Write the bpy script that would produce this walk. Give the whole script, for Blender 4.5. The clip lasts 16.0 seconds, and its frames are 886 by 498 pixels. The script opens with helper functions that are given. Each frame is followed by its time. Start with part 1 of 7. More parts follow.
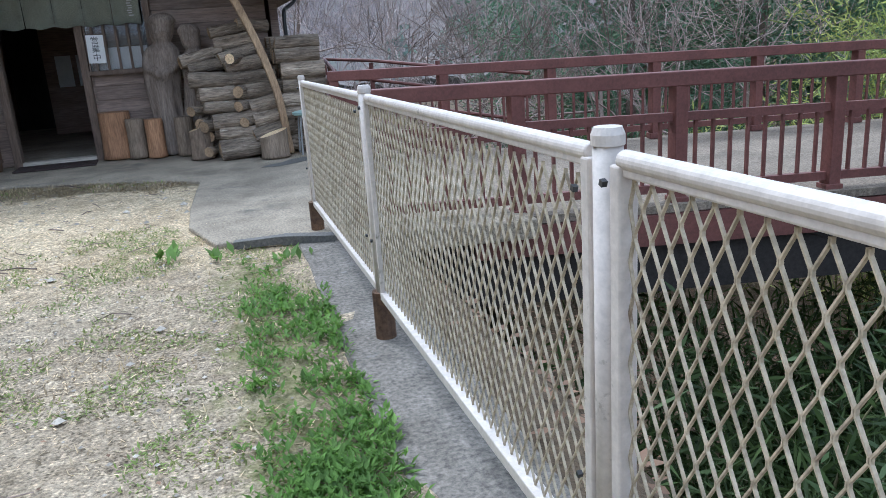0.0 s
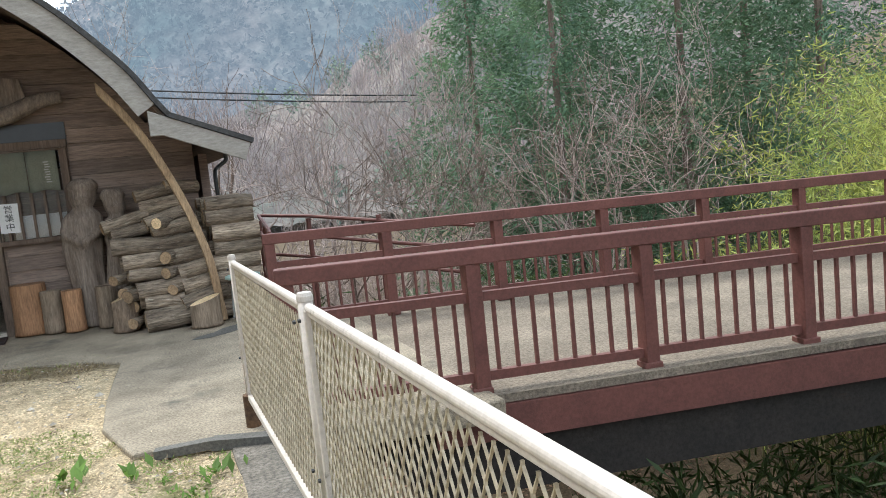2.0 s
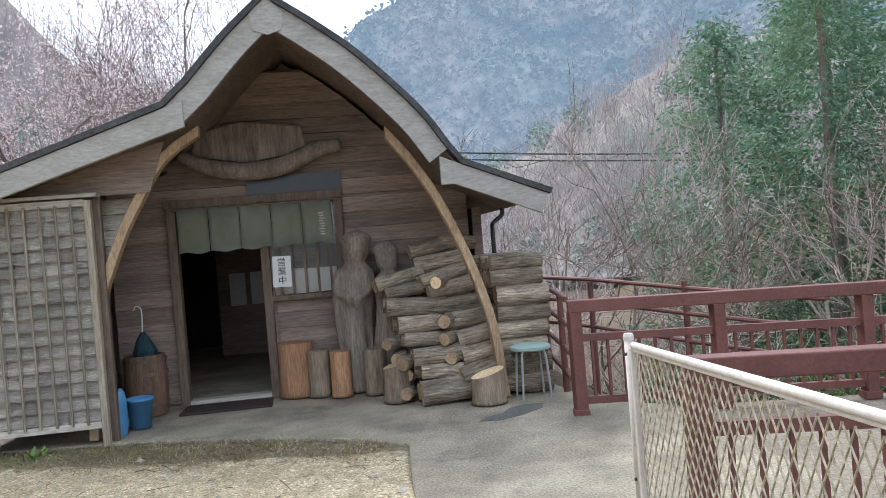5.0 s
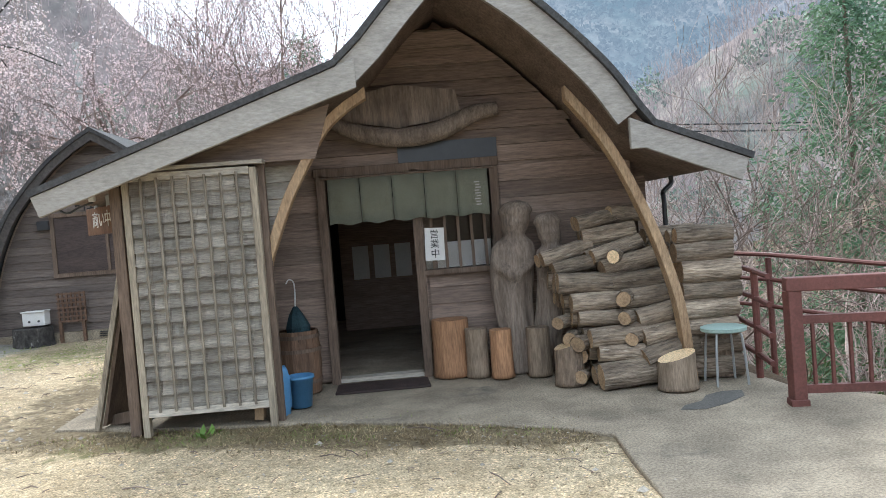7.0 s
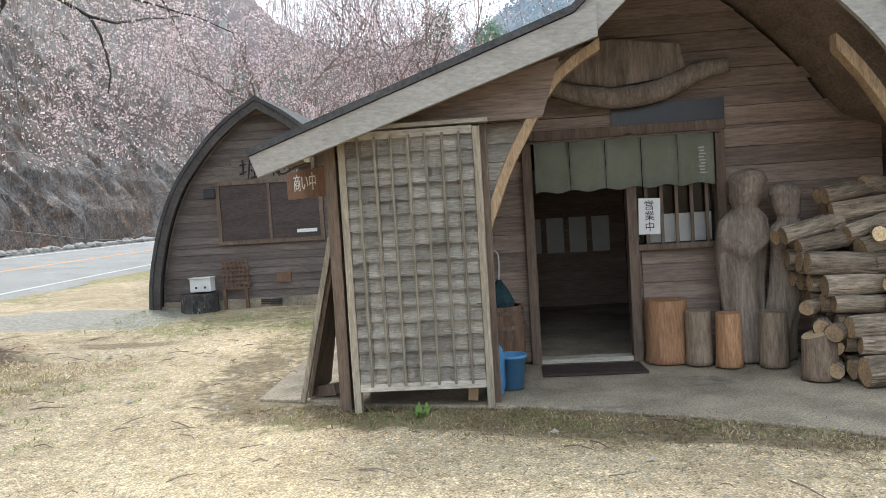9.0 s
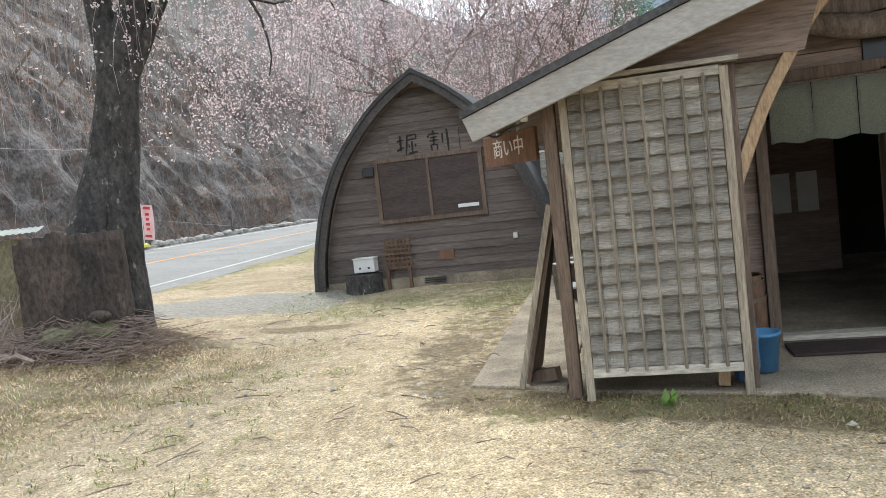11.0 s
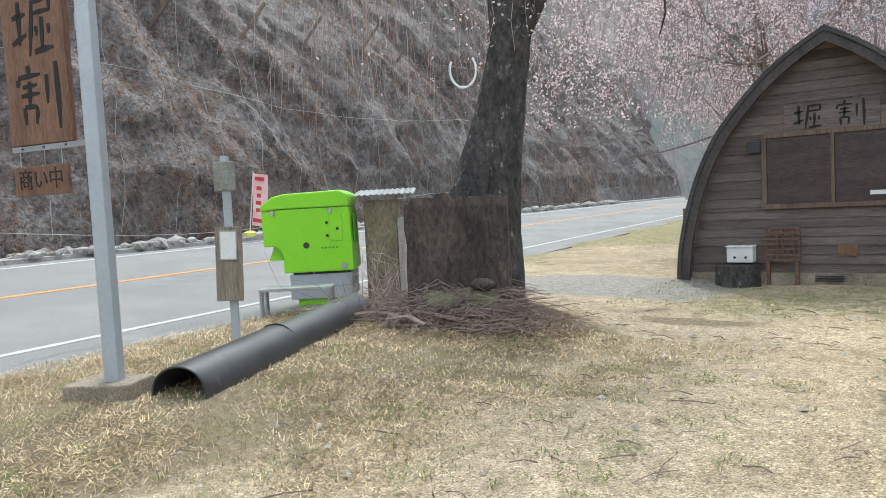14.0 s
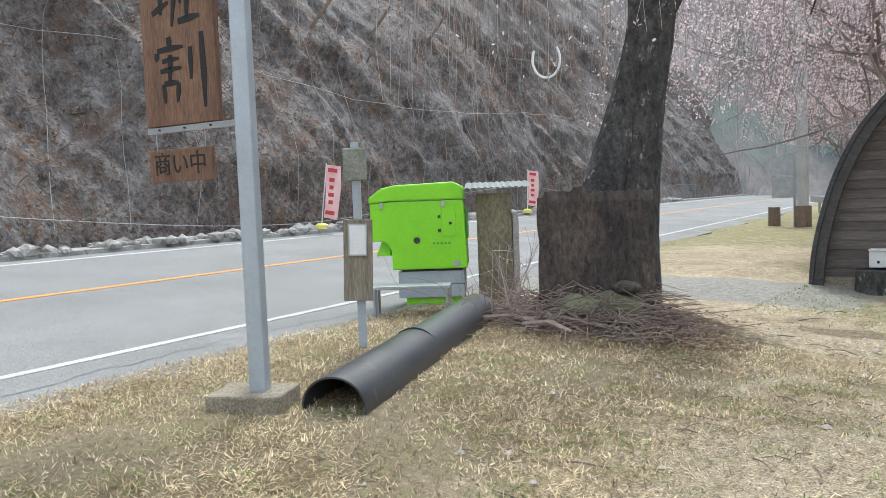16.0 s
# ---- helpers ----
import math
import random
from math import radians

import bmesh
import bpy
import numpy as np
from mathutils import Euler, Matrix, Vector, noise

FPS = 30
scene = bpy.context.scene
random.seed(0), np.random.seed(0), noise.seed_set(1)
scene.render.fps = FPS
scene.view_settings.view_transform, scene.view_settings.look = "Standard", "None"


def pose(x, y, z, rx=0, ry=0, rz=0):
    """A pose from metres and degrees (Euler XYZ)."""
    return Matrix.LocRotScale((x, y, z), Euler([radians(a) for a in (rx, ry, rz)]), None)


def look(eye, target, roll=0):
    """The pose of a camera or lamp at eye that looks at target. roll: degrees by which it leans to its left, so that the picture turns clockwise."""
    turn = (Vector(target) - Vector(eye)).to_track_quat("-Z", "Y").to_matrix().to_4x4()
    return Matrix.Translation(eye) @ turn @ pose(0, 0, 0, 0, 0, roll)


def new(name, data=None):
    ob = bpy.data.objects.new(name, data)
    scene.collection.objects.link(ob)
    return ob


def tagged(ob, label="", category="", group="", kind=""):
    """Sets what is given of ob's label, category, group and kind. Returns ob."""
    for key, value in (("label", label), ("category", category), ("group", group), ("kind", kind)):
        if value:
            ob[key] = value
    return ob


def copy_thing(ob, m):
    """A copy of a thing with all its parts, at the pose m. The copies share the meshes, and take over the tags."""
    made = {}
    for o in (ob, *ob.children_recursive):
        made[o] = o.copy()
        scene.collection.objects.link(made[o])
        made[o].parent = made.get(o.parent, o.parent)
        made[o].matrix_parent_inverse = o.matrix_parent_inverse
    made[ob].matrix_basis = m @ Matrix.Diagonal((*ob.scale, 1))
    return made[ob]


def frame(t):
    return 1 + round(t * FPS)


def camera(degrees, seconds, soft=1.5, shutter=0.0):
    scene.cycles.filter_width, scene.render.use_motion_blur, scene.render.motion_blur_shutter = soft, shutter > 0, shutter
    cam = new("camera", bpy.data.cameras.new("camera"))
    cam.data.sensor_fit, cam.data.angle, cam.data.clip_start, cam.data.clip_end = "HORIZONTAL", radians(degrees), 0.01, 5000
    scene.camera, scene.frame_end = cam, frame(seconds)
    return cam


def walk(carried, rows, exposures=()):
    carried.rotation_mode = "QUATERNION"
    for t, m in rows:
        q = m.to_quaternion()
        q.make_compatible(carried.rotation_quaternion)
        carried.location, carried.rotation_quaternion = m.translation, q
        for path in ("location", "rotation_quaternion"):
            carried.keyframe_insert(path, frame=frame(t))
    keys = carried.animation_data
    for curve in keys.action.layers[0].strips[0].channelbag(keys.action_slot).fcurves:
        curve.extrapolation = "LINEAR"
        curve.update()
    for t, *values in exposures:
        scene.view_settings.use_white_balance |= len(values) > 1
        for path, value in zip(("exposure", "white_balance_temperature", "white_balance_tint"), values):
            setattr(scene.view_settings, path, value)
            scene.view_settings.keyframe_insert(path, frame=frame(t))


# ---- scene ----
cam = camera(60.3, 16.0, 0.75)
METRES, EYE, TILT, LEAN, TURN = 8.5, 1.25, 0.0, 0.0, -16.1
ROWS = [
    (0.0, -0.0003, -0.0059, 0.0011, -1.06, -15.84, 3.75),
    (0.5, 0.0057, 0.0012, 0.0143, -0.29, -11.87, 3.73),
    (1.0, 0.0018, 0.0111, 0.0220, -0.62, -8.7, 5.18),
    (1.5, -0.0104, 0.0318, 0.0253, -2.92, -6.69, 6.87),
    (2.0, -0.0044, 0.0618, 0.0241, -6.03, -6.43, 5.93),
    (2.5, -0.008, 0.0924, 0.0267, -5.51, -5.59, 5.04),
    (3.0, -0.0311, 0.1175, 0.0289, -2.8, -4.05, 6.19),
    (3.5, -0.0564, 0.1451, 0.0289, -1.07, -2.93, 6.54),
    (4.0, -0.0809, 0.1768, 0.0304, 2.19, -1.29, 4.64),
    (4.5, -0.1059, 0.1937, 0.0288, 6.02, -0.43, 4.42),
    (7.0, -0.2578, 0.2469, 0.034, 13.1, -1.9, 4.56),
    (7.5, -0.291, 0.2568, 0.0303, 16.81, -2.35, 4.31),
    (8.0, -0.3191, 0.2697, 0.0318, 19.86, -2.35, 4.55),
    (8.5, -0.3516, 0.2757, 0.0313, 20.57, -2.61, 3.75),
    (11.0, -0.4912, 0.3109, 0.0295, 30.45, -3.96, 6.45),
    (11.5, -0.5236, 0.3221, 0.0314, 34.9, -4.18, 7.07),
    (12.0, -0.5493, 0.3225, 0.0299, 39.39, -4.25, 6.35),
    (12.5, -0.5823, 0.3153, 0.0314, 41.66, -4.37, 5.29),
    (13.0, -0.6143, 0.311, 0.0294, 44.59, -4.28, 3.87),
    (13.5, -0.6535, 0.3159, 0.0312, 48.7, -3.66, 3.35),
    (14.0, -0.6866, 0.3093, 0.029, 51.79, -3.55, 3.04),
    (14.5, -0.7178, 0.3012, 0.0294, 52.15, -4.21, 3.0),
    (15.0, -0.7528, 0.2977, 0.0278, 52.42, -4.66, 1.51),
    (15.5, -0.7861, 0.2889, 0.0317, 54.22, -3.95, 0.74),
    (16.0, -0.8238, 0.27, 0.0322, 55.11, -3.79, 2.19),
]
walk(cam, [(t, pose(0, 0, EYE, TILT, LEAN, TURN) @ pose(METRES * x, METRES * y, METRES * z, 90 + pitch, roll, yaw)) for t, x, y, z, yaw, pitch, roll in ROWS],
     [(0.0, 0.57, 5200, 8), (0.6, 0.60, 5350, 8), (1.5, 0.72, 5900, 6), (2.5, 0.86, 6200, 5), (4.5, 0.90, 5750, 7), (7.0, 1.05, 5900, 6), (11.0, 0.95, 6150, 6), (16.0, 0.84, 6000, 6)])

# daylight: bright hazy sky, soft sun high behind the big hut
world = bpy.data.worlds.new("sky")
scene.world = world
world.use_nodes = True
wn = world.node_tree
sky = wn.nodes.new("ShaderNodeTexSky")
sky.sky_type, sky.sun_disc = "NISHITA", False
SUN_EL, SUN_AZ = 54.0, -28.0  # azimuth from +y towards +x
sky.sun_elevation, sky.sun_rotation = radians(SUN_EL), radians(SUN_AZ)
sky.air_density, sky.dust_density, sky.ozone_density = 1.0, 6.0, 1.0
haze = wn.nodes.new("ShaderNodeMixRGB")
haze.inputs[0].default_value = 0.72
haze.inputs[2].default_value = (10.0, 10.7, 11.6, 1)
wn.links.new(sky.outputs[0], haze.inputs[1])
wn.links.new(haze.outputs[0], wn.nodes["Background"].inputs[0])
wn.nodes["Background"].inputs[1].default_value = 0.12
sun = new("sun", bpy.data.lights.new("sun", "SUN"))
sun.data.energy, sun.data.angle, sun.data.color = 1.6, radians(14), (1.0, 0.97, 0.92)
sd = Vector((math.sin(radians(SUN_AZ)) * math.cos(radians(SUN_EL)), math.cos(radians(SUN_AZ)) * math.cos(radians(SUN_EL)), math.sin(radians(SUN_EL))))
sun.matrix_world = look(sd * 60, (0, 0, 0))



# ---- materials ----
def mat(name, a, b, scale=4.0, rough=0.8, metal=0.0, bump=0.3, fine=60.0, stretch=(1, 1, 1), spots=None, spot_scale=2.0, spot_amount=0.45, vary=0.0, coords="Object", island=0.0, spec=0.4, bump_dist=0.01, grain_mix=0.6):
    """Two-scale surface: broad mottling from a to b, fine grain, optional stains of a third colour, optional change from piece to piece."""
    m = bpy.data.materials.new(name)
    m.use_nodes = True
    t, L = m.node_tree, m.node_tree.links
    bsdf = t.nodes["Principled BSDF"]
    co = t.nodes.new("ShaderNodeTexCoord")
    mp = t.nodes.new("ShaderNodeMapping")
    mp.inputs["Scale"].default_value = stretch
    L.new(co.outputs[coords], mp.inputs[0])

    def tex(s, detail=5.0, r=0.6):
        n = t.nodes.new("ShaderNodeTexNoise")
        n.inputs["Scale"].default_value, n.inputs["Detail"].default_value, n.inputs["Roughness"].default_value = s, detail, r
        L.new(mp.outputs[0], n.inputs[0])
        return n

    def ramp(src, lo, hi):
        n = t.nodes.new("ShaderNodeMapRange")
        n.inputs[1].default_value, n.inputs[2].default_value = lo, hi
        L.new(src, n.inputs[0])
        return n.outputs[0]

    def mix(f, x, y, mode="MIX"):
        n = t.nodes.new("ShaderNodeMixRGB")
        n.blend_type = mode
        for s, v in zip(n.inputs, (f, x, y)):
            if isinstance(v, (int, float)):
                s.default_value = v
            elif isinstance(v, tuple):
                s.default_value = (*v, 1)
            else:
                L.new(v, s)
        return n.outputs[0]

    broad, grain = tex(scale), tex(fine, 3.0, 0.7)
    grain_mix = 0.1 if bump <= 0.12 else grain_mix
    col = mix(ramp(broad.outputs[0], 0.32, 0.68), a, b)
    col = mix(grain_mix, col, mix(ramp(grain.outputs[0], 0.32, 0.68), (0.45, 0.45, 0.45), (1.55, 1.55, 1.55)), "MULTIPLY")
    if spots:
        st = tex(spot_scale, 6.0, 0.68)
        col = mix(ramp(st.outputs[0], 1 - spot_amount, 1 - spot_amount + 0.12), col, spots)
    if vary or island:
        src = t.nodes.new("ShaderNodeObjectInfo").outputs["Random"] if vary else t.nodes.new("ShaderNodeNewGeometry").outputs["Random Per Island"]
        k = vary or island
        g = t.nodes.new("ShaderNodeMapRange")
        g.inputs[3].default_value, g.inputs[4].default_value = 1 - k, 1 + k
        L.new(src, g.inputs[0])
        h = t.nodes.new("ShaderNodeHueSaturation")
        L.new(g.outputs[0], h.inputs["Value"])
        L.new(col, h.inputs["Color"])
        col = h.outputs[0]
    L.new(col, bsdf.inputs["Base Color"])
    bsdf.inputs["Metallic"].default_value = metal
    bsdf.inputs["Specular IOR Level"].default_value = spec
    rr = t.nodes.new("ShaderNodeMapRange")
    rr.inputs[3].default_value, rr.inputs[4].default_value = max(0.03, rough - 0.12), min(1, rough + 0.12)
    L.new(broad.outputs[0], rr.inputs[0])
    L.new(rr.outputs[0], bsdf.inputs["Roughness"])
    if bump:
        bp = t.nodes.new("ShaderNodeBump")
        bp.inputs["Strength"].default_value, bp.inputs["Distance"].default_value = bump, bump_dist
        L.new(grain.outputs[0], bp.inputs["Height"])
        L.new(bp.outputs[0], bsdf.inputs["Normal"])
    return m


def ground_material():
    """Sandy gravel, worn grass and dry grass, by the cover stored on the ground's vertices and broken up by noise."""
    m = mat("yard_ground", (0.58, 0.475, 0.32), (0.46, 0.365, 0.24), 1.1, 0.95, 0, 0.9, 75, spots=(0.27, 0.215, 0.145), spot_scale=1.5, spot_amount=0.41, bump_dist=0.02, spec=0.2, grain_mix=0.9)
    t, L = m.node_tree, m.node_tree.links
    bsdf = t.nodes["Principled BSDF"]
    base = bsdf.inputs["Base Color"].links[0].from_socket
    co = t.nodes.new("ShaderNodeTexCoord")

    def noise_at(s, d=6.0):
        n = t.nodes.new("ShaderNodeTexNoise")
        n.inputs["Scale"].default_value, n.inputs["Detail"].default_value, n.inputs["Roughness"].default_value = s, d, 0.72
        L.new(co.outputs["Object"], n.inputs[0])
        return n.outputs[0]

    def math_node(op, x, y):
        n = t.nodes.new("ShaderNodeMath")
        n.operation = op
        for s, v in zip(n.inputs, (x, y)):
            if isinstance(v, (int, float)):
                s.default_value = v
            else:
                L.new(v, s)
        return n.outputs[0]

    def remap(src, lo, hi, a, b):
        n = t.nodes.new("ShaderNodeMapRange")
        for i, v in enumerate((lo, hi, a, b)):
            n.inputs[i + 1].default_value = v
        L.new(src, n.inputs[0])
        return n.outputs[0]

    def blend(f, x, y, mode="MIX"):
        n = t.nodes.new("ShaderNodeMixRGB")
        n.blend_type = mode
        for sock, v in zip(n.inputs, (f, x, y)):
            if isinstance(v, tuple):
                sock.default_value = (*v, 1)
            elif isinstance(v, (int, float)):
                sock.default_value = v
            else:
                L.new(v, sock)
        return n.outputs[0]

    def grit(under, scale, amount):
        """Small stones, each of its own tone."""
        vo = t.nodes.new("ShaderNodeTexVoronoi")
        vo.inputs["Scale"].default_value = scale
        L.new(co.outputs["Object"], vo.inputs["Vector"])
        bw = t.nodes.new("ShaderNodeRGBToBW")
        L.new(vo.outputs["Color"], bw.inputs[0])
        tone = blend(remap(bw.outputs[0], 0.2, 0.8, 0, 1), (0.30, 0.29, 0.27), (1.75, 1.72, 1.66))
        inside = remap(vo.outputs["Distance"], 0.30, 0.52, amount, 0.0)
        return blend(inside, under, tone, "MULTIPLY")

    def cover(attr, colour_a, colour_b, under, scale):
        at = t.nodes.new("ShaderNodeAttribute")
        at.attribute_name = attr
        v = math_node("ADD", at.outputs["Fac"], math_node("MULTIPLY", math_node("SUBTRACT", noise_at(scale), 0.5), 1.1))
        r = t.nodes.new("ShaderNodeMapRange")
        r.inputs[1].default_value, r.inputs[2].default_value = 0.42, 0.62
        L.new(v, r.inputs[0])
        c = t.nodes.new("ShaderNodeMixRGB")
        L.new(remap(noise_at(17.0, 8.0), 0.36, 0.64, 0, 1), c.inputs[0])
        c.inputs[1].default_value, c.inputs[2].default_value = (*colour_a, 1), (*colour_b, 1)
        f = t.nodes.new("ShaderNodeMixRGB")
        L.new(r.outputs[0], f.inputs[0])
        L.new(under, f.inputs[1])
        L.new(c.outputs[0], f.inputs[2])
        return f.outputs[0]

    base = blend(0.8, base, blend(remap(noise_at(6.0, 8.0), 0.36, 0.64, 0, 1), (0.72, 0.69, 0.64), (1.22, 1.22, 1.22)), "MULTIPLY")
    base = grit(grit(base, 24.0, 0.5), 62.0, 0.75)
    base = blend(remap(noise_at(26.0, 4.0), 0.62, 0.68, 0, 0.75), base, (0.115, 0.085, 0.055))
    grey = t.nodes.new("ShaderNodeAttribute")
    grey.attribute_name = "grey"
    base = blend(grey.outputs["Fac"], base, blend(1.0, base, (0.68, 0.69, 0.74), "MULTIPLY"))
    col = cover("dry", (0.32, 0.26, 0.165), (0.14, 0.105, 0.065), base, 5.0)
    col = cover("gravel", (0.40, 0.375, 0.325), (0.20, 0.185, 0.16), col, 3.4)
    col = cover("green", (0.14, 0.145, 0.055), (0.33, 0.28, 0.16), col, 5.0)
    # Leaf litter; in the gully its dark tones also hold the shade.
    col = cover("litter", (0.075, 0.055, 0.036), (0.16, 0.115, 0.072), col, 4.0)
    L.new(grit(col, 60.0, 0.3), bsdf.inputs["Base Color"])
    return m


M_GROUND = ground_material()
M_CONC = mat("weathered_concrete", (0.36, 0.30, 0.22), (0.18, 0.15, 0.11), 1.9, 0.9, 0, 0.6, 60, spots=(0.125, 0.11, 0.088), spot_scale=1.3, spot_amount=0.43, coords="Object", grain_mix=0.8)
M_FOOT = mat("dark_mottled_footing_concrete", (0.215, 0.19, 0.16), (0.12, 0.105, 0.085), 4, 0.92, 0, 0.6, 45, spots=(0.30, 0.285, 0.26), spot_scale=5, spot_amount=0.37, grain_mix=0.9)
M_ASPH = mat("old_asphalt", (0.232, 0.226, 0.214), (0.188, 0.183, 0.173), 0.5, 0.92, 0, 0.5, 70, spots=(0.27, 0.264, 0.255), spot_scale=0.35, spot_amount=0.42, grain_mix=0.85)
M_LINE_W = mat("worn_white_road_paint", (0.52, 0.51, 0.48), (0.38, 0.375, 0.355), 3, 0.8, 0, 0.2, 60, spots=(0.22, 0.22, 0.22), spot_scale=5, spot_amount=0.36)
M_LINE_O = mat("worn_orange_road_paint", (0.70, 0.30, 0.07), (0.52, 0.25, 0.09), 3, 0.8, 0, 0.2, 60, spots=(0.24, 0.2, 0.17), spot_scale=5, spot_amount=0.34)
M_ROCK = mat("wet_dark_rock_face", (0.07, 0.058, 0.052), (0.215, 0.190, 0.175), 1.6, 0.75, 0, 1.0, 7, stretch=(1, 1, 0.7), spots=(0.13, 0.088, 0.066), spot_scale=0.9, spot_amount=0.48, bump_dist=0.2, grain_mix=0.95)
M_KERB = mat("rough_grey_gutter_stone", (0.40, 0.38, 0.35), (0.22, 0.21, 0.19), 2.2, 0.9, 0, 0.6, 25, spots=(0.10, 0.085, 0.06), spot_scale=1.4, spot_amount=0.45)
M_WOOD_D = mat("dark_weathered_boards", (0.30, 0.225, 0.18), (0.205, 0.15, 0.12), 3, 0.8, 0, 0.35, 22, stretch=(0.25, 1, 3), vary=0.25, spots=(0.28, 0.22, 0.175), spot_scale=1.6, spot_amount=0.40)
M_WOOD_G = mat("grey_weathered_wood", (0.48, 0.435, 0.37), (0.29, 0.26, 0.21), 3, 0.85, 0, 0.4, 25, stretch=(0.4, 1, 2.5), vary=0.22, spots=(0.11, 0.09, 0.07), spot_scale=2, spot_amount=0.36)
M_WOOD_GV = mat("grey_weathered_upright_wood", (0.34, 0.29, 0.22), (0.21, 0.175, 0.13), 4, 0.85, 0, 0.4, 25, stretch=(3, 3, 0.3), vary=0.2, spots=(0.10, 0.08, 0.06), spot_scale=2, spot_amount=0.36)
M_POST = mat("dark_upright_post_wood", (0.19, 0.135, 0.10), (0.12, 0.085, 0.062), 4, 0.82, 0, 0.35, 25, stretch=(3, 3, 0.3), vary=0.15)
M_ARCH = mat("tan_laminated_timber", (0.44, 0.31, 0.185), (0.29, 0.19, 0.11), 4, 0.7, 0, 0.3, 30, stretch=(2, 2, 0.5), spots=(0.14, 0.085, 0.05), spot_scale=3, spot_amount=0.38)
M_FASCIA = mat("pale_grey_fascia_plank", (0.38, 0.355, 0.325), (0.29, 0.27, 0.24), 3, 0.8, 0, 0.3, 25, stretch=(0.6, 1, 2), spots=(0.22, 0.195, 0.17), spot_scale=2.2, spot_amount=0.34, grain_mix=0.35)
M_ROOF = mat("charcoal_shingle_roof", (0.045, 0.045, 0.048), (0.085, 0.083, 0.08), 2, 0.9, 0, 0.5, 30)
# Near-black base puts the room's dimness into the back wall colour.
M_DARK = mat("dimness_dark_back_wall", (0.05, 0.045, 0.04), (0.03, 0.028, 0.025), 2, 0.9, 0, 0.1, 20)
M_RED = mat("faded_oxide_red_paint", (0.172, 0.066, 0.053), (0.12, 0.047, 0.039), 4, 0.6, 0.0, 0.25, 40, spots=(0.20, 0.10, 0.075), spot_scale=5, spot_amount=0.34, grain_mix=0.3)
M_CREAM = mat("chipped_cream_paint", (0.63, 0.565, 0.51), (0.54, 0.48, 0.425), 3, 0.45, 0, 0.13, 40, spots=(0.19, 0.165, 0.12), spot_scale=11, spot_amount=0.375, grain_mix=0.2)
M_MESH = mat("grubby_cream_expanded_mesh", (0.49, 0.415, 0.30), (0.36, 0.295, 0.20), 5, 0.6, 0, 0.2, 40, spots=(0.16, 0.105, 0.06), spot_scale=7, spot_amount=0.40)
M_PLAST_W = mat("white_painted_metal", (0.75, 0.74, 0.72), (0.66, 0.65, 0.63), 5, 0.5, 0, 0.05, 50)
M_GREY = mat("grey_painted_steel", (0.40, 0.43, 0.46), (0.33, 0.355, 0.38), 3, 0.45, 0.2, 0.1, 40, spots=(0.22, 0.18, 0.15), spot_scale=6, spot_amount=0.28)
M_PIPE = mat("dusty_black_plastic", (0.04, 0.041, 0.044), (0.07, 0.07, 0.072), 3, 0.38, 0, 0.13, 30, spots=(0.13, 0.125, 0.115), spot_scale=2.5, spot_amount=0.38, grain_mix=0.2)
M_BLACK = mat("black_rubber_plastic", (0.03, 0.031, 0.034), (0.045, 0.046, 0.05), 4, 0.32, 0, 0.1, 30, spots=(0.06, 0.058, 0.055), spot_scale=3, spot_amount=0.35)
M_GREEN = mat("lime_green_plastic_hood", (0.27, 0.68, 0.022), (0.24, 0.62, 0.02), 3, 0.38, 0, 0.04, 40)
# Aerial haze on the far woods is put into their colours and emission.
M_FAR = mat("haze_blue_far_forest", (0.045, 0.065, 0.058), (0.15, 0.115, 0.10), 0.010, 1.0, 0, 0.14, 0.10, spots=(0.02, 0.035, 0.034), spot_scale=0.007, spot_amount=0.47, bump_dist=6.0, spec=0.0, grain_mix=0.8)
M_FAR_GREEN = mat("haze_paled_evergreen_crowns", (0.15, 0.21, 0.15), (0.21, 0.25, 0.17), 0.05, 1.0, 0, 0.0, 30, island=0.4, spec=0.0)
M_FAR_BROWN = mat("haze_paled_leafless_crowns", (0.36, 0.285, 0.265), (0.27, 0.21, 0.195), 0.05, 1.0, 0, 0.0, 30, island=0.3, spec=0.0)
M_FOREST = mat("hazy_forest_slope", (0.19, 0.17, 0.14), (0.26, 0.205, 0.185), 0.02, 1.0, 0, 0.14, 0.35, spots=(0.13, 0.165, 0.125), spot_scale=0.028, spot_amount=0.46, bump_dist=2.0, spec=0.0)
# Bluish emission stands in for haze; these slopes give off no light.
for far_m, haze_glow in ((M_FAR, 0.22), (M_FOREST, 0.05), (M_FAR_GREEN, 0.05), (M_FAR_BROWN, 0.05)):
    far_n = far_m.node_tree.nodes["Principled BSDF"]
    far_n.inputs["Emission Color"].default_value, far_n.inputs["Emission Strength"].default_value = (0.50, 0.64, 0.82, 1), haze_glow


# ---- small builders ----
def empty(name, at, label, category, group="", kind=""):
    ob = new(name)
    ob.location = at
    ob.empty_display_size = 0.1
    return tagged(ob, label, category, group, kind)


def obj(name, bm, material, smooth=False):
    me = bpy.data.meshes.new(name)
    bm.normal_update()
    bm.to_mesh(me)
    bm.free()
    me.materials.append(material)
    if smooth:
        me.shade_smooth()
    return new(name, me)


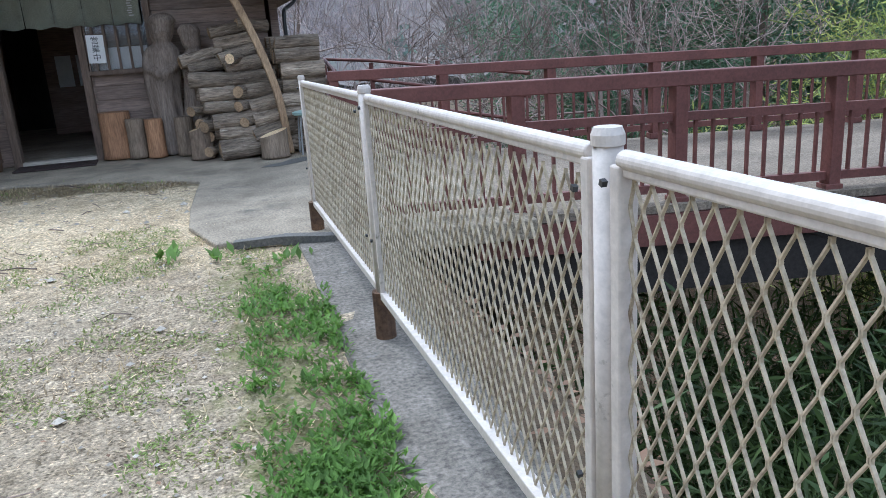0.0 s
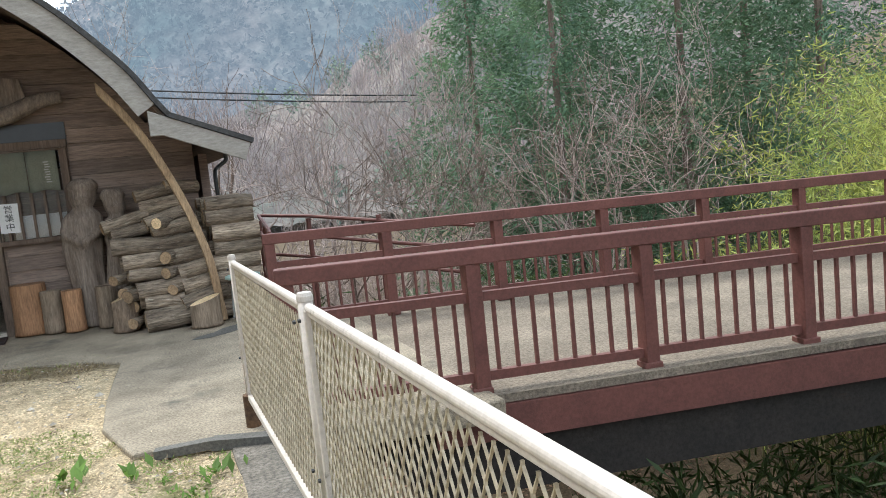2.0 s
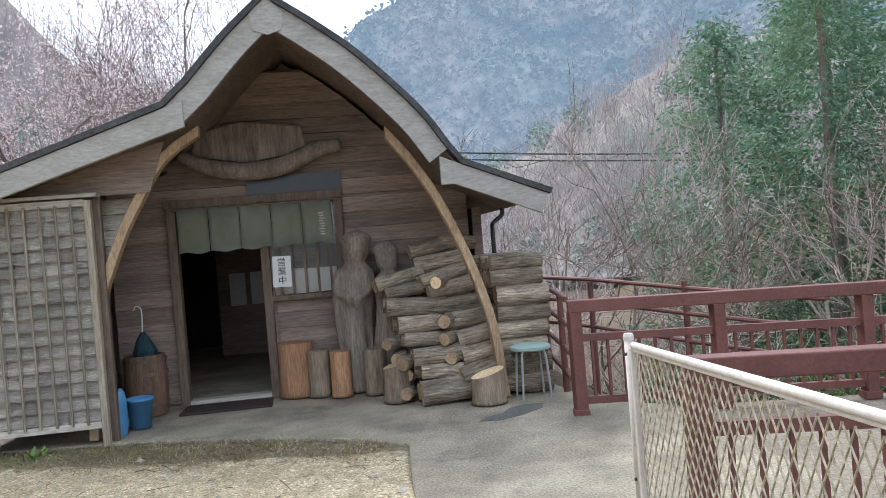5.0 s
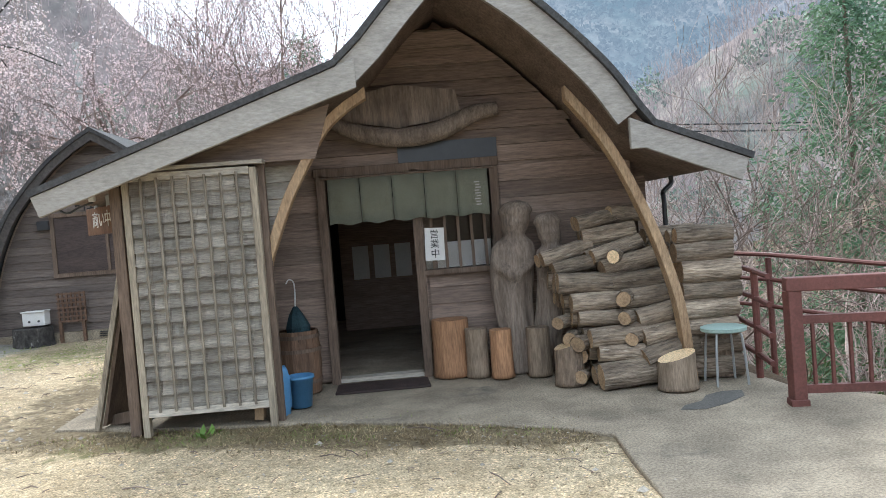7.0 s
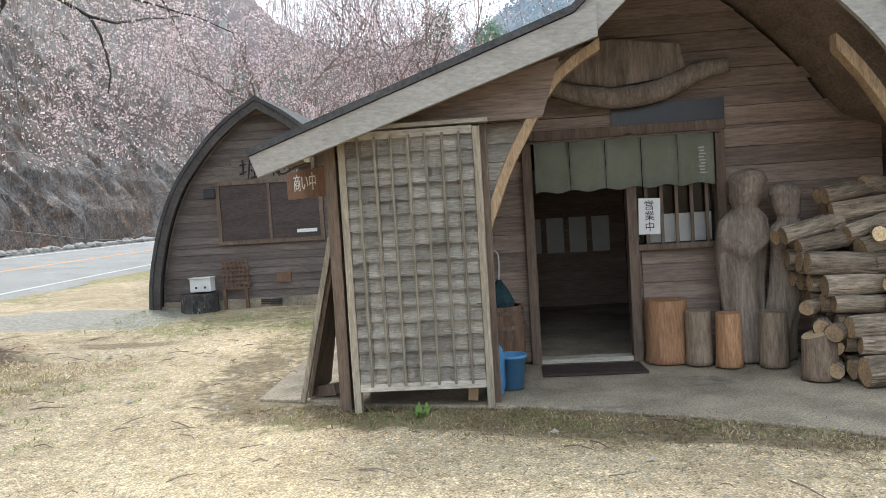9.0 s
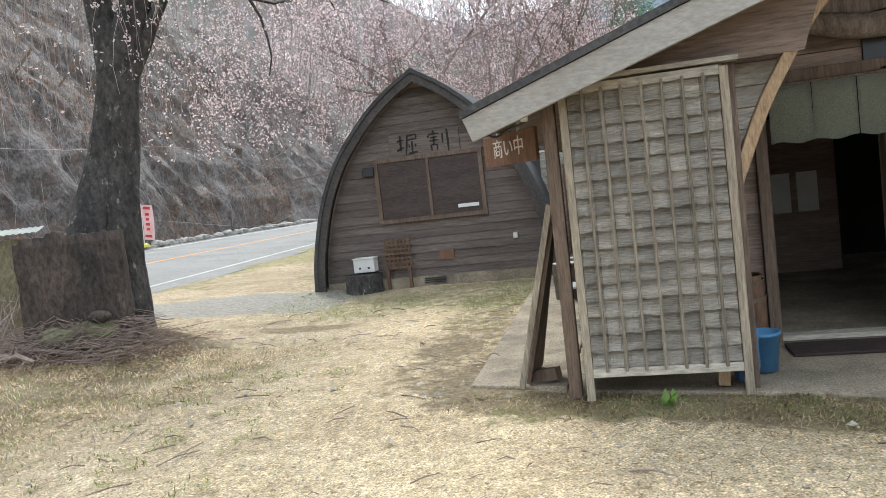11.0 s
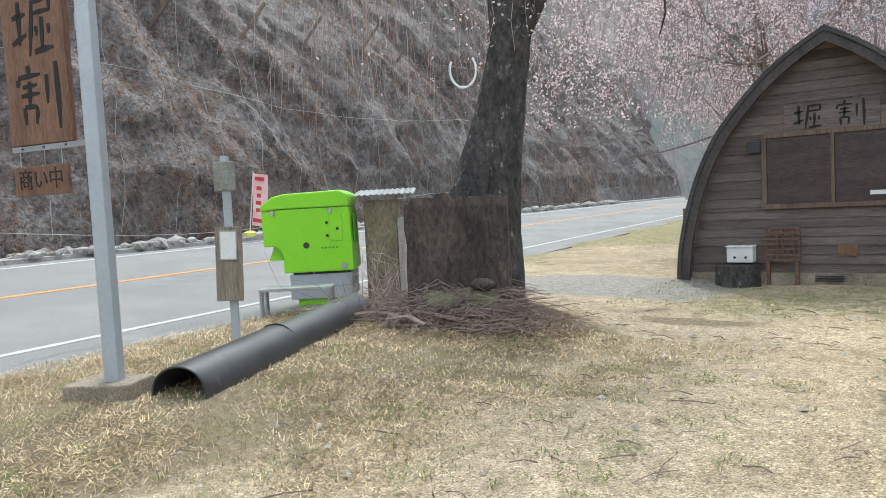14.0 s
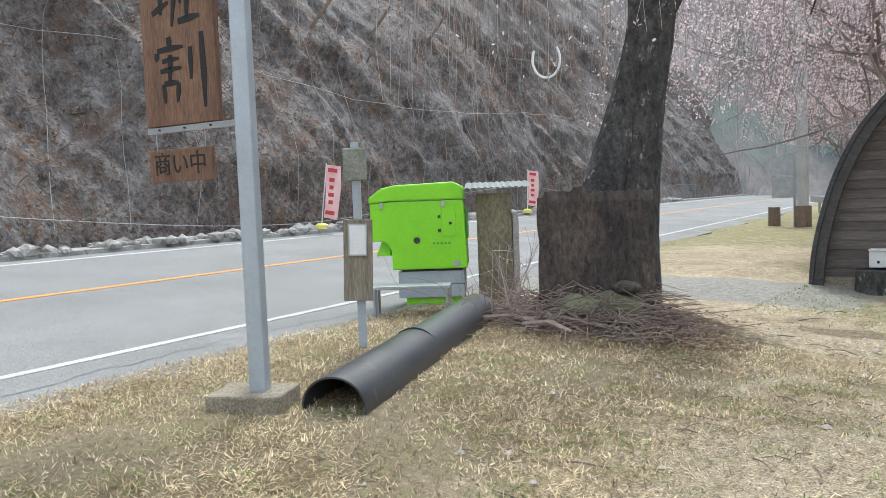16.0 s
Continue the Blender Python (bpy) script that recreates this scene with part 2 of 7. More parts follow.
def part(name, bm, material, parent=None, label="", smooth=False, bevel=0.0):
    """One mesh, built in world places, under a thing or a part."""
    ob = obj(name, bm, material, smooth)
    if bevel:
        b = ob.modifiers.new("worn_edge", "BEVEL")
        b.width, b.segments, b.limit_method = bevel, 2, "ANGLE"
    if parent is not None:
        ob.parent = parent
        root = parent
        while root.parent:
            root = root.parent
        if parent is root:
            ob.matrix_parent_inverse = Matrix.Translation(root.location).inverted()
    if label:
        ob["label"] = label
    return ob


def box(bm, c, s, rz=0.0, rx=0.0, ry=0.0):
    bmesh.ops.create_cube(bm, size=1, matrix=pose(*c, rx, ry, rz) @ Matrix.Diagonal((*s, 1)))
    return bm


def B():
    return bmesh.new()


def beam(bm, p, q, w, h):
    """A squared length from p to q, w across and h high."""
    p, q = Vector(p), Vector(q)
    d = (q - p).normalized()
    up = Vector((0, 0, 1)) if abs(d.z) < 0.95 else Vector((0, 1, 0))
    side = d.cross(up).normalized()
    top = side.cross(d).normalized()
    vs = [bm.verts.new(e + side * a * w / 2 + top * b * h / 2) for e in (p, q) for a, b in ((-1, -1), (1, -1), (1, 1), (-1, 1))]
    for f in ((3, 2, 1, 0), (4, 5, 6, 7), (0, 1, 5, 4), (1, 2, 6, 5), (2, 3, 7, 6), (3, 0, 4, 7)):
        bm.faces.new([vs[i] for i in f])
    return bm


def tube(bm, pts, radii, n=8, caps=True):
    """A round length along pts with a radius at each."""
    pts = [Vector(p) for p in pts]
    if isinstance(radii, (int, float)):
        radii = [radii] * len(pts)
    rings, side = [], None
    for i, p in enumerate(pts):
        d = (pts[min(i + 1, len(pts) - 1)] - pts[max(i - 1, 0)]).normalized()
        if side is None:
            side = d.cross(Vector((0, 0, 1)) if abs(d.z) < 0.9 else Vector((1, 0, 0)))
        side = (side - d * side.dot(d)).normalized()
        other = d.cross(side)
        rings.append([bm.verts.new(p + (side * math.cos(a) + other * math.sin(a)) * radii[i]) for a in np.arange(n) * 2 * math.pi / n])
    for r0, r1 in zip(rings, rings[1:]):
        for k in range(n):
            bm.faces.new((r0[k], r0[(k + 1) % n], r1[(k + 1) % n], r1[k]))
    if caps:
        bm.faces.new(rings[0][::-1]), bm.faces.new(rings[-1])
    return bm


def sheet(bm, top, depth):
    """A closed slab over the outline top (3D points), depth thick downwards."""
    a = [bm.verts.new(p) for p in top]
    b = [bm.verts.new((p[0], p[1], p[2] - depth)) for p in top]
    bm.faces.new(a), bm.faces.new(b[::-1])
    for i in range(len(a)):
        j = (i + 1) % len(a)
        bm.faces.new((a[i], b[i], b[j], a[j]))
    bmesh.ops.recalc_face_normals(bm, faces=bm.faces)
    return bm


def strip_wall(bm, outline, y0, y1):
    """An outline in x and z drawn from y0 to y1."""
    a = [bm.verts.new((x, y0, z)) for x, z in outline]
    b = [bm.verts.new((x, y1, z)) for x, z in outline]
    bm.faces.new(a), bm.faces.new(b[::-1])
    for i in range(len(a)):
        j = (i + 1) % len(a)
        bm.faces.new((a[j], a[i], b[i], b[j]))
    bmesh.ops.recalc_face_normals(bm, faces=bm.faces)
    return bm


def smooth_curve(pts, n=8):
    """Points along a smooth line through pts."""
    out = []
    P = [Vector(p) for p in pts]
    P = [P[0] * 2 - P[1]] + P + [P[-1] * 2 - P[-2]]
    for i in range(1, len(P) - 2):
        for k in range(n):
            t = k / n
            a, b, c, d = P[i - 1 : i + 3]
            out.append(0.5 * (2 * b + (c - a) * t + (2 * a - 5 * b + 4 * c - d) * t * t + (3 * b - a - 3 * c + d) * t**3))
    return out + [P[-2]]


def mesh_of(name, verts, faces, material, smooth=False):
    me = bpy.data.meshes.new(name)
    me.from_pydata(verts, [], faces)
    me.materials.append(material)
    if smooth:
        me.shade_smooth()
    return new(name, me)


def ss(a, b, x):
    t = np.clip((x - a) / (b - a), 0, 1)
    return t * t * (3 - 2 * t)


# ---- ground, road, cliff ----
def line_x(y):
    return -12.2 - 0.13 * y


ROAD_N = 1 / math.hypot(1, 0.13)


def road_z(d):
    return 0.14 + 0.055 * d


def height(x, y):
    """Height of the open ground."""
    x, y = np.asarray(x, float), np.asarray(y, float)
    d = (line_x(y) - x) * ROAD_N
    z = 0.17 * ss(-7.6, -10.4, x)
    z = np.where(d > -1.0, road_z(np.clip(d, -1, 12)) - 0.05, z)
    z = np.where(d > 12, road_z(12) - 0.05 + 0.2 * np.minimum(d - 12, 60), z)
    edge = 0.78 + 0.75 * ss(4.6, 8.4, y)
    fall = -3.4 * ss(0, 2.8, x - edge)
    z = z + np.where(x > edge, fall, 0)
    z = z + np.where(x > 8.0, 0.40 * np.minimum(np.maximum(x - 8.0 - 0.30 * (y - 4), 0), 40), 0)
    z = z - 2.0 * ss(20, 45, y) * ss(-6, 2, x)
    return z


PATCHES = ((-7.6, 12.7, 0.9, 0.35, 0.95), (-4.65, 9.6, 0.5, 1.1, 0.95), (-5.2, 11.0, 0.5, 0.7, 0.9), (-7.3, 10.6, 0.5, 0.4, 0.7), (-8.5, 11.4, 0.8, 0.6, 0.9))


def ground_grid():
    near = np.arange(-13.5, 4.01, 0.12)
    xs = np.concatenate([[-1500, -600, -250, -120, -80, -60, -48, -40, -34, -30, -27, -25, -23.5, -22, -21, -20, -19, -18, -17, -16, -15, -14.2], near, np.arange(4.5, 16, 0.5), [17, 18.5, 20, 23, 27, 32, 40, 52, 80, 150, 300, 700, 1500]])
    ny = np.arange(-1.5, 20.01, 0.12)
    ys = np.concatenate([[-1500, -500, -200, -90, -50, -30, -20, -14, -10, -7, -5, -3.5, -2.5], ny, np.arange(20.5, 34, 0.5), [35, 37, 40, 44, 50, 58, 70, 90, 130, 220, 450, 1500]])
    X, Y = np.meshgrid(xs, ys)
    Z = height(X, Y)
    rough = np.zeros_like(Z)
    for i in range(X.shape[0]):
        for j in range(X.shape[1]):
            if abs(X[i, j]) < 60 and -20 < Y[i, j] < 70:
                rough[i, j] = 0.03 * noise.noise((X[i, j] * 0.9, Y[i, j] * 0.9, 0)) + 0.016 * noise.noise((X[i, j] * 4, Y[i, j] * 4, 3))
    Z = Z + rough - 0.012
    mound = 0.22 * np.exp(-(((X + 9.9) / 1.1) ** 2 + ((Y - 11.6) / 0.8) ** 2))
    Z = Z + mound
    nx = len(xs)
    faces = [(i * nx + j, i * nx + j + 1, (i + 1) * nx + j + 1, (i + 1) * nx + j) for i in range(len(ys) - 1) for j in range(nx - 1)]
    ob = mesh_of("ground", np.stack([X.ravel(), Y.ravel(), Z.ravel()], 1).tolist(), faces, M_GROUND, True)
    x, y = X.ravel(), Y.ravel()
    green = 0.75 * ss(0.3, -0.9, np.abs(x - 0.1) - 0.6) * ss(6.0, 4.0, y)  # beside the fence
    green = np.maximum(green, 0.5 * ss(1.6, 0.2, np.abs(x + 6.3) - 1.3) * ss(2.0, 0.6, np.abs(y - 14.4)))
    green = np.maximum(green, 0.42 * ss(-6.2, -7.6, x - 0.25 * (y - 8)) * (y < 12))
    green = np.maximum(green, 0.55 * ss(0.5, 0.1, np.abs(x + 3.0) - 1.2) * ss(0.5, 0.1, np.abs(y - 8.7)))
    green = np.maximum(green, 0.6 * ss(20, 23, y))
    green = np.maximum(green, 0.50 * ss(7.5, 8.2, y + 0.28 * x) * ss(9.5, 9.0, y) * ss(-5.0, -4.4, x))
    dry = 0.75 * ss(-7.2, -9.2, x - 0.1 * (y - 7)) * ss(13, 10.5, y)
    dry = np.maximum(dry, 0.95 * ss(7.2, 7.8, y + 0.28 * x) * ss(9.5, 9.0, y) * ss(-5.0, -4.4, x))
    dry = np.maximum(dry, 0.55 * ss(0.6, 0.1, np.abs(x + 4.9 + 0.05 * (y - 9)) - 0.35) * ss(8.5, 9.5, y) * ss(15, 14, y))
    for px, py, rx, ry, k in PATCHES:  # trodden brown patches in the yard
        dry = np.maximum(dry, k * np.exp(-(((x - px) / rx) ** 2 + ((y - py) / ry) ** 2)))
    litter = 0.9 * np.exp(-(((x + 9.7) / 1.5) ** 2 + ((y - 11.4) / 1.0) ** 2) ** 2)
    # Gully share: litter whose dark colour also paints the shade down there.
    litter = np.maximum(litter, 0.95 * ss(0.5, 0.95, x))
    gravel = 0.85 * ss(1.7, 0.7, np.abs(y - 15.0 - 0.25 * (x + 9))) * ss(-6.9, -8.6, x)
    gravel = np.maximum(gravel, 0.75 * ss(0.75, 0.1, x - line_x(y) - 0.95))
    green = np.maximum(green, 0.62 * ss(16.8, 17.8, y + 0.2 * np.sin(x * 2)) * ss(-8.6, -9.4, x) * (1 - 0.9 * np.exp(-(((x + 11.2) / 1.6) ** 2 + ((y - 21) / 3.0) ** 2))))
    grey = ss(5.6, 3.6, y) * ss(-3.2, -1.4, x) + 0.6 * ss(-5.6, -7.4, x) * ss(4.0, 6.0, y)
    for key, v in (("grey", np.minimum(grey, 1)), ("gravel", gravel), ("green", green), ("dry", dry), ("litter", litter)):
        at = ob.data.attributes.new(key, "FLOAT", "POINT")
        at.data.foreach_set("value", np.asarray(v, np.float32))
    return tagged(ob, "sandy yard ground with worn grass and twigs", "ground", kind="structure")


ground_grid()


def road_strip(name, d0, d1, lift, material, label, category, y0=-60, y1=95, thick=0.05, step=2.0):
    bm = B()
    ys = np.arange(y0, y1 + step, step)
    rows = []
    for y in ys:
        rows.append([bm.verts.new((line_x(y) - d * 1 / ROAD_N, y, road_z(d) + lift - e)) for e in (0, thick) for d in (d0, d1)])
    for r, s in zip(rows, rows[1:]):
        for a, b in ((0, 1), (1, 3), (3, 2), (2, 0)):
            bm.faces.new((r[a], r[b], s[b], s[a]))
    for r in (rows[0], rows[-1]):
        bm.faces.new((r[0], r[1], r[3], r[2]))
    bmesh.ops.recalc_face_normals(bm, faces=bm.faces)
    return tagged(obj(name, bm, material), label, category, kind="structure")


road_strip("road", -0.95, 8.6, 0.0, M_ASPH, "grey worn asphalt country road", "road")
road_strip("road_edge_line_near", -0.05, 0.06, 0.008, M_LINE_W, "worn white edge line on the asphalt", "road marking", thick=0.012)
road_strip("road_centre_line", 3.88, 4.03, 0.008, M_LINE_O, "worn orange centre line on the asphalt", "road marking", thick=0.012)
road_strip("road_edge_line_far", 7.85, 8.0, 0.008, M_LINE_W, "worn white edge line below the cliff", "road marking", thick=0.012)


def cliff_at(u, v, out=0.0):
    """A place on the rock face, u metres along the road and v up, out metres before it."""
    n = 1.5 * noise.noise((u * 0.09, v * 0.1, 5)) + 1.2 * (0.5 - abs(noise.noise((u * 0.28 + v * 0.14, v * 0.16, 1.7)))) + 0.75 * (0.4 - abs(noise.noise((u * 0.75 + v * 0.45, v * 0.42, 9)))) + 0.32 * (0.35 - abs(noise.noise((u * 1.8 + v, v * 1.3, 4)))) + 0.14 * (0.3 - abs(noise.noise((u * 3.6 + v, v * 3.2, 6)))) + 0.07 * noise.noise((u * 7, v * 7, 2))
    t = min(max(v / 2.5, 0), 1)
    d = 9.35 + 0.50 * v + 0.006 * v * v - n * t - out
    return (line_x(u) - d / ROAD_N, u, road_z(9) + v - 0.1)


def cliff():
    us, vs = np.concatenate([np.arange(-40, -12, 1.0), np.arange(-12, 52, 0.22), np.arange(52, 100, 0.6)]), np.concatenate([np.arange(0, 15, 0.22), np.arange(15, 32, 0.5)])
    verts = [cliff_at(u, v * (1 - 0.5 * float(ss(50, 98, u)))) for v in vs for u in us]
    nx = len(us)
    faces = [(i * nx + j, (i + 1) * nx + j, (i + 1) * nx + j + 1, i * nx + j + 1) for i in range(len(vs) - 1) for j in range(nx - 1)]
    ob = mesh_of("cliff", verts, faces, M_ROCK, True)
    tagged(ob, "steep dark rock cliff with dead leaves above the road", "cliff", kind="structure")


cliff()
road_strip("gutter_kerb", 8.6, 9.2, 0.10, M_KERB, "broken stone gutter at the cliff foot", "kerb", thick=0.3)


def gutter_stones():
    """Broken pale stones with dark patches along the foot of the rock face."""
    g = np.random.default_rng(77)
    bm = B()
    for k in range(330):
        y = g.uniform(2, 62)
        d = 8.85 + g.normal() * 0.14
        r = g.uniform(0.06, 0.2) * (1.3 if g.uniform() < 0.15 else 1)
        c = Vector((line_x(y) - d / ROAD_N, y, road_z(8.8) + 0.08 + 0.3 * r))
        made = bmesh.ops.create_icosphere(bm, subdivisions=1, radius=1, matrix=Matrix.Translation(c) @ Matrix.Rotation(g.uniform(0, 6), 4, "Z") @ Matrix.Diagonal((r, r * 1.7, r * 0.85, 1)))
        for v in made["verts"]:
            v.co += (v.co - c) * 0.5 * noise.noise(v.co * 4)
    tagged(obj("gutter_stones", bm, M_KERB), "broken pale stones along the road gutter", "stones", kind="stuff")


gutter_stones()


def slab(name, outline, z, material, label, category="pavement", thick=0.14):
    bm = sheet(B(), [(x, y, z) for x, y in outline], thick)
    ob = obj(name, bm, material)
    b = ob.modifiers.new("worn_edge", "BEVEL")
    b.width, b.segments = 0.015, 2
    return tagged(ob, label, category, kind="structure")


slab("pavement_forecourt", [(-3.9, 9.14), (-3.3, 9.0), (-2.4, 8.84), (-1.89, 8.68), (-1.2, 8.4), (-0.5, 8.02), (-0.2, 7.72), (-0.24, 7.2), (-0.28, 6.4), (-0.28, 5.7), (-0.1, 5.05), (0.15, 5.02), (0.62, 4.86), (1.0, 4.72), (2.0, 4.55), (2.0, 8.0), (1.5, 8.6), (1.25, 11.0), (-3.9, 11.0)], 0.016, M_CONC, "weathered grey concrete forecourt")
slab("pavement_fence_footing", [(0.40, -1.2), (0.80, -1.2), (0.82, 4.80), (0.42, 4.85), (0.38, 2.8)], 0.0, M_FOOT, "narrow dark grey concrete footing under the fence", thick=0.5)
slab("pavement_walkway", [(-4.68, 9.36), (-3.92, 9.2), (-3.9, 15.8), (-4.95, 15.9), (-4.9, 14.8)], 0.02, M_CONC, "concrete walkway beside the big hut")


def ridge(a, v, dist, seed, low, high, a0, a1):
    """A place on a wooded ridge: a in radians from +y, v from foot to crest."""
    deg = math.degrees(a)
    el = low + (high - low) * float(ss(a0, a1, deg)) + 2.0 * noise.noise((a * 3, seed, 0)) + 0.9 * noise.noise((a * 11, seed, 4))
    if seed < 3:
        el = max(el, 12.5 + 0.85 * (-12 - deg) + 2 * noise.noise((a * 4, 8, 0))) if deg < -4 else el
    r = dist * (1 + 0.75 * v) * (1 + 0.08 * noise.noise((a * 5, v * 3, seed + 9)))
    lump = dist * 0.05 * (0.4 - abs(noise.noise((a * 9 + v, v * 1.4, seed + 3)))) * v + dist * 0.010 * (noise.noise((a * 60, v * 22, seed)) + 0.7 * noise.noise((a * 130, v * 44, seed)))
    top = dist * 1.75 * math.tan(radians(min(max(el, 0.5), 30)))
    return (math.sin(a) * r - 2, math.cos(a) * r + 4, -4 + top * v**0.85 + lump)


NEAR_RIDGE = (90, 2.0, 3.5, 13.5, -6, 34)
FAR_RIDGE = (420, 5.0, 13.0, 19.5, -6, 18)


def mountains():
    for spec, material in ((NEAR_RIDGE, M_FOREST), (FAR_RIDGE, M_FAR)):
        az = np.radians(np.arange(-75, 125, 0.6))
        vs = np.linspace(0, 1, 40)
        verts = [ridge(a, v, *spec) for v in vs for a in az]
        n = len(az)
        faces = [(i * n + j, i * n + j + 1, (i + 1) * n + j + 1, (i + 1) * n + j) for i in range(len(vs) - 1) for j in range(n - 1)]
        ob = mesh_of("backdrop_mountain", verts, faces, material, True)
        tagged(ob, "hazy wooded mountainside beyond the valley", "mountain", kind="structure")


mountains()


def road_crack():
    g = np.random.default_rng(4)
    bm = B()
    y, d = 5.6, -0.55
    last = None
    while y < 11.5:
        p = Vector((line_x(y) - d / ROAD_N, y, road_z(d) + 0.006))
        if last is not None:
            w = Vector((0.003 + 0.003 * g.uniform(), 0, 0))
            bm.faces.new([bm.verts.new(c) for c in (last - w, last + w, p + w, p - w)])
        last = p
        y += 0.12
        d = min(max(d + g.normal() * 0.05, -0.55), -0.2)
    tagged(obj("road_crack", bm, M_BLACK), "thin dark crack along the asphalt edge", "crack", kind="structure")


road_crack()


def stain_and_edge():
    bm = sheet(B(), [(x, y, 0.020) for x, y in ((0.42, 8.16), (0.60, 8.12), (0.80, 8.22), (1.02, 8.40), (1.08, 8.58), (0.92, 8.60), (0.76, 8.52), (0.66, 8.36), (0.50, 8.28))], 0.002)
    tagged(obj("pavement_damp_stain", bm, M_STAIN), "dark damp stain on the concrete", "stain", kind="structure")
    bm = B()
    beam(bm, (0.02, 4.99, 0.01), (0.34, 4.92, 0.025), 0.07, 0.05)
    beam(bm, (0.33, 4.93, 0.02), (0.66, 4.80, 0.012), 0.09, 0.06)
    tagged(obj("pavement_broken_edge", bm, M_STAIN), "dark broken edge strip of the concrete", "kerb", kind="structure")


M_STAIN = mat("damp_dark_concrete", (0.10, 0.095, 0.085), (0.15, 0.14, 0.125), 3, 0.75, 0, 0.4, 50)
stain_and_edge()


# ---- big hut ----
def spline2(pts, n=6):
    return [(p.x, p.y) for p in smooth_curve([(x, z, 0) for x, z in pts], n)]


ROOF_R = spline2([(-1.05, 3.72), (-0.68, 3.47), (-0.30, 3.17), (0.16, 2.70), (0.42, 2.33)]) + [(0.53, 2.19), (1.32, 1.87)]
ROOF_L = spline2([(-1.05, 3.72), (-1.40, 3.40), (-1.75, 3.02)]) + [(-1.96, 2.83), (-4.36, 1.99)]


def offset_line(line, dist):
    out = []
    for i, (x, z) in enumerate(line):
        a, b = line[max(i - 1, 0)], line[min(i + 1, len(line) - 1)]
        dx, dz = b[0] - a[0], b[1] - a[1]
        L = math.hypot(dx, dz)
        s = 1 if dx > 0 else -1
        out.append((x + s * dz / L * dist, z - s * dx / L * dist))
    out[0] = (line[0][0], line[0][1] - dist * 1.35)
    return out


def band(line, a, b):
    """A closed outline between two offsets of a roof line."""
    return offset_line(line, a) + offset_line(line, b)[::-1]


def strips(bm, line, a, b, y0, y1):
    o, i = offset_line(line, a), offset_line(line, b)
    for k in range(len(line) - 1):
        strip_wall(bm, [o[k], o[k + 1], i[k + 1], i[k]], y0, y1)
    bmesh.ops.remove_doubles(bm, verts=bm.verts, dist=0.0005)
    return bm


def big_hut():
    hut = empty("big_hut", (-1.05, 12, 0), "dark timber hut with curved gable roof and open porch", "hut")
    roof = part("roof", strips(strips(B(), ROOF_R, -0.05, 0.0, 8.62, 16.5), ROOF_L, -0.05, 0.0, 8.62, 16.5), M_ROOF, hut, "charcoal shingled roof")
    part("roof_boarding", strips(strips(B(), ROOF_R, 0.004, 0.035, 8.75, 16.4), ROOF_L, 0.004, 0.035, 8.75, 16.4), M_WOOD_D, roof, "dark boarded roof underside")
    part("fascia", strips(B(), ROOF_R[:-2], 0.003, 0.20, 8.66, 8.71), M_FASCIA, roof, "grey curved fascia")
    part("fascia", strips(B(), ROOF_L[:-1], 0.003, 0.20, 8.66, 8.71), M_FASCIA, roof, "grey curved fascia")
    part("fascia", strip_wall(B(), band([(0.34, 2.27), (0.53, 2.19), (1.30, 1.875)], 0.003, 0.19), 8.64, 8.69), M_FASCIA, roof, "pale grey eave plank", bevel=0.006)
    part("fascia", strip_wall(B(), band([(-1.80, 2.885), (-4.36, 1.99)], 0.003, 0.17), 8.64, 8.69), M_FASCIA, roof, "pale grey eave plank", bevel=0.006)
    part("apex_plate", strip_wall(B(), [(-1.05, 3.735), (-0.90, 3.58), (-0.93, 3.44), (-1.05, 3.40), (-1.17, 3.44), (-1.20, 3.58)], 8.645, 8.665), M_FASCIA, roof)
    # porch arches
    ARCH_L = [(-1.75, 2.68), (-1.95, 2.56), (-2.13, 2.40), (-2.30, 2.13), (-2.455, 1.86), (-2.59, 1.55), (-2.695, 1.26), (-2.80, 0.70), (-2.85, 0.03)]
    arch = [(-0.10, 2.56), (0.12, 2.28), (0.33, 1.93), (0.52, 1.50), (0.66, 1.10), (0.77, 0.65), (0.83, 0.03)]
    for mir in (0, 1):
        line = spline2(ARCH_L if mir else arch)
        part("arch_rib", strips(B(), line, -0.035, 0.045, 9.00 if mir else 8.92, 9.12 if mir else 9.05), M_ARCH, hut, "curved laminated arch rib, pale worn edge", bevel=0.008)
    # door wall, with the door and the window cut through
    wall = part("front_wall", strip_wall(B(), [(-2.9, 0.03), (-2.30, 0.03), (-2.30, 2.45), (-2.9, 2.3)], 10.36, 10.46), M_WOOD_D, hut)
    bits = [(-1.32, -0.62, 0.03, 1.05), (-1.42, -1.32, 0.03, 2.1), (-0.62, 0.84, 0.03, 2.3), (-2.30, -0.62, 2.1, 2.5), (-2.6, 0.5, 2.5, 2.6)]
    for x0, x1, z0, z1 in bits:
        part("wall_backing", box(B(), ((x0 + x1) / 2, 10.41, (z0 + z1) / 2), (x1 - x0, 0.09, z1 - z0)), M_WOOD_D, wall)
    part("gable_backing", strip_wall(B(), [(-2.35, 2.58), (-1.85, 2.86), (-1.05, 3.60), (-0.2, 3.0), (0.3, 2.4), (0.3, 2.3), (-2.35, 2.3)], 10.465, 10.53), M_WOOD_D, wall)
    part("side_wall", box(B(), (0.95, 12.9, 0.95), (0.1, 5.0, 1.84)), M_WOOD_D, hut)
    part("side_wall", box(B(), (-3.35, 12.9, 1.1), (0.1, 5.6, 2.1)), M_WOOD_D, hut)
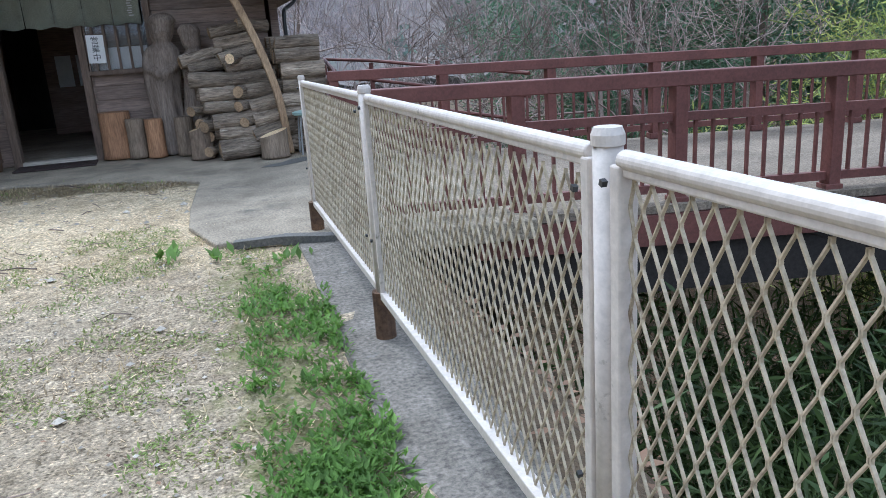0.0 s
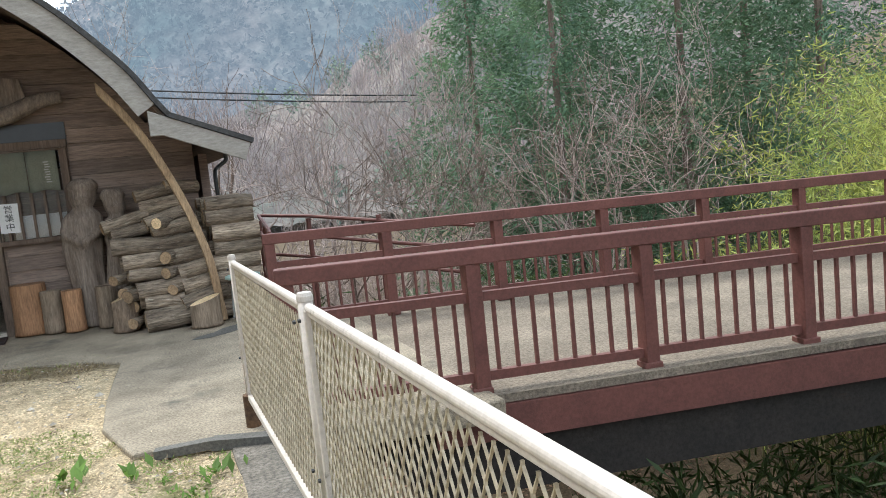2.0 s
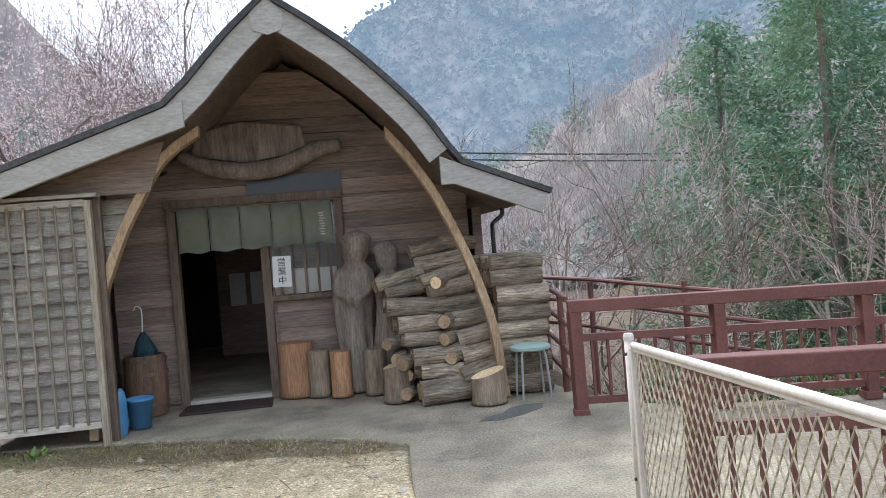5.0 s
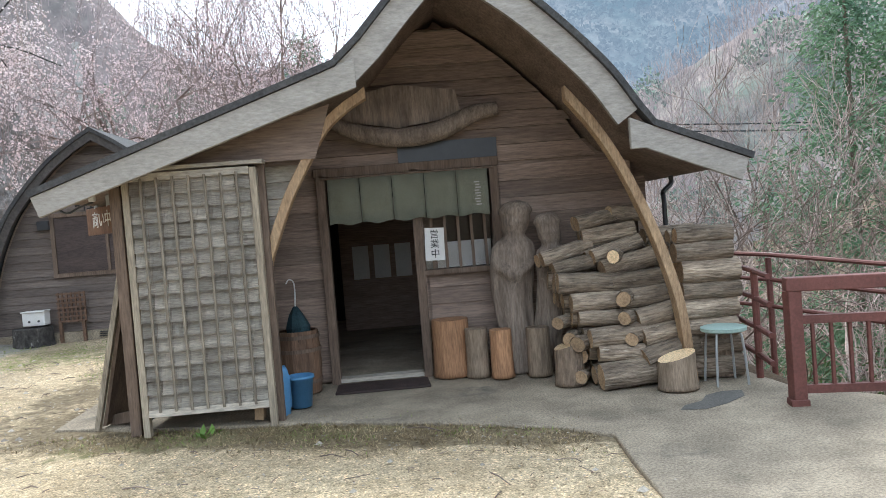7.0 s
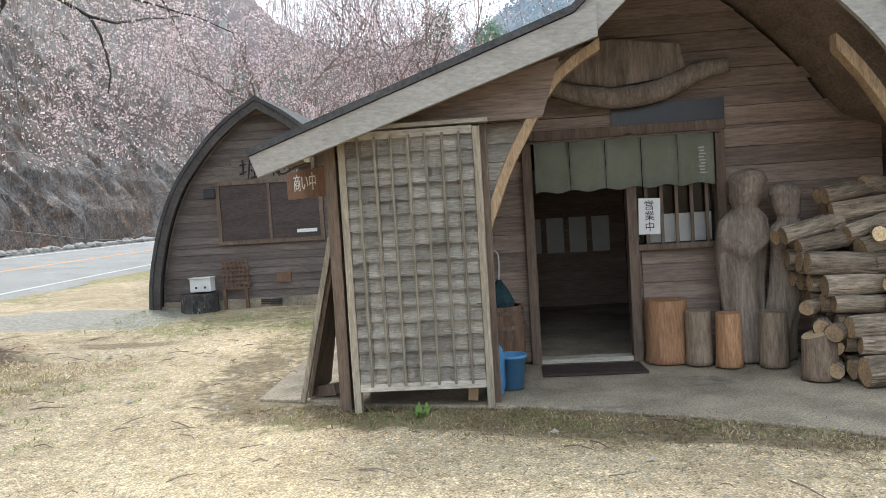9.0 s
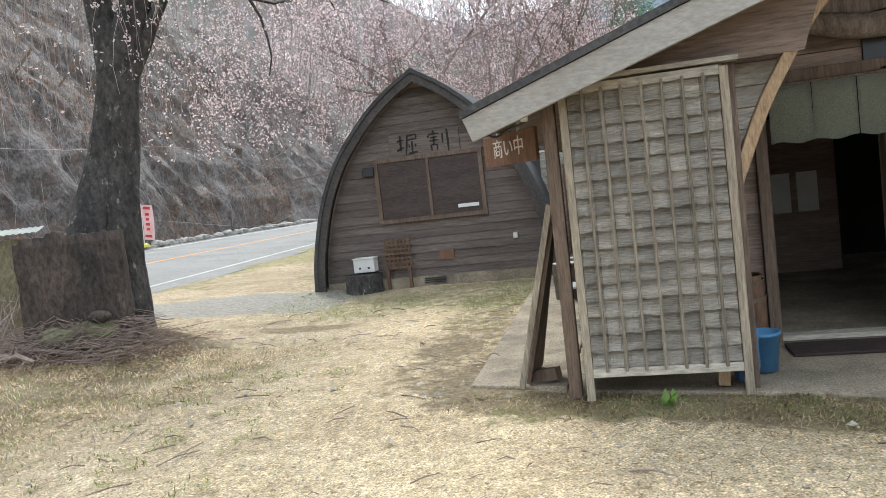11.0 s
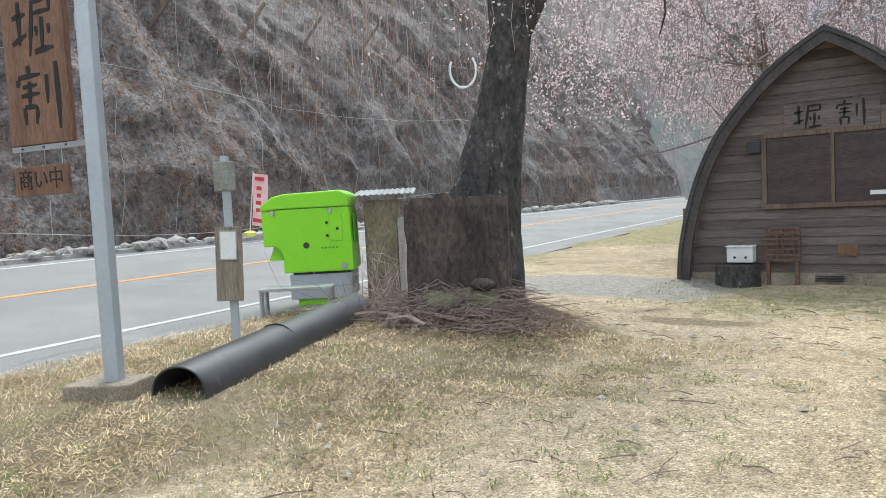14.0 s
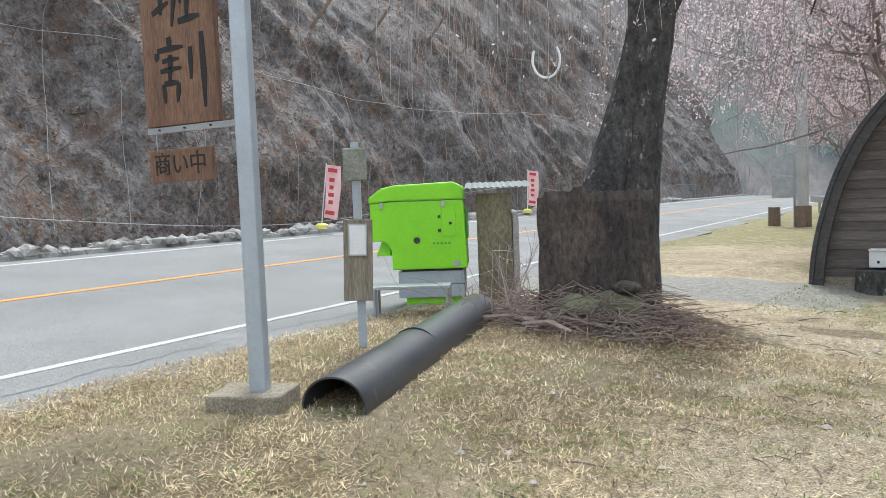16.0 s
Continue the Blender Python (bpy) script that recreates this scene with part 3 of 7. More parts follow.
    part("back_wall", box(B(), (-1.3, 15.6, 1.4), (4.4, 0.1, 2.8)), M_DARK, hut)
    part("floor_slab", box(B(), (-1.3, 13.0, 0.02), (4.2, 5.2, 0.04)), M_CONC, hut, "dim concrete floor inside")
    return hut, wall


HUT, HUT_WALL = big_hut()


# ---- small hut with the arched outline ----
HX = -6.765
SMALL_L = spline2([(HX, 3.63), (HX - 0.46, 3.35), (HX - 0.92, 2.97), (HX - 1.40, 2.42), (HX - 1.66, 2.00), (HX - 1.90, 1.42), (HX - 2.09, 0.65), (HX - 2.155, 0.0)])
SMALL_R = [(2 * HX - x, z) for x, z in SMALL_L]


M_RIM = mat("sooty_curved_rim_board", (0.085, 0.075, 0.068), (0.055, 0.048, 0.045), 4, 0.75, 0, 0.3, 25, spots=(0.13, 0.11, 0.095), spot_scale=3, spot_amount=0.36)


def small_hut():
    hut = empty("small_hut", (HX, 18, 0), "dark timber hut with a pointed arch outline", "hut")
    roof = part("roof", strips(strips(B(), SMALL_L, -0.04, 0.02, 16.06, 21.5), SMALL_R, -0.04, 0.02, 16.06, 21.5), M_ROOF, hut, "charcoal shingled arched roof")
    for line in (SMALL_L, SMALL_R):
        part("fascia", strips(B(), line, 0.024, 0.15, 16.09, 16.15), M_RIM, roof, "dark curved fascia")
    inner = offset_line(SMALL_L, 0.06)[::-1] + offset_line(SMALL_R, 0.06)[1:]
    part("front_wall_backing", strip_wall(B(), inner, 16.44, 16.52), M_WOOD_D, hut)
    part("foundation", box(B(), (HX, 16.38, 0.06), (4.05, 0.14, 0.2)), M_CONC, hut, "low concrete foundation")
    part("back_wall", strip_wall(B(), inner, 21.0, 21.1), M_WOOD_D, hut)
    return hut


SMALL = small_hut()


# ---- fence ----
def fence():
    fx = 0.585
    f = empty("mesh_fence", (fx, 3, 0), "cream painted steel fence with expanded metal mesh", "fence")
    ys = [-1.05, 1.045, 3.02, 5.10]
    tops = [1.12, 1.095, 1.075, 1.05]
    for y, z in zip(ys, tops):
        w = 0.025 if y < 5 else 0.02
        post = part("post", tube(B(), [(fx, y, 0.18), (fx, y, z - 0.02)], w, 20), M_CREAM, f, smooth=True)
        part("post_cap", tube(B(), [(fx, y, z - 0.025), (fx, y, z - 0.008), (fx, y, z + 0.004)], [w + 0.003, w + 0.003, w - 0.002], 20), M_CREAM, post)
        part("post_sleeve", tube(B(), [(fx, y, -0.06), (fx, y, 0.21)], 0.045, 14), M_RUST, f, "rusty brown steel sleeve")
    for (y0, z0), (y1, z1) in zip(zip(ys, tops), list(zip(ys, tops))[1:]):
        a, b = y0 + 0.05, y1 - 0.05
        panel = part("mesh_panel", B_frame(fx, a, b, z0, z1), M_CREAM, f, bevel=0.004)
        part("expanded_mesh", B_mesh(fx, a + 0.02, b - 0.02, 0.235, min(z0, z1) - 0.07), M_MESH, panel, "expanded metal mesh with rust stains")
        for yy in (a, b):
            for zz in (0.45, z0 - 0.10):
                part("bolt", box(B(), (fx - 0.036, yy, zz), (0.010, 0.010, 0.010), 0, 20), M_BLACK, panel, "black bolt head")


def B_frame(fx, a, b, z0, z1):
    bm = B()
    tube(bm, [(fx, a, z0 - 0.043), (fx, b, z1 - 0.043)], 0.0165, 20)
    beam(bm, (fx, a, z0 - 0.060), (fx, b, z1 - 0.060), 0.022, 0.016)
    beam(bm, (fx, a, 0.22), (fx, b, 0.205), 0.04, 0.035)
    beam(bm, (fx, a, 0.21), (fx, a, z0 - 0.05), 0.035, 0.03)
    beam(bm, (fx, b, 0.21), (fx, b, z1 - 0.05), 0.035, 0.03)
    return bm


def B_mesh(fx, a, b, z0, z1):
    """Expanded metal: twisted strands that meet in upright diamonds."""
    W, H, t = 0.0245, 0.088, 0.0034
    n, m = round((b - a) / W), round((z1 - z0) / H)
    W, H = (b - a) / n, (z1 - z0) / m
    bm = B()
    for k in range(n + 1):
        pts = []
        for l in range(2 * m + 1):
            side = 1 if (l + k) % 2 else -1
            y = min(max(a + k * W + side * (W / 2 - 0.0012), a), b)
            z = z0 + l * H / 2
            pts += [(y, z - 0.0035), (y, z + 0.0035)]
        rings = []
        for y, z in pts:
            rings.append([bm.verts.new((fx + dx, y + dy, z)) for dx, dy in ((-0.0028, -t / 2), (-0.0028, t / 2), (0.0028, t / 2), (0.0028, -t / 2))])
        for p, q in zip(rings, rings[1:]):
            for c in range(4):
                bm.faces.new((p[c], p[(c + 1) % 4], q[(c + 1) % 4], q[c]))
    bmesh.ops.recalc_face_normals(bm, faces=bm.faces)
    return bm


M_RUST = mat("rusty_brown_steel", (0.15, 0.085, 0.045), (0.09, 0.055, 0.035), 8, 0.85, 0.2, 0.3, 40)
fence()


# ---- bridge ----
BD = Vector((1, -0.215, 0)).normalized()
BN = Vector((0.215, 1, 0)).normalized()
NEAR0, FAR0 = Vector((0.86, 5.08, 0)), Vector((1.25, 8.02, 0))


def rail_run(start, n, spacing, z_top, z_foot, first=0.0):
    r = empty("bridge_railing", start, "oxide red steel bridge railing with thin balusters", "railing", "bridge railings")
    L = n * spacing + first
    up = Vector((0, 0, 1))
    part("top_rail", beam(B(), start - BD * 0.05 + up * (z_top - 0.05), start + BD * (L + 0.05) + up * (z_top - 0.05 - 0.012 * L), 0.11, 0.10), M_RED, r, bevel=0.008)
    for k in range(n + 1):
        p = start + BD * (first + k * spacing)
        dz = -0.012 * (first + k * spacing)
        part("post", beam(B(), p + up * (z_foot), p + up * (z_top - 0.1 + dz), 0.10, 0.10), M_RED, r, bevel=0.006)
        part("post_foot", box(B(), p + up * (z_foot + 0.03), (0.13, 0.13, 0.06), math.degrees(math.atan2(BD.y, BD.x))), M_RED, r, bevel=0.005)
        if k == n:
            break
        q = start + BD * (first + (k + 1) * spacing)
        dq = dz - 0.012 * spacing
        part("mid_rail", beam(B(), p + up * (z_top - 0.31 + dz), q + up * (z_top - 0.31 + dq), 0.05, 0.06), M_RED, r)
        part("bottom_rail", beam(B(), p + up * (z_foot + 0.13 + dz * 0.3), q + up * (z_foot + 0.13 + dq * 0.3), 0.05, 0.06), M_RED, r)
        m = 9
        for i in range(1, m):
            c = p.lerp(q, i / m)
            c0 = c + up * (z_foot + 0.15)
            part("baluster", beam(B(), c0, c + up * (z_top - 0.34 + dz), 0.022, 0.022), M_RED, r)


rail_run(NEAR0, 10, 1.14, 0.93, -0.03, 0.0)
rail_run(FAR0, 9, 1.14, 0.95, 0.0, 0.0)


M_DECK = mat("dusty_brown_deck", (0.245, 0.20, 0.15), (0.15, 0.12, 0.09), 1.4, 0.92, 0, 0.6, 50, spots=(0.12, 0.095, 0.075), spot_scale=1.6, spot_amount=0.42, grain_mix=0.8)
# Rust-flecked steel; the shade below the deck is put into its near-black base.
M_GIRDER = mat("underdeck_shade_steel", (0.022, 0.018, 0.016), (0.035, 0.028, 0.024), 4, 0.85, 0, 0.3, 30, spots=(0.06, 0.035, 0.022), spot_scale=3, spot_amount=0.35)


def bridge():
    b = empty("bridge", (6, 6, 0), "road bridge with concrete deck and red-brown girders", "bridge")
    a0, a1 = NEAR0 + BD * -0.1 - BN * 0.12, NEAR0 + BD * 12.5 - BN * 0.12
    c0, c1 = FAR0 + BN * 0.14, FAR0 + BD * 12.0 + BN * 0.14
    up = Vector((0, 0, 1))
    deck = [a0 + BD * 1.0, a1, c1, c0 + BD * 0.7]
    part("deck", sheet(B(), [p + up * -0.005 for p in deck], 0.055), M_DECK, b, "worn brownish concrete deck")
    part("girder", beam(B(), a0 + BD * 0.9 + up * -0.175, a1 + up * -0.20, 0.05, 0.22), M_RED, b, "rusty red edge girder")
    part("girder", beam(B(), c0 + BD * 0.6 + up * -0.22, c1 + up * -0.28, 0.05, 0.22), M_RED, b, "rusty red edge girder")
    for k in (0.03, 0.25, 0.5, 0.75):
        part("girder", beam(B(), a0.lerp(c0, k) + BD * 0.6 + up * -0.4, a1.lerp(c1, k) + up * -0.4, 0.12, 0.5), M_GIRDER, b, "girder under the deck, shade put into its dark colour")


bridge()


M_BARK = mat("ridged_oak_bark", (0.36, 0.29, 0.215), (0.17, 0.13, 0.095), 9, 0.95, 0, 1.0, 42, stretch=(0.16, 1, 1), spots=(0.50, 0.44, 0.35), spot_scale=24, spot_amount=0.40, vary=0.28, grain_mix=0.95, bump_dist=0.02)
M_BARK_V = mat("ridged_stump_bark", (0.27, 0.20, 0.14), (0.13, 0.095, 0.07), 14, 0.95, 0, 1.0, 45, stretch=(1, 1, 0.2), vary=0.15, bump_dist=0.03)
M_CUT = mat("sawn_log_end", (0.72, 0.55, 0.34), (0.55, 0.39, 0.22), 6, 0.85, 0, 0.3, 60, vary=0.3, spots=(0.27, 0.17, 0.09), spot_scale=7, spot_amount=0.36)
M_CUT_OLD = mat("weathered_log_end", (0.40, 0.28, 0.165), (0.26, 0.175, 0.105), 6, 0.9, 0, 0.4, 45, vary=0.35, spots=(0.14, 0.095, 0.06), spot_scale=8, spot_amount=0.40)
M_STUMP = mat("orange_peeled_log", (0.42, 0.23, 0.12), (0.30, 0.16, 0.085), 7, 0.8, 0, 0.4, 30, stretch=(2, 2, 0.25), vary=0.15, spots=(0.22, 0.15, 0.10), spot_scale=4, spot_amount=0.40)
M_STUMP_G = mat("greyed_peeled_log", (0.30, 0.23, 0.165), (0.20, 0.15, 0.105), 7, 0.85, 0, 0.4, 30, stretch=(2, 2, 0.25), spots=(0.13, 0.095, 0.07), spot_scale=4, spot_amount=0.40)
M_STATUE = mat("old_carved_wood", (0.28, 0.225, 0.18), (0.15, 0.115, 0.09), 5, 0.8, 0, 0.6, 26, stretch=(2, 2, 0.3), spots=(0.28, 0.22, 0.17), spot_scale=3.5, spot_amount=0.36)
M_CLOTH = mat("grey_green_linen", (0.36, 0.36, 0.27), (0.30, 0.30, 0.225), 4, 0.95, 0, 0.25, 120)
M_PAPER = mat("white_paper", (0.80, 0.79, 0.77), (0.74, 0.73, 0.71), 5, 0.9, 0, 0.0, 60)
M_INK = mat("black_ink", (0.015, 0.015, 0.015), (0.03, 0.028, 0.026), 8, 0.8, 0, 0.0, 60)
M_WHITE_INK = mat("white_ink", (0.75, 0.73, 0.68), (0.6, 0.58, 0.54), 8, 0.8, 0, 0.0, 60)
M_MAT = mat("dark_brown_rubber_mat", (0.055, 0.035, 0.03), (0.035, 0.024, 0.022), 8, 0.8, 0, 0.6, 90)
M_BLUE = mat("blue_plastic_bucket", (0.10, 0.26, 0.46), (0.075, 0.20, 0.38), 4, 0.45, 0, 0.05, 40)
M_NAVY = mat("dark_teal_umbrella_cloth", (0.02, 0.05, 0.06), (0.012, 0.03, 0.04), 6, 0.8, 0, 0.2, 60)
M_BARREL = mat("brown_barrel_staves", (0.22, 0.13, 0.08), (0.13, 0.078, 0.05), 6, 0.7, 0, 0.35, 30, stretch=(3, 3, 0.3), vary=0.18)
M_TEAL = mat("pale_green_stool_vinyl", (0.36, 0.47, 0.42), (0.28, 0.38, 0.34), 5, 0.6, 0, 0.1, 50)
M_STEEL = mat("dull_galvanised_steel", (0.45, 0.46, 0.46), (0.33, 0.34, 0.34), 5, 0.5, 0.5, 0.1, 50, spots=(0.25, 0.2, 0.15), spot_scale=7, spot_amount=0.3)
M_SLAB = mat("brown_black_stone", (0.10, 0.074, 0.058), (0.034, 0.028, 0.025), 3.0, 0.8, 0, 1.0, 22, stretch=(1, 1, 0.45), spots=(0.21, 0.165, 0.125), spot_scale=4.5, spot_amount=0.37, bump_dist=0.03, grain_mix=0.9)
M_MOSS = mat("mossy_stone", (0.12, 0.13, 0.05), (0.17, 0.15, 0.10), 4, 0.95, 0, 0.8, 30, bump_dist=0.02)
M_TRUNK = mat("dark_cherry_bark", (0.032, 0.029, 0.027), (0.085, 0.077, 0.070), 5, 0.95, 0, 1.0, 16, stretch=(1, 1, 0.6), spots=(0.36, 0.36, 0.33), spot_scale=10, spot_amount=0.40, grain_mix=0.95, bump_dist=0.05)
M_TWIG = mat("grey_brown_twigs", (0.27, 0.205, 0.17), (0.15, 0.112, 0.092), 2, 0.95, 0, 0.2, 30, island=0.3)
M_SCRUB = mat("red_brown_cliff_scrub", (0.225, 0.155, 0.125), (0.12, 0.082, 0.066), 2, 0.95, 0, 0.2, 30, island=0.4)
M_TWIG_PALE = mat("pale_bare_twigs", (0.46, 0.365, 0.325), (0.30, 0.235, 0.205), 1.5, 0.95, 0, 0.2, 30, island=0.3)
M_BLOSSOM_W = mat("nearly_white_blossom", (0.86, 0.77, 0.76), (0.78, 0.64, 0.64), 1.2, 0.9, 0, 0.0, 30, island=0.15)
M_CHERRY = mat("grey_pink_cherry_twigs", (0.30, 0.235, 0.22), (0.20, 0.155, 0.145), 2, 0.95, 0, 0.2, 30, island=0.3)
M_BLOSSOM = mat("pale_pink_blossom", (0.74, 0.60, 0.595), (0.60, 0.47, 0.475), 1.2, 0.9, 0, 0.0, 30, island=0.18)
M_CONIFER = mat("dark_conifer_sprays", (0.12, 0.215, 0.14), (0.19, 0.275, 0.15), 0.8, 0.85, 0, 0.0, 30, island=0.25)
M_BAMBOO = mat("yellow_green_bamboo_leaves", (0.52, 0.52, 0.15), (0.25, 0.33, 0.095), 0.7, 0.6, 0, 0.0, 30, island=0.45)
# Green leaves with the gully's shade put into the colour.
M_BAMBOO_D = mat("shade_darkened_bamboo_leaves", (0.05, 0.085, 0.028), (0.085, 0.12, 0.036), 0.7, 0.6, 0, 0.0, 30, island=0.45)
M_CULM = mat("green_brown_culms", (0.20, 0.20, 0.09), (0.26, 0.22, 0.12), 2, 0.6, 0, 0.1, 30, island=0.2)
M_DRY = mat("straw_dry_grass", (0.74, 0.62, 0.42), (0.38, 0.285, 0.17), 3, 0.95, 0, 0.0, 30, island=0.65)
M_DRY_BROWN = mat("brown_trodden_grass", (0.42, 0.335, 0.20), (0.21, 0.16, 0.095), 3, 0.95, 0, 0.0, 30, island=0.5)
M_WEED = mat("fresh_green_weed_leaves", (0.20, 0.33, 0.07), (0.12, 0.215, 0.045), 3, 0.65, 0, 0.0, 30, island=0.35)
M_SPRIG = mat("dull_green_sprigs", (0.20, 0.28, 0.075), (0.29, 0.30, 0.11), 3, 0.8, 0, 0.0, 30, island=0.35)
M_LEAF = mat("dead_brown_leaves", (0.30, 0.19, 0.125), (0.19, 0.12, 0.08), 3, 0.9, 0, 0.0, 30, island=0.45)
M_PEBBLE = mat("grey_tan_pebbles", (0.42, 0.37, 0.30), (0.28, 0.25, 0.21), 3, 0.9, 0, 0.2, 60, island=0.35)
M_BROWN_DOOR = mat("red_brown_door_paint", (0.22, 0.085, 0.05), (0.17, 0.065, 0.04), 3, 0.55, 0, 0.05, 40)
M_SIGN = mat("warm_brown_sign_board", (0.21, 0.115, 0.07), (0.14, 0.078, 0.05), 3, 0.7, 0, 0.3, 30, stretch=(2, 2, 0.3), spots=(0.11, 0.062, 0.04), spot_scale=3, spot_amount=0.36)
M_SHED = mat("stained_plywood", (0.25, 0.21, 0.135), (0.16, 0.135, 0.085), 3, 0.9, 0, 0.2, 30, stretch=(1, 1, 0.5), spots=(0.11, 0.095, 0.06), spot_scale=2, spot_amount=0.42)
M_TIN = mat("pale_corrugated_sheet", (0.52, 0.55, 0.53), (0.40, 0.43, 0.41), 3, 0.5, 0.2, 0.1, 40)
M_FLAG = mat("faded_pink_banner", (0.72, 0.45, 0.45), (0.78, 0.66, 0.64), 2.5, 0.9, 0, 0.1, 60)
M_FLAG_RED = mat("red_banner_print", (0.55, 0.07, 0.07), (0.45, 0.06, 0.07), 3, 0.9, 0, 0.0, 60)
M_YELLOW = mat("yellow_plastic_base", (0.66, 0.62, 0.12), (0.55, 0.5, 0.1), 3, 0.6, 0, 0.0, 60)
M_GREEN_D = mat("darker_green_panel", (0.10, 0.38, 0.035), (0.09, 0.33, 0.03), 3, 0.45, 0, 0.03, 60)
M_UPOLE = mat("pale_concrete_pole", (0.45, 0.44, 0.42), (0.36, 0.35, 0.335), 2, 0.85, 0, 0.15, 40)
M_SHUTTER = mat("dark_red_brown_shutter", (0.075, 0.052, 0.046), (0.05, 0.036, 0.033), 3, 0.6, 0, 0.2, 30, stretch=(0.4, 1, 2))
M_CRATE = mat("old_brown_crate_wood", (0.17, 0.10, 0.065), (0.12, 0.072, 0.048), 4, 0.8, 0, 0.3, 30)
M_ROPE = mat("pale_net_rope", (0.36, 0.35, 0.33), (0.26, 0.25, 0.24), 3, 0.8, 0, 0.0, 60)



def leafy(m, share):
    """Lets light through thin leaves."""
    t, L = m.node_tree, m.node_tree.links
    b = t.nodes["Principled BSDF"]
    tr, mx = t.nodes.new("ShaderNodeBsdfTranslucent"), t.nodes.new("ShaderNodeMixShader")
    L.new(b.inputs["Base Color"].links[0].from_socket, tr.inputs[0])
    mx.inputs[0].default_value = share
    L.new(b.outputs[0], mx.inputs[1])
    L.new(tr.outputs[0], mx.inputs[2])
    L.new(mx.outputs[0], t.nodes["Material Output"].inputs[0])


for leaf_m in (M_CONIFER, M_BAMBOO, M_BAMBOO_D, M_WEED, M_SPRIG, M_DRY, M_DRY_BROWN, M_BLOSSOM, M_BLOSSOM_W, M_LEAF):
    leafy(leaf_m, 0.42)

mat_glass = bpy.data.materials.new("window_glass")
mat_glass.use_nodes = True
gb = mat_glass.node_tree.nodes["Principled BSDF"]
gb.inputs["Transmission Weight"].default_value, gb.inputs["Roughness"].default_value, gb.inputs["IOR"].default_value = 1.0, 0.03, 1.45


# ---- boards on the hut walls ----
def boards(parent, x0, x1, z0, z1, y, material, pitch=0.135, clip=None, proud=0.022):
    """Lapped horizontal boards, each one a piece; clip gives the wall's reach at a height."""
    z, k = z0, 0
    while z < z1 - 0.02:
        h = min(pitch, z1 - z)
        a, b, a2, b2 = x0, x1, x0, x1
        if clip:
            lo, hi = clip(z)
            a, b = max(a, lo), min(b, hi)
            lo, hi = clip(z + h)
            a2, b2 = max(a2, lo), min(b2, hi)
            if a2 > b2:
                a2 = b2 = (a + b) / 2
        if b - a > 0.03:
            bm = B()
            t = proud + 0.004 * random.random()
            vs = [bm.verts.new(p) for x, u in ((a, a2), (b, b2)) for p in ((x, y, z), (x, y - t, z + 0.002), (u, y - t * 0.45, z + h - 0.003), (u, y, z + h - 0.003))]
            for f in ((0, 1, 2, 3), (7, 6, 5, 4), (0, 4, 5, 1), (1, 5, 6, 2), (2, 6, 7, 3), (3, 7, 4, 0)):
                bm.faces.new([vs[i] for i in f])
            part("board", bm, material, parent)
        z += h
        k += 1


def text_mesh(s, size, m, material, name, parent, extrude=0.002):
    """Words in the built-in face, laid flat on the pose m."""
    cu = bpy.data.curves.new("words", "FONT")
    cu.body, cu.size, cu.extrude, cu.align_x, cu.align_y = s, size, extrude, "CENTER", "CENTER"
    tmp = new("words", cu)
    bpy.context.view_layer.update()
    me = bpy.data.meshes.new_from_object(tmp.evaluated_get(bpy.context.evaluated_depsgraph_get()))
    bpy.data.objects.remove(tmp)
    me.transform(m)
    me.materials.clear()
    me.materials.append(material)
    ob = new(name, me)
    ob.parent = parent
    if parent.parent is None:
        ob.matrix_parent_inverse = Matrix.Translation(parent.location).inverted()
    return ob


def strokes(bm, m, s, rows):
    """Brush strokes as tapered bars on the pose m: x0, y0, x1, y1, width, in units of s."""
    for x0, y0, x1, y1, w in rows:
        p, q = Vector((x0, y0, 0)) * s, Vector((x1, y1, 0)) * s
        d = (q - p).normalized()
        n = Vector((-d.y, d.x, 0))
        mid = p.lerp(q, 0.5) + n * w * s * 0.12
        pts = [p - n * w * s * 0.3, mid - n * w * s * 0.5, q - n * w * s * 0.2, q + n * w * s * 0.25, mid + n * w * s * 0.5, p + n * w * s * 0.45]
        a = [bm.verts.new(m @ c) for c in pts]
        b = [bm.verts.new(m @ (c + Vector((0, 0, 0.003)))) for c in pts]
        bm.faces.new(b), bm.faces.new(a[::-1])
        for i in range(6):
            j = (i + 1) % 6
            bm.faces.new((a[i], a[j], b[j], b[i]))
    return bm


def plank_board(name, m, w, h, thick, material, parent):
    """A sawn board with slightly uneven edges, on the pose m."""
    bm = B()
    n = 12
    lines = []
    for k in range(n + 1):
        t = k / n - 0.5
        lines.append([bm.verts.new(m @ Vector((x + 0.006 * noise.noise((t * 9, x * 5, h)), t * h, z))) for x, z in ((-w / 2, -thick / 2), (w / 2, -thick / 2), (w / 2, thick / 2), (-w / 2, thick / 2))])
    for a, b in zip(lines, lines[1:]):
        for c in range(4):
            bm.faces.new((a[c], a[(c + 1) % 4], b[(c + 1) % 4], b[c]))
    bm.faces.new(lines[0][::-1]), bm.faces.new(lines[-1])
    bmesh.ops.recalc_face_normals(bm, faces=bm.faces)
    return part(name, bm, material, parent, bevel=0.005)


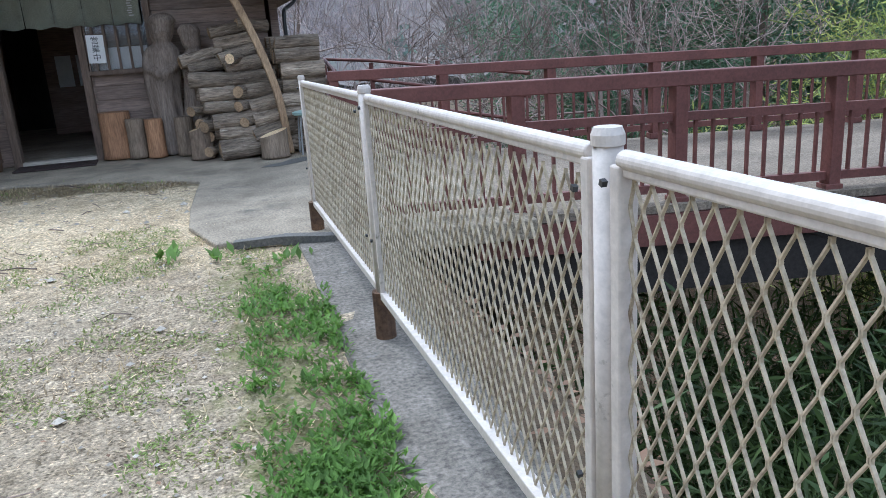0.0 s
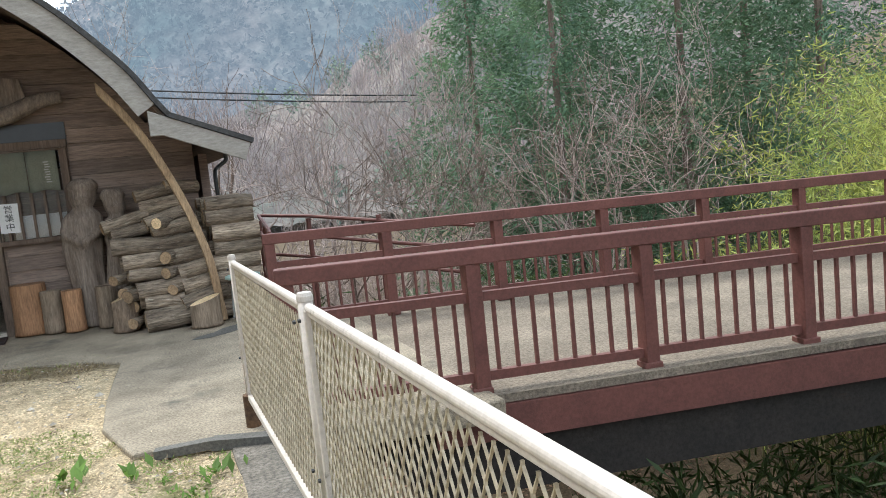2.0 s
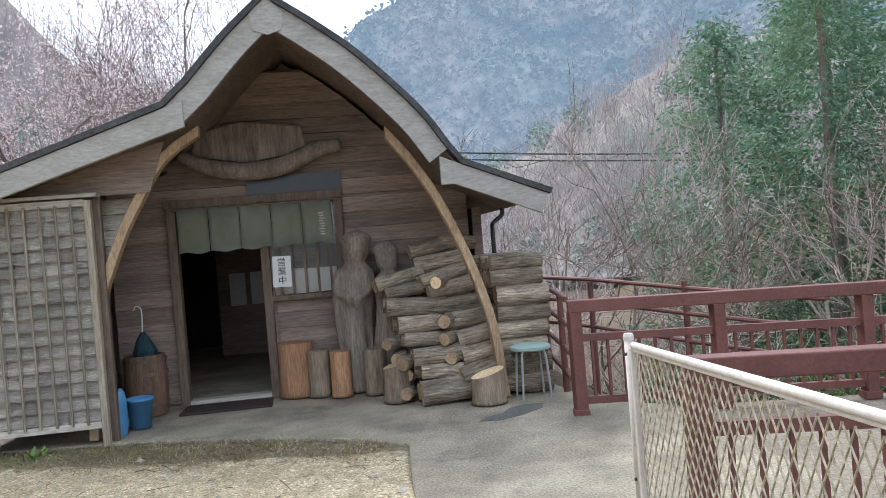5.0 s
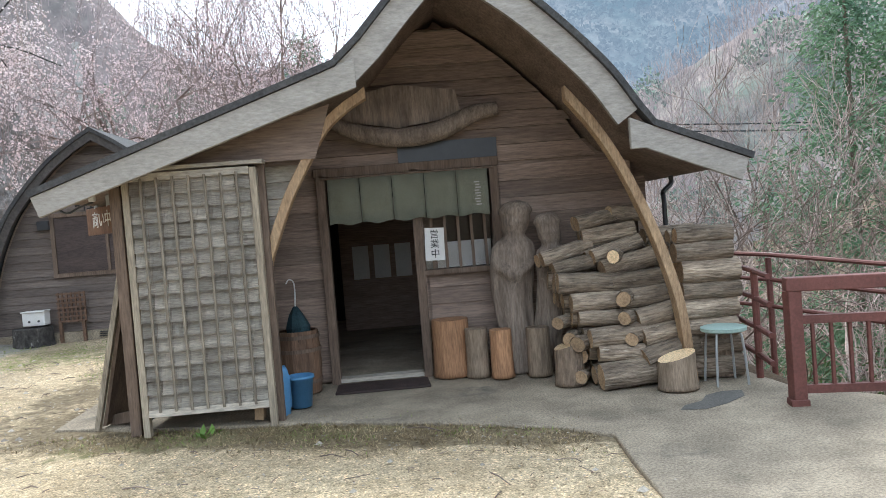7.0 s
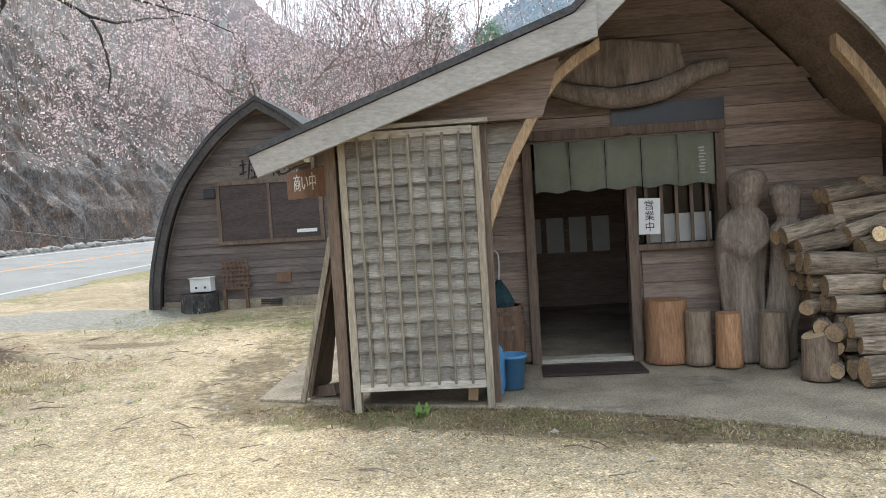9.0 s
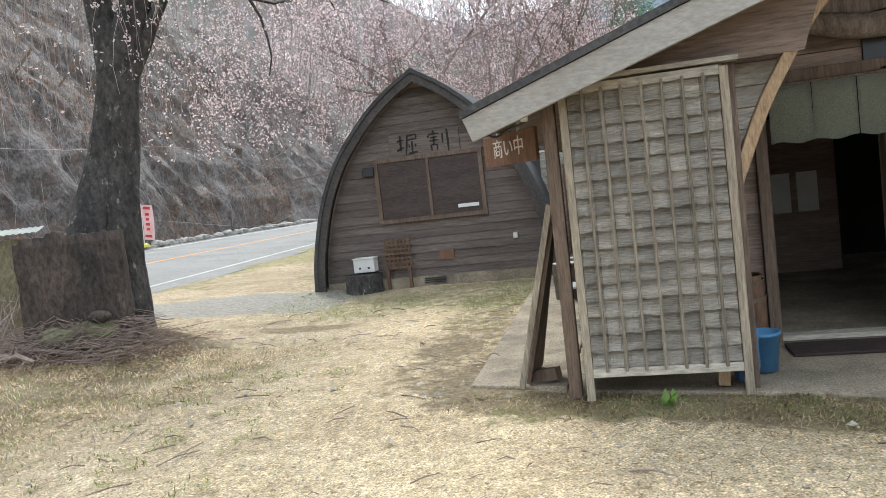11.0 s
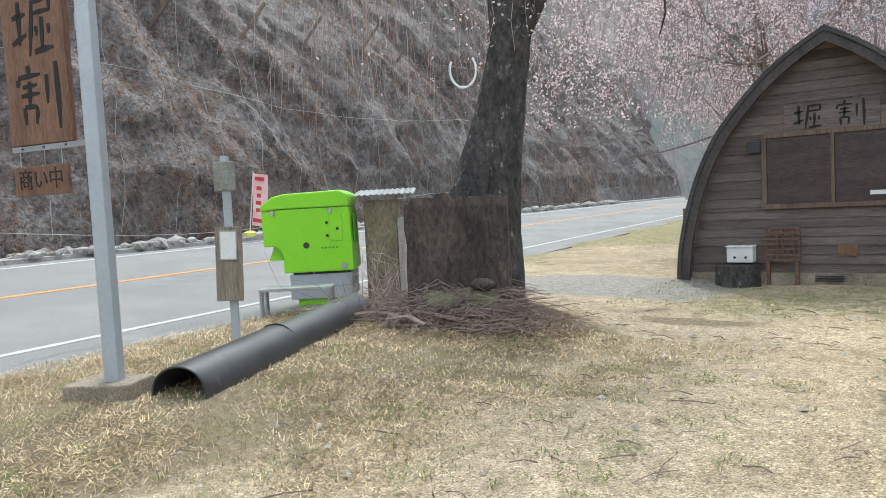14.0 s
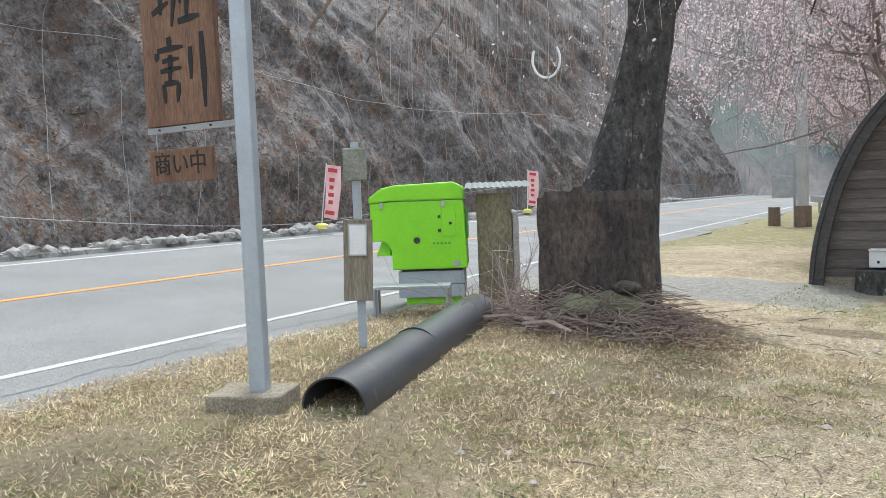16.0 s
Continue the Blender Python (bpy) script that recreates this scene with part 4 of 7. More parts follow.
GLYPH_A = ((-0.42, 0.18, -0.12, 0.22, 0.09), (-0.28, 0.42, -0.28, -0.22, 0.10), (-0.44, -0.2, -0.12, -0.08, 0.09), (0.0, 0.36, 0.42, 0.40, 0.08), (0.40, 0.40, 0.40, 0.20, 0.08), (0.02, 0.2, 0.42, 0.22, 0.07), (0.03, 0.36, -0.08, -0.4, 0.09), (0.22, 0.14, 0.2, -0.34, 0.09), (0.08, 0.02, 0.1, -0.12, 0.07), (0.36, 0.02, 0.36, -0.12, 0.07), (0.04, -0.36, 0.44, -0.32, 0.10))
GLYPH_B = ((-0.2, 0.46, -0.18, 0.34, 0.1), (-0.42, 0.28, -0.42, 0.18, 0.09), (-0.4, 0.3, 0.06, 0.32, 0.08), (-0.32, 0.16, -0.02, 0.18, 0.07), (-0.36, 0.04, 0.02, 0.06, 0.07), (-0.18, 0.24, -0.2, -0.1, 0.09), (-0.32, -0.12, -0.3, -0.36, 0.08), (-0.3, -0.12, -0.04, -0.12, 0.08), (-0.05, -0.12, -0.08, -0.36, 0.08), (0.18, 0.3, 0.18, -0.1, 0.08), (0.38, 0.46, 0.4, -0.46, 0.10))


# ---- big hut: front ----
def half_big(z):
    r = offset_line(ROOF_R, 0.08)
    for (xa, za), (xb, zb) in zip(r, r[1:]):
        if zb <= z <= za:
            return xa + (xb - xa) * (za - z) / max(za - zb, 1e-6)
    return 0.82 if z < 2 else -1.0


def hut_front():
    clip = lambda z: (max(-2.95, -2.1 - half_big(z)) if z > 2.3 else -2.95, min(0.84, half_big(z)))
    y = 10.36
    boards(HUT_WALL, -2.95, -2.31, 0.05, 2.1, y, M_WOOD_D, 0.17)
    boards(HUT_WALL, -1.30, -0.60, 0.05, 1.02, y, M_WOOD_D, 0.17)
    boards(HUT_WALL, -0.52, 0.84, 0.05, 2.1, y, M_WOOD_D, 0.17)
    boards(HUT_WALL, -2.95, 0.84, 2.12, 3.5, y, M_WOOD_D, 0.17, clip)
    door = empty("sliding_door_opening", (-1.86, 10.3, 0.03), "open doorway with dark wooden jambs and lintel", "doorway", kind="structure")
    for x in (-2.31, -1.38):
        part("jamb", box(B(), (x, 10.33, 1.06), (0.09, 0.14, 2.1)), M_POST, door, bevel=0.005)
    part("lintel", box(B(), (-1.45, 10.325, 2.13), (1.85, 0.13, 0.09)), M_POST, door, bevel=0.005)
    part("sill", box(B(), (-1.86, 10.35, 0.045), (0.86, 0.16, 0.04)), M_WOOD_G, door)
    window = empty("window_1", (-0.97, 10.33, 1.05), "small barred window beside the doorway", "window", kind="structure")
    part("window_sill", box(B(), (-0.97, 10.31, 1.06), (0.74, 0.12, 0.05)), M_POST, window)
    part("window_frame", box(B(), (-0.58, 10.32, 1.07), (0.08, 0.12, 2.02)), M_POST, window)
    for k in range(5):
        part("window_bar", box(B(), (-1.24 + 0.135 * k, 10.335, 1.58), (0.028, 0.03, 1.02)), M_POST, window)
    pane = part("pane", box(B(), (-0.97, 10.385, 1.58), (0.70, 0.006, 1.02)), mat_glass, window)
    pane.visible_shadow = False
    part("shelf_paper", box(B(), (-0.92, 10.44, 1.22), (0.56, 0.01, 0.26)), M_PAPER, window, "pale paper behind the bars")
    notice = empty("paper_notice", (-1.22, 10.31, 1.17), "white paper notice with three black characters", "notice")
    part("sheet", box(B(), (-1.22, 10.312, 1.34), (0.195, 0.004, 0.33), 0, 0, 2), M_PAPER, notice)
    for k, ch in enumerate("営業中"):
        text_mesh(ch, 0.095, pose(-1.22, 10.308, 1.435 - 0.098 * k, 90, 0, 0), M_INK, "character", notice)
    noren = empty("noren_curtain", (-1.44, 10.2, 1.6), "grey-green linen shop curtain over the doorway", "curtain")
    rod = tube(B(), [(-2.30, 10.23, 2.07), (-0.58, 10.23, 2.07)], 0.012, 8)
    part("rod", rod, M_POST, noren)
    xs = [-2.24, -1.92, -1.60, -1.28, -0.96, -0.64]
    for k in range(5):
        bm = B()
        n = 8
        grid = []
        for i in range(n + 1):
            x = xs[k] + (xs[k + 1] - xs[k] - 0.006) * i / n
            grid.append([bm.verts.new((x, 10.225 + 0.012 * math.sin(i * 1.3 + k * 2) * (2.07 - z) / 0.45, z + (0.012 * math.sin(i * 0.9 + k) if z < 1.7 else 0))) for z in (2.075, 1.92, 1.76, 1.61)])
        for i in range(n):
            for j in range(3):
                bm.faces.new((grid[i][j], grid[i + 1][j], grid[i + 1][j + 1], grid[i][j + 1]))
        bmesh.ops.solidify(bm, geom=bm.faces[:], thickness=0.003)
        part("cloth_panel", bm, M_CLOTH, noren, smooth=True)
    bm = B()
    for k in range(9):
        box(bm, (-0.76 + 0.006 * (k % 3), 10.205, 1.93 - 0.028 * k), (0.055 - 0.012 * (k % 2), 0.003, 0.012))
    part("printed_mark", bm, M_WHITE_INK, noren, "small white print, not readable")
    # carved signboard under the gable
    carv = empty("carved_beam", (-1.35, 10.15, 2.3), "curved natural-edge wooden beam above the doorway", "beam")
    line = spline2([(-2.15, 2.62), (-1.9, 2.50), (-1.5, 2.42), (-1.1, 2.46), (-0.75, 2.60), (-0.50, 2.64)])
    part("log", tube(B(), [(x, 10.2, z) for x, z in line], [0.05 + 0.05 * math.sin(math.pi * min(1, (i + 3) / (len(line) + 6))) for i in range(len(line))], 10), M_STATUE, carv, smooth=True)
    part("board", strip_wall(B(), [(-2.05, 2.62), (-1.5, 2.52), (-0.85, 2.60), (-0.9, 2.86), (-1.5, 2.95), (-1.95, 2.86)], 10.24, 10.30), M_STATUE, carv)
    # Black board added above the lintel to stand for the shade there.
    part("lintel_shadow_board", box(B(), (-1.02, 10.33, 2.24), (1.0, 0.05, 0.26)), M_BLACK, HUT_WALL, "black board standing in for shade above the lintel")
    # back room seen through the doorway, white panes standing in for its window light
    room = empty("paper_screen", (-1.7, 14.2, 0), "wooden screen inside the hut, white panes for window light", "screen")
    part("screen_frame", box(B(), (-1.7, 14.2, 1.0), (1.6, 0.05, 2.0)), M_WOOD_D, room)
    for k in range(4):
        part("paper_pane", box(B(), (-2.2 + 0.32 * k, 14.165, 1.05), (0.24, 0.01, 0.5)), M_PAPER, room)
    mt = empty("door_mat", (-1.85, 10.15, 0.03), "dark brown rubber door mat on the concrete", "door mat")
    part("mat", sheet(B(), [(-2.28, 9.74, 0.042), (-1.38, 9.74, 0.042), (-1.40, 10.14, 0.042), (-2.28, 10.14, 0.042)], 0.022), M_MAT, mt, bevel=0.006)
    # gutter bend at the eave
    gut = empty("downpipe", (1.02, 8.9, 1.1), "dark rain pipe bend under the eave", "pipe")
    part("pipe", tube(B(), smooth_curve([(1.2, 10.2, 1.84), (1.2, 10.2, 1.76), (1.08, 10.1, 1.68), (1.03, 9.95, 1.6), (1.03, 9.95, 1.2)], 4), 0.024, 8), M_BLACK, gut, smooth=True)


hut_front()


M_WOOD_S = mat("grey_brown_old_boards", (0.17, 0.138, 0.12), (0.112, 0.09, 0.079), 3, 0.8, 0, 0.35, 22, stretch=(0.25, 1, 3), vary=0.2, spots=(0.21, 0.175, 0.15), spot_scale=1.6, spot_amount=0.38)


# ---- lattice screen and lean-to ----
M_SHINGLE = mat("pale_grey_split_board", (0.56, 0.515, 0.445), (0.36, 0.32, 0.265), 7, 0.62, 0, 0.6, 34, stretch=(0.35, 1, 3.5), vary=0.24, spots=(0.17, 0.145, 0.115), spot_scale=4, spot_amount=0.38, spec=0.5)
M_CRATE_G = mat("brown_grey_batten", (0.27, 0.23, 0.175), (0.18, 0.15, 0.115), 5, 0.85, 0, 0.3, 30, stretch=(3, 3, 0.3), vary=0.2)


def lattice():
    x0, x1, z0, z1, y = -3.72, -2.70, 0.17, 2.12, 8.90
    s = empty("board_screen", ((x0 + x1) / 2, y, 0), "grey weathered board screen with thin battens", "screen")
    for x in (x0, x1):
        part("stile", box(B(), (x, y, 1.06), (0.055, 0.07, 2.12)), M_WOOD_GV, s, bevel=0.004)
    for z in (z0 + 0.02, z1 - 0.02):
        part("frame_rail", box(B(), ((x0 + x1) / 2, y - 0.002, z), (x1 - x0 - 0.056, 0.07, 0.06)), M_WOOD_G, s, bevel=0.004)
    n, cols = 16, 8
    h = (z1 - z0 - 0.1) / n
    for k in range(n):
        z = z0 + 0.05 + k * h
        lift = 0.006 * random.random()
        for c in range(cols):
            bm = B()
            top, bot = [], []
            m = 5
            drop = random.uniform(-0.006, 0.006)
            for i in range(m + 1):
                x = x0 + 0.03 + (x1 - x0 - 0.06) * (c + (i / m) * 0.985) / cols
                w = 0.006 * math.sin((c * m + i) * 0.9 + k * 2.1) + 0.006 * random.random()
                bot.append(bm.verts.new((x, y - 0.026 - lift - w * 0.9, z + w + drop)))
                top.append(bm.verts.new((x, y + 0.006, z + h + 0.014)))
            for i in range(m):
                bm.faces.new((bot[i], bot[i + 1], top[i + 1], top[i]))
            bmesh.ops.solidify(bm, geom=bm.faces[:], thickness=-0.011)
            part("shingle", bm, M_SHINGLE, s)
    for k in range(1, 8):
        bm = B()
        xk = x0 + (x1 - x0) * k / 8
        tube(bm, [(xk + 0.005 * noise.noise((z * 1.7, k * 3.1, 2)), y - 0.050, z) for z in np.linspace(z0 + 0.03, z1 - 0.03, 9)], 0.012, 6)
        part("upright_batten", bm, M_CRATE_G, s)
    part("cap", box(B(), ((x0 + x1) / 2 + 0.03, y, z1 + 0.04), (x1 - x0 + 0.12, 0.12, 0.03)), M_WOOD_G, s)
    # lean-to frame behind it
    lean = empty("lean_to_frame", (-3.8, 9.2, 0), "dark posts and planks under the lean-to roof", "frame")
    for x, yy, w in ((-3.83, 8.98, 0.09), (-3.80, 10.6, 0.09), (-3.80, 12.4, 0.09), (-2.66, 9.0, 0.07)):
        part("post", box(B(), (x, yy, 1.08), (w, w, 2.16)), M_POST, lean, bevel=0.005)
    part("plate", box(B(), (-3.82, 11.0, 2.12), (0.09, 4.6, 0.1)), M_POST, lean)
    part("plate", beam(B(), (-3.9, 8.95, 2.07), (-2.2, 8.95, 2.62), 0.06, 0.10), M_POST, lean)
    part("infill", strip_wall(B(), [(-3.7, 2.16), (-2.66, 2.16), (-2.2, 2.16), (-2.05, 2.60), (-3.7, 2.06 + 0.10)], 8.99, 9.02), M_WOOD_D, lean)
    # Added black panel fills what is only a dark void under the lean-to.
    part("side_panel", box(B(), (-3.75, 9.9, 1.0), (0.03, 1.7, 1.8)), M_BLACK, lean, "black side panel standing in for the dark void")
    part("end_panel", box(B(), (-3.25, 9.35, 1.05), (0.95, 0.03, 1.8)), M_WOOD_D, lean)
    boards(lean, -2.68, -2.20, 1.30, 2.16, 9.20, M_WOOD_G, 0.14, lambda z: (-2.68, -2.70 + 0.43 * (z - 1.26)))
    prop = empty("leaning_panel", (-4.2, 9.5, 0.02), "dark old panel with a grey edge leaning on the post", "panel")
    part("edge_plank", beam(B(), (-4.25, 9.22, 0.02), (-3.90, 9.12, 1.36), 0.045, 0.06), M_WOOD_GV, prop, bevel=0.005)
    bm = B()
    for dx in (0.0, 0.03):
        for q in ((-4.22, 9.25, 0.04), (-4.20, 9.86, 0.04), (-3.95, 9.56, 1.16), (-3.89, 9.15, 1.32)):
            bm.verts.new((q[0] + dx, q[1], q[2]))
    bm.verts.ensure_lookup_table()
    vs = list(bm.verts)
    bm.faces.new(vs[:4]), bm.faces.new(vs[4:][::-1])
    for k in range(4):
        bm.faces.new((vs[k], vs[(k + 1) % 4], vs[4 + (k + 1) % 4], vs[4 + k]))
    bmesh.ops.recalc_face_normals(bm, faces=bm.faces)
    part("face_board", bm, M_POST, prop, "dark brown face board")
    part("foot", beam(B(), (-4.20, 9.42, 0.05), (-3.98, 9.30, 0.10), 0.07, 0.09), M_POST, prop)
    sign = empty("hanging_board", (-4.2, 9.4, 1.7), "brown hanging board with white characters under the eave", "sign")
    sa, sb = Vector((-4.49, 10.03, 1.83)), Vector((-3.98, 9.42, 1.80))
    sc, sd_ = (sa + sb) / 2, sb - sa
    sm = pose(sc.x, sc.y, sc.z, 90, 0, math.degrees(math.atan2(sd_.y, sd_.x)))
    plank_board("board", sm, sd_.length, 0.25, 0.03, M_SIGN, sign)
    for k in (0.3, 0.7):
        q = sa.lerp(sb, k)
        part("hanger", box(B(), (q.x, q.y, 2.0), (0.03, 0.03, 0.14)), M_STEEL, sign)
    text_mesh("商い中", 0.16, sm @ pose(0.0, 0, 0.017), M_WHITE_INK, "characters", sign)
    lamp = empty("eave_lamp", (-4.12, 8.95, 1.9), "small white lamp holder under the eave corner", "lamp")
    part("holder", box(B(), (-3.98, 8.86, 1.98), (0.05, 0.05, 0.09)), M_PLAST_W, lamp, bevel=0.01)
    part("wire", tube(B(), smooth_curve([(-4.3, 8.9, 1.93), (-4.2, 8.9, 1.86), (-4.1, 8.9, 1.90), (-3.98, 8.87, 1.93)], 4), 0.009, 6), M_BLACK, lamp)


lattice()


# ---- statues, stumps, barrel ----
def statue(name, x, y, h, w, lean, label, sway=0.03, fold=0.0):
    """A carved standing figure, one plain shape: a robe with folds, folded arms, a broad head under a flat cap."""
    bm = B()
    keys = [(0.0, 0.92, 0.62), (0.06, 0.94, 0.64), (0.20, 0.80, 0.58), (0.36, 0.84, 0.60), (0.50, 0.95, 0.66), (0.60, 1.0, 0.70), (0.68, 1.02, 0.66), (0.735, 0.96, 0.58), (0.77, 0.74, 0.50), (0.79, 0.50, 0.46), (0.81, 0.48, 0.48), (0.83, 0.60, 0.58), (0.87, 0.66, 0.64), (0.915, 0.66, 0.66), (0.925, 0.78, 0.74), (0.955, 0.74, 0.72), (0.985, 0.54, 0.54), (1.0, 0.20, 0.20)]
    ts = [k / 60 for k in range(61)]
    wide = np.interp(ts, [k[0] for k in keys], [k[1] for k in keys])
    deep = np.interp(ts, [k[0] for k in keys], [k[2] for k in keys])
    rings, n = [], 32
    bell = lambda v, c, s: math.exp(-(((v - c) / s) ** 2))
    for t, a, b in zip(ts, wide, deep):
        ring = []
        for k in range(n):
            an = 2 * math.pi * k / n
            front = max(0.0, -math.sin(an))
            side = math.cos(an)
            r = 1 + 0.07 * noise.noise((side * 1.6, math.sin(an) * 1.6, t * 5 + x * 7))
            if t < 0.55:
                r += 0.075 * math.cos(an * 7 + t * 5 + fold) * (1 - t)
            arm = 0.56 + 0.10 * abs(side) + fold * 0.03 * side
            r += front * 0.30 * bell(t, arm, 0.035) - front * 0.10 * bell(t, arm + 0.055, 0.02)
            r -= 0.09 * bell(abs(side), 0.72, 0.14) * (0.15 < t < 0.60)
            r += front**6 * 0.20 * bell(t, 0.868, 0.018) - front**2 * 0.12 * (bell(side, 0.34, 0.16) + bell(side, -0.34, 0.16)) * bell(t, 0.888, 0.012) - front**3 * 0.10 * bell(t, 0.848, 0.008)
            ring.append(bm.verts.new((x + lean * t + side * a * w / 2 * r + sway * math.sin(t * 6 + x * 9), y + math.sin(an) * b * w / 2 * r, 0.03 + h * t)))
        rings.append(ring)
    for a, b in zip(rings, rings[1:]):
        for k in range(n):
            bm.faces.new((a[k], a[(k + 1) % n], b[(k + 1) % n], b[k]))
    bm.faces.new(rings[0][::-1]), bm.faces.new(rings[-1])
    return tagged(obj(name, bm, M_STATUE, True), label, "statue")


statue("carved_statue", -0.50, 10.06, 1.68, 0.44, 0.06, "tall weathered carved wooden figure by the wall")
statue("carved_statue", -0.20, 10.02, 1.54, 0.36, 0.12, "slimmer weathered carved wooden figure by the wall", 0.05, 1.3)


def stump(x, y, h, r, bark, label, top=M_CUT, tilt=0.0, base=0.03, wedge=0.0):
    t = empty("log_stump", (x, y, base), label, "log", "stumps by the doorway")
    bm = B()
    n = 20
    rings = []
    seed = x * 13 + y
    for k, (z, s) in enumerate(((0, 1.06), (0.1, 1.0), (0.5, 0.97), (0.92, 0.97), (1.0, 0.955))):
        rings.append([bm.verts.new((x + math.cos(a) * r * s * (1 + 0.05 * noise.noise((math.cos(a) * 2, math.sin(a) * 2, seed + z))) + tilt * z, y + math.sin(a) * r * s, base + h * z * (1 + wedge * math.cos(a) * (z > 0.9)))) for a in np.arange(n) * 2 * math.pi / n])
    for a, b in zip(rings, rings[1:]):
        for k in range(n):
            bm.faces.new((a[k], a[(k + 1) % n], b[(k + 1) % n], b[k]))
    bm.faces.new(rings[0][::-1])
    cap = B()
    part("trunk", bm, bark, t, smooth=True)
    ring = [cap.verts.new(v) for v in [(x + math.cos(a) * r * 0.945 + tilt, y + math.sin(a) * r * 0.945, base + h * (1 + wedge * math.cos(a))) for a in np.arange(n) * 2 * math.pi / n]]
    low = [cap.verts.new((v.co.x, v.co.y, v.co.z - 0.01)) for v in ring]
    cap.faces.new(ring)
    for k in range(n):
        cap.faces.new((low[k], low[(k + 1) % n], ring[(k + 1) % n], ring[k]))
    part("sawn_top", cap, top, t, "pale sawn top")
    return t


stump(-1.14, 10.18, 0.56, 0.19, M_STUMP, "thick peeled orange log standing on end", M_STUMP)
stump(-0.90, 10.0, 0.47, 0.115, M_STUMP_G, "greyed peeled log standing on end", M_STUMP_G)
stump(-0.68, 9.86, 0.46, 0.11, M_STUMP, "split orange log standing on end", M_STUMP)
stump(-0.33, 9.80, 0.46, 0.115, M_STUMP_G, "grey weathered log standing on end", M_STUMP_G)
stump(-0.15, 9.30, 0.36, 0.135, M_BARK_V, "short bark-covered stump with a pale cut", M_CUT, 0, 0.03, 0.12)
stump(0.64, 8.80, 0.27, 0.16, M_STUMP_G, "low chopping stump with a slanting pale cut", M_CUT, 0, 0.03, 0.16)
stump(1.16, 9.2, 0.36, 0.17, M_BARK_V, "dark bark-covered stump behind the stool", M_STUMP_G)
stump(-8.03, 16.10, 0.34, 0.33, M_TRUNK, "dark gnarled stump under the white box", M_TRUNK, 0, -0.03)


def firewood():
    """Oak logs with ridged bark, lying along the wall in three stepped columns."""
    random.seed(11)
    first = {}

    def one(x, y, z, r, L, yaw, pitch=0.0, fresh=False):
        key = (round(r, 2), round(L, 1), fresh)
        m = pose(x, y, z, 0, pitch, yaw) @ pose(0, 0, 0, random.uniform(0, 360))
        if key in first:
            copy_thing(first[key], m)
            return
        t = empty("firewood_log", (0, 0, 0), "oak log with ridged bark in the stack", "log", "firewood stack")
        bm = B()
        n = 40
        ridge_k = lambda a, s: 0.5 - abs(noise.noise((math.cos(a) * 5.5, math.sin(a) * 5.5, s * 1.6 + r * 90)))
        rough = lambda a, s: (1 + 0.05 * math.sin(2 * a + s)) * (0.95 + 0.17 * ridge_k(a, s))
        stops = (-1, -0.97, -0.72, -0.48, -0.24, 0.0, 0.24, 0.48, 0.72, 0.97, 1)
        rings = [[bm.verts.new((s * L / 2, math.cos(a) * r * rough(a, s), math.sin(a) * r * rough(a, s))) for a in np.arange(n) * 2 * math.pi / n] for s in stops]
        for a, b in zip(rings, rings[1:]):
            for k in range(n):
                bm.faces.new((a[k], a[(k + 1) % n], b[(k + 1) % n], b[k]))
        bm.normal_update()
        part("bark", bm, M_BARK, t)
        for s in (-1, 1):
            c = B()
            ring = [c.verts.new((s * (L / 2 - 0.001), math.cos(a) * r * 0.93 * rough(a, s), math.sin(a) * r * 0.93 * rough(a, s))) for a in np.arange(n) * 2 * math.pi / n]
            back = [c.verts.new((s * (L / 2 - 0.012), v.co.y, v.co.z)) for v in ring]
            c.faces.new(ring if s > 0 else ring[::-1])
            for k in range(n):
                c.faces.new((back[k], back[(k + 1) % n], ring[(k + 1) % n], ring[k]))
            part("sawn_end", c, M_CUT if fresh else M_CUT_OLD, t, "pale sawn log end" if fresh else "weathered brown sawn end")
        t.matrix_basis = m
        first[key] = t

    def row(xs, y, z, r, L, pitch, yaw=0.0, depth=4):
        """One layer: the log in front and those behind it."""
        for d in range(depth):
            rr = r if d == 0 else random.choice((0.07, 0.08, 0.09))
            one(xs + (random.uniform(-0.06, 0.04) if d else 0), y + d * 0.19 + random.uniform(-0.01, 0.01), z + (random.uniform(-0.02, 0.01) if d else 0), rr, L, yaw + (random.uniform(-5, 5) if d else 0), pitch)

    # first column, stepping back and to the left as it rises
    row(0.30, 9.02, 0.14, 0.11, 0.5, -3, 3)
    row(0.27, 9.10, 0.305, 0.07, 0.4, 2, -3)
    row(0.26, 9.16, 0.45, 0.085, 0.5, -2, 2)
    row(0.20, 9.24, 0.60, 0.075, 0.5, 2, -4)
    row(0.15, 9.31, 0.745, 0.08, 0.5, 0, 3)
    row(0.06, 9.39, 0.905, 0.09, 0.5, 4, -2, 3)
    row(0.02, 9.60, 1.06, 0.07, 0.4, -8, 4, 2)
    row(-0.02, 9.72, 1.18, 0.075, 0.5, -12, 8, 2)
    # second column, its logs tipped up to the right
    row(0.68, 9.06, 0.29, 0.10, 0.5, -12, 8)
    row(0.66, 9.12, 0.45, 0.08, 0.4, -8, 5)
    row(0.64, 9.20, 0.60, 0.085, 0.4, -10, 4)
    row(0.60, 9.28, 0.76, 0.09, 0.5, -4, 4)
    row(0.54, 9.36, 0.90, 0.08, 0.5, -3, 0)
    row(0.48, 9.46, 1.05, 0.085, 0.5, -10, 6, 3)
    row(0.42, 9.58, 1.18, 0.075, 0.5, -14, 10, 3)
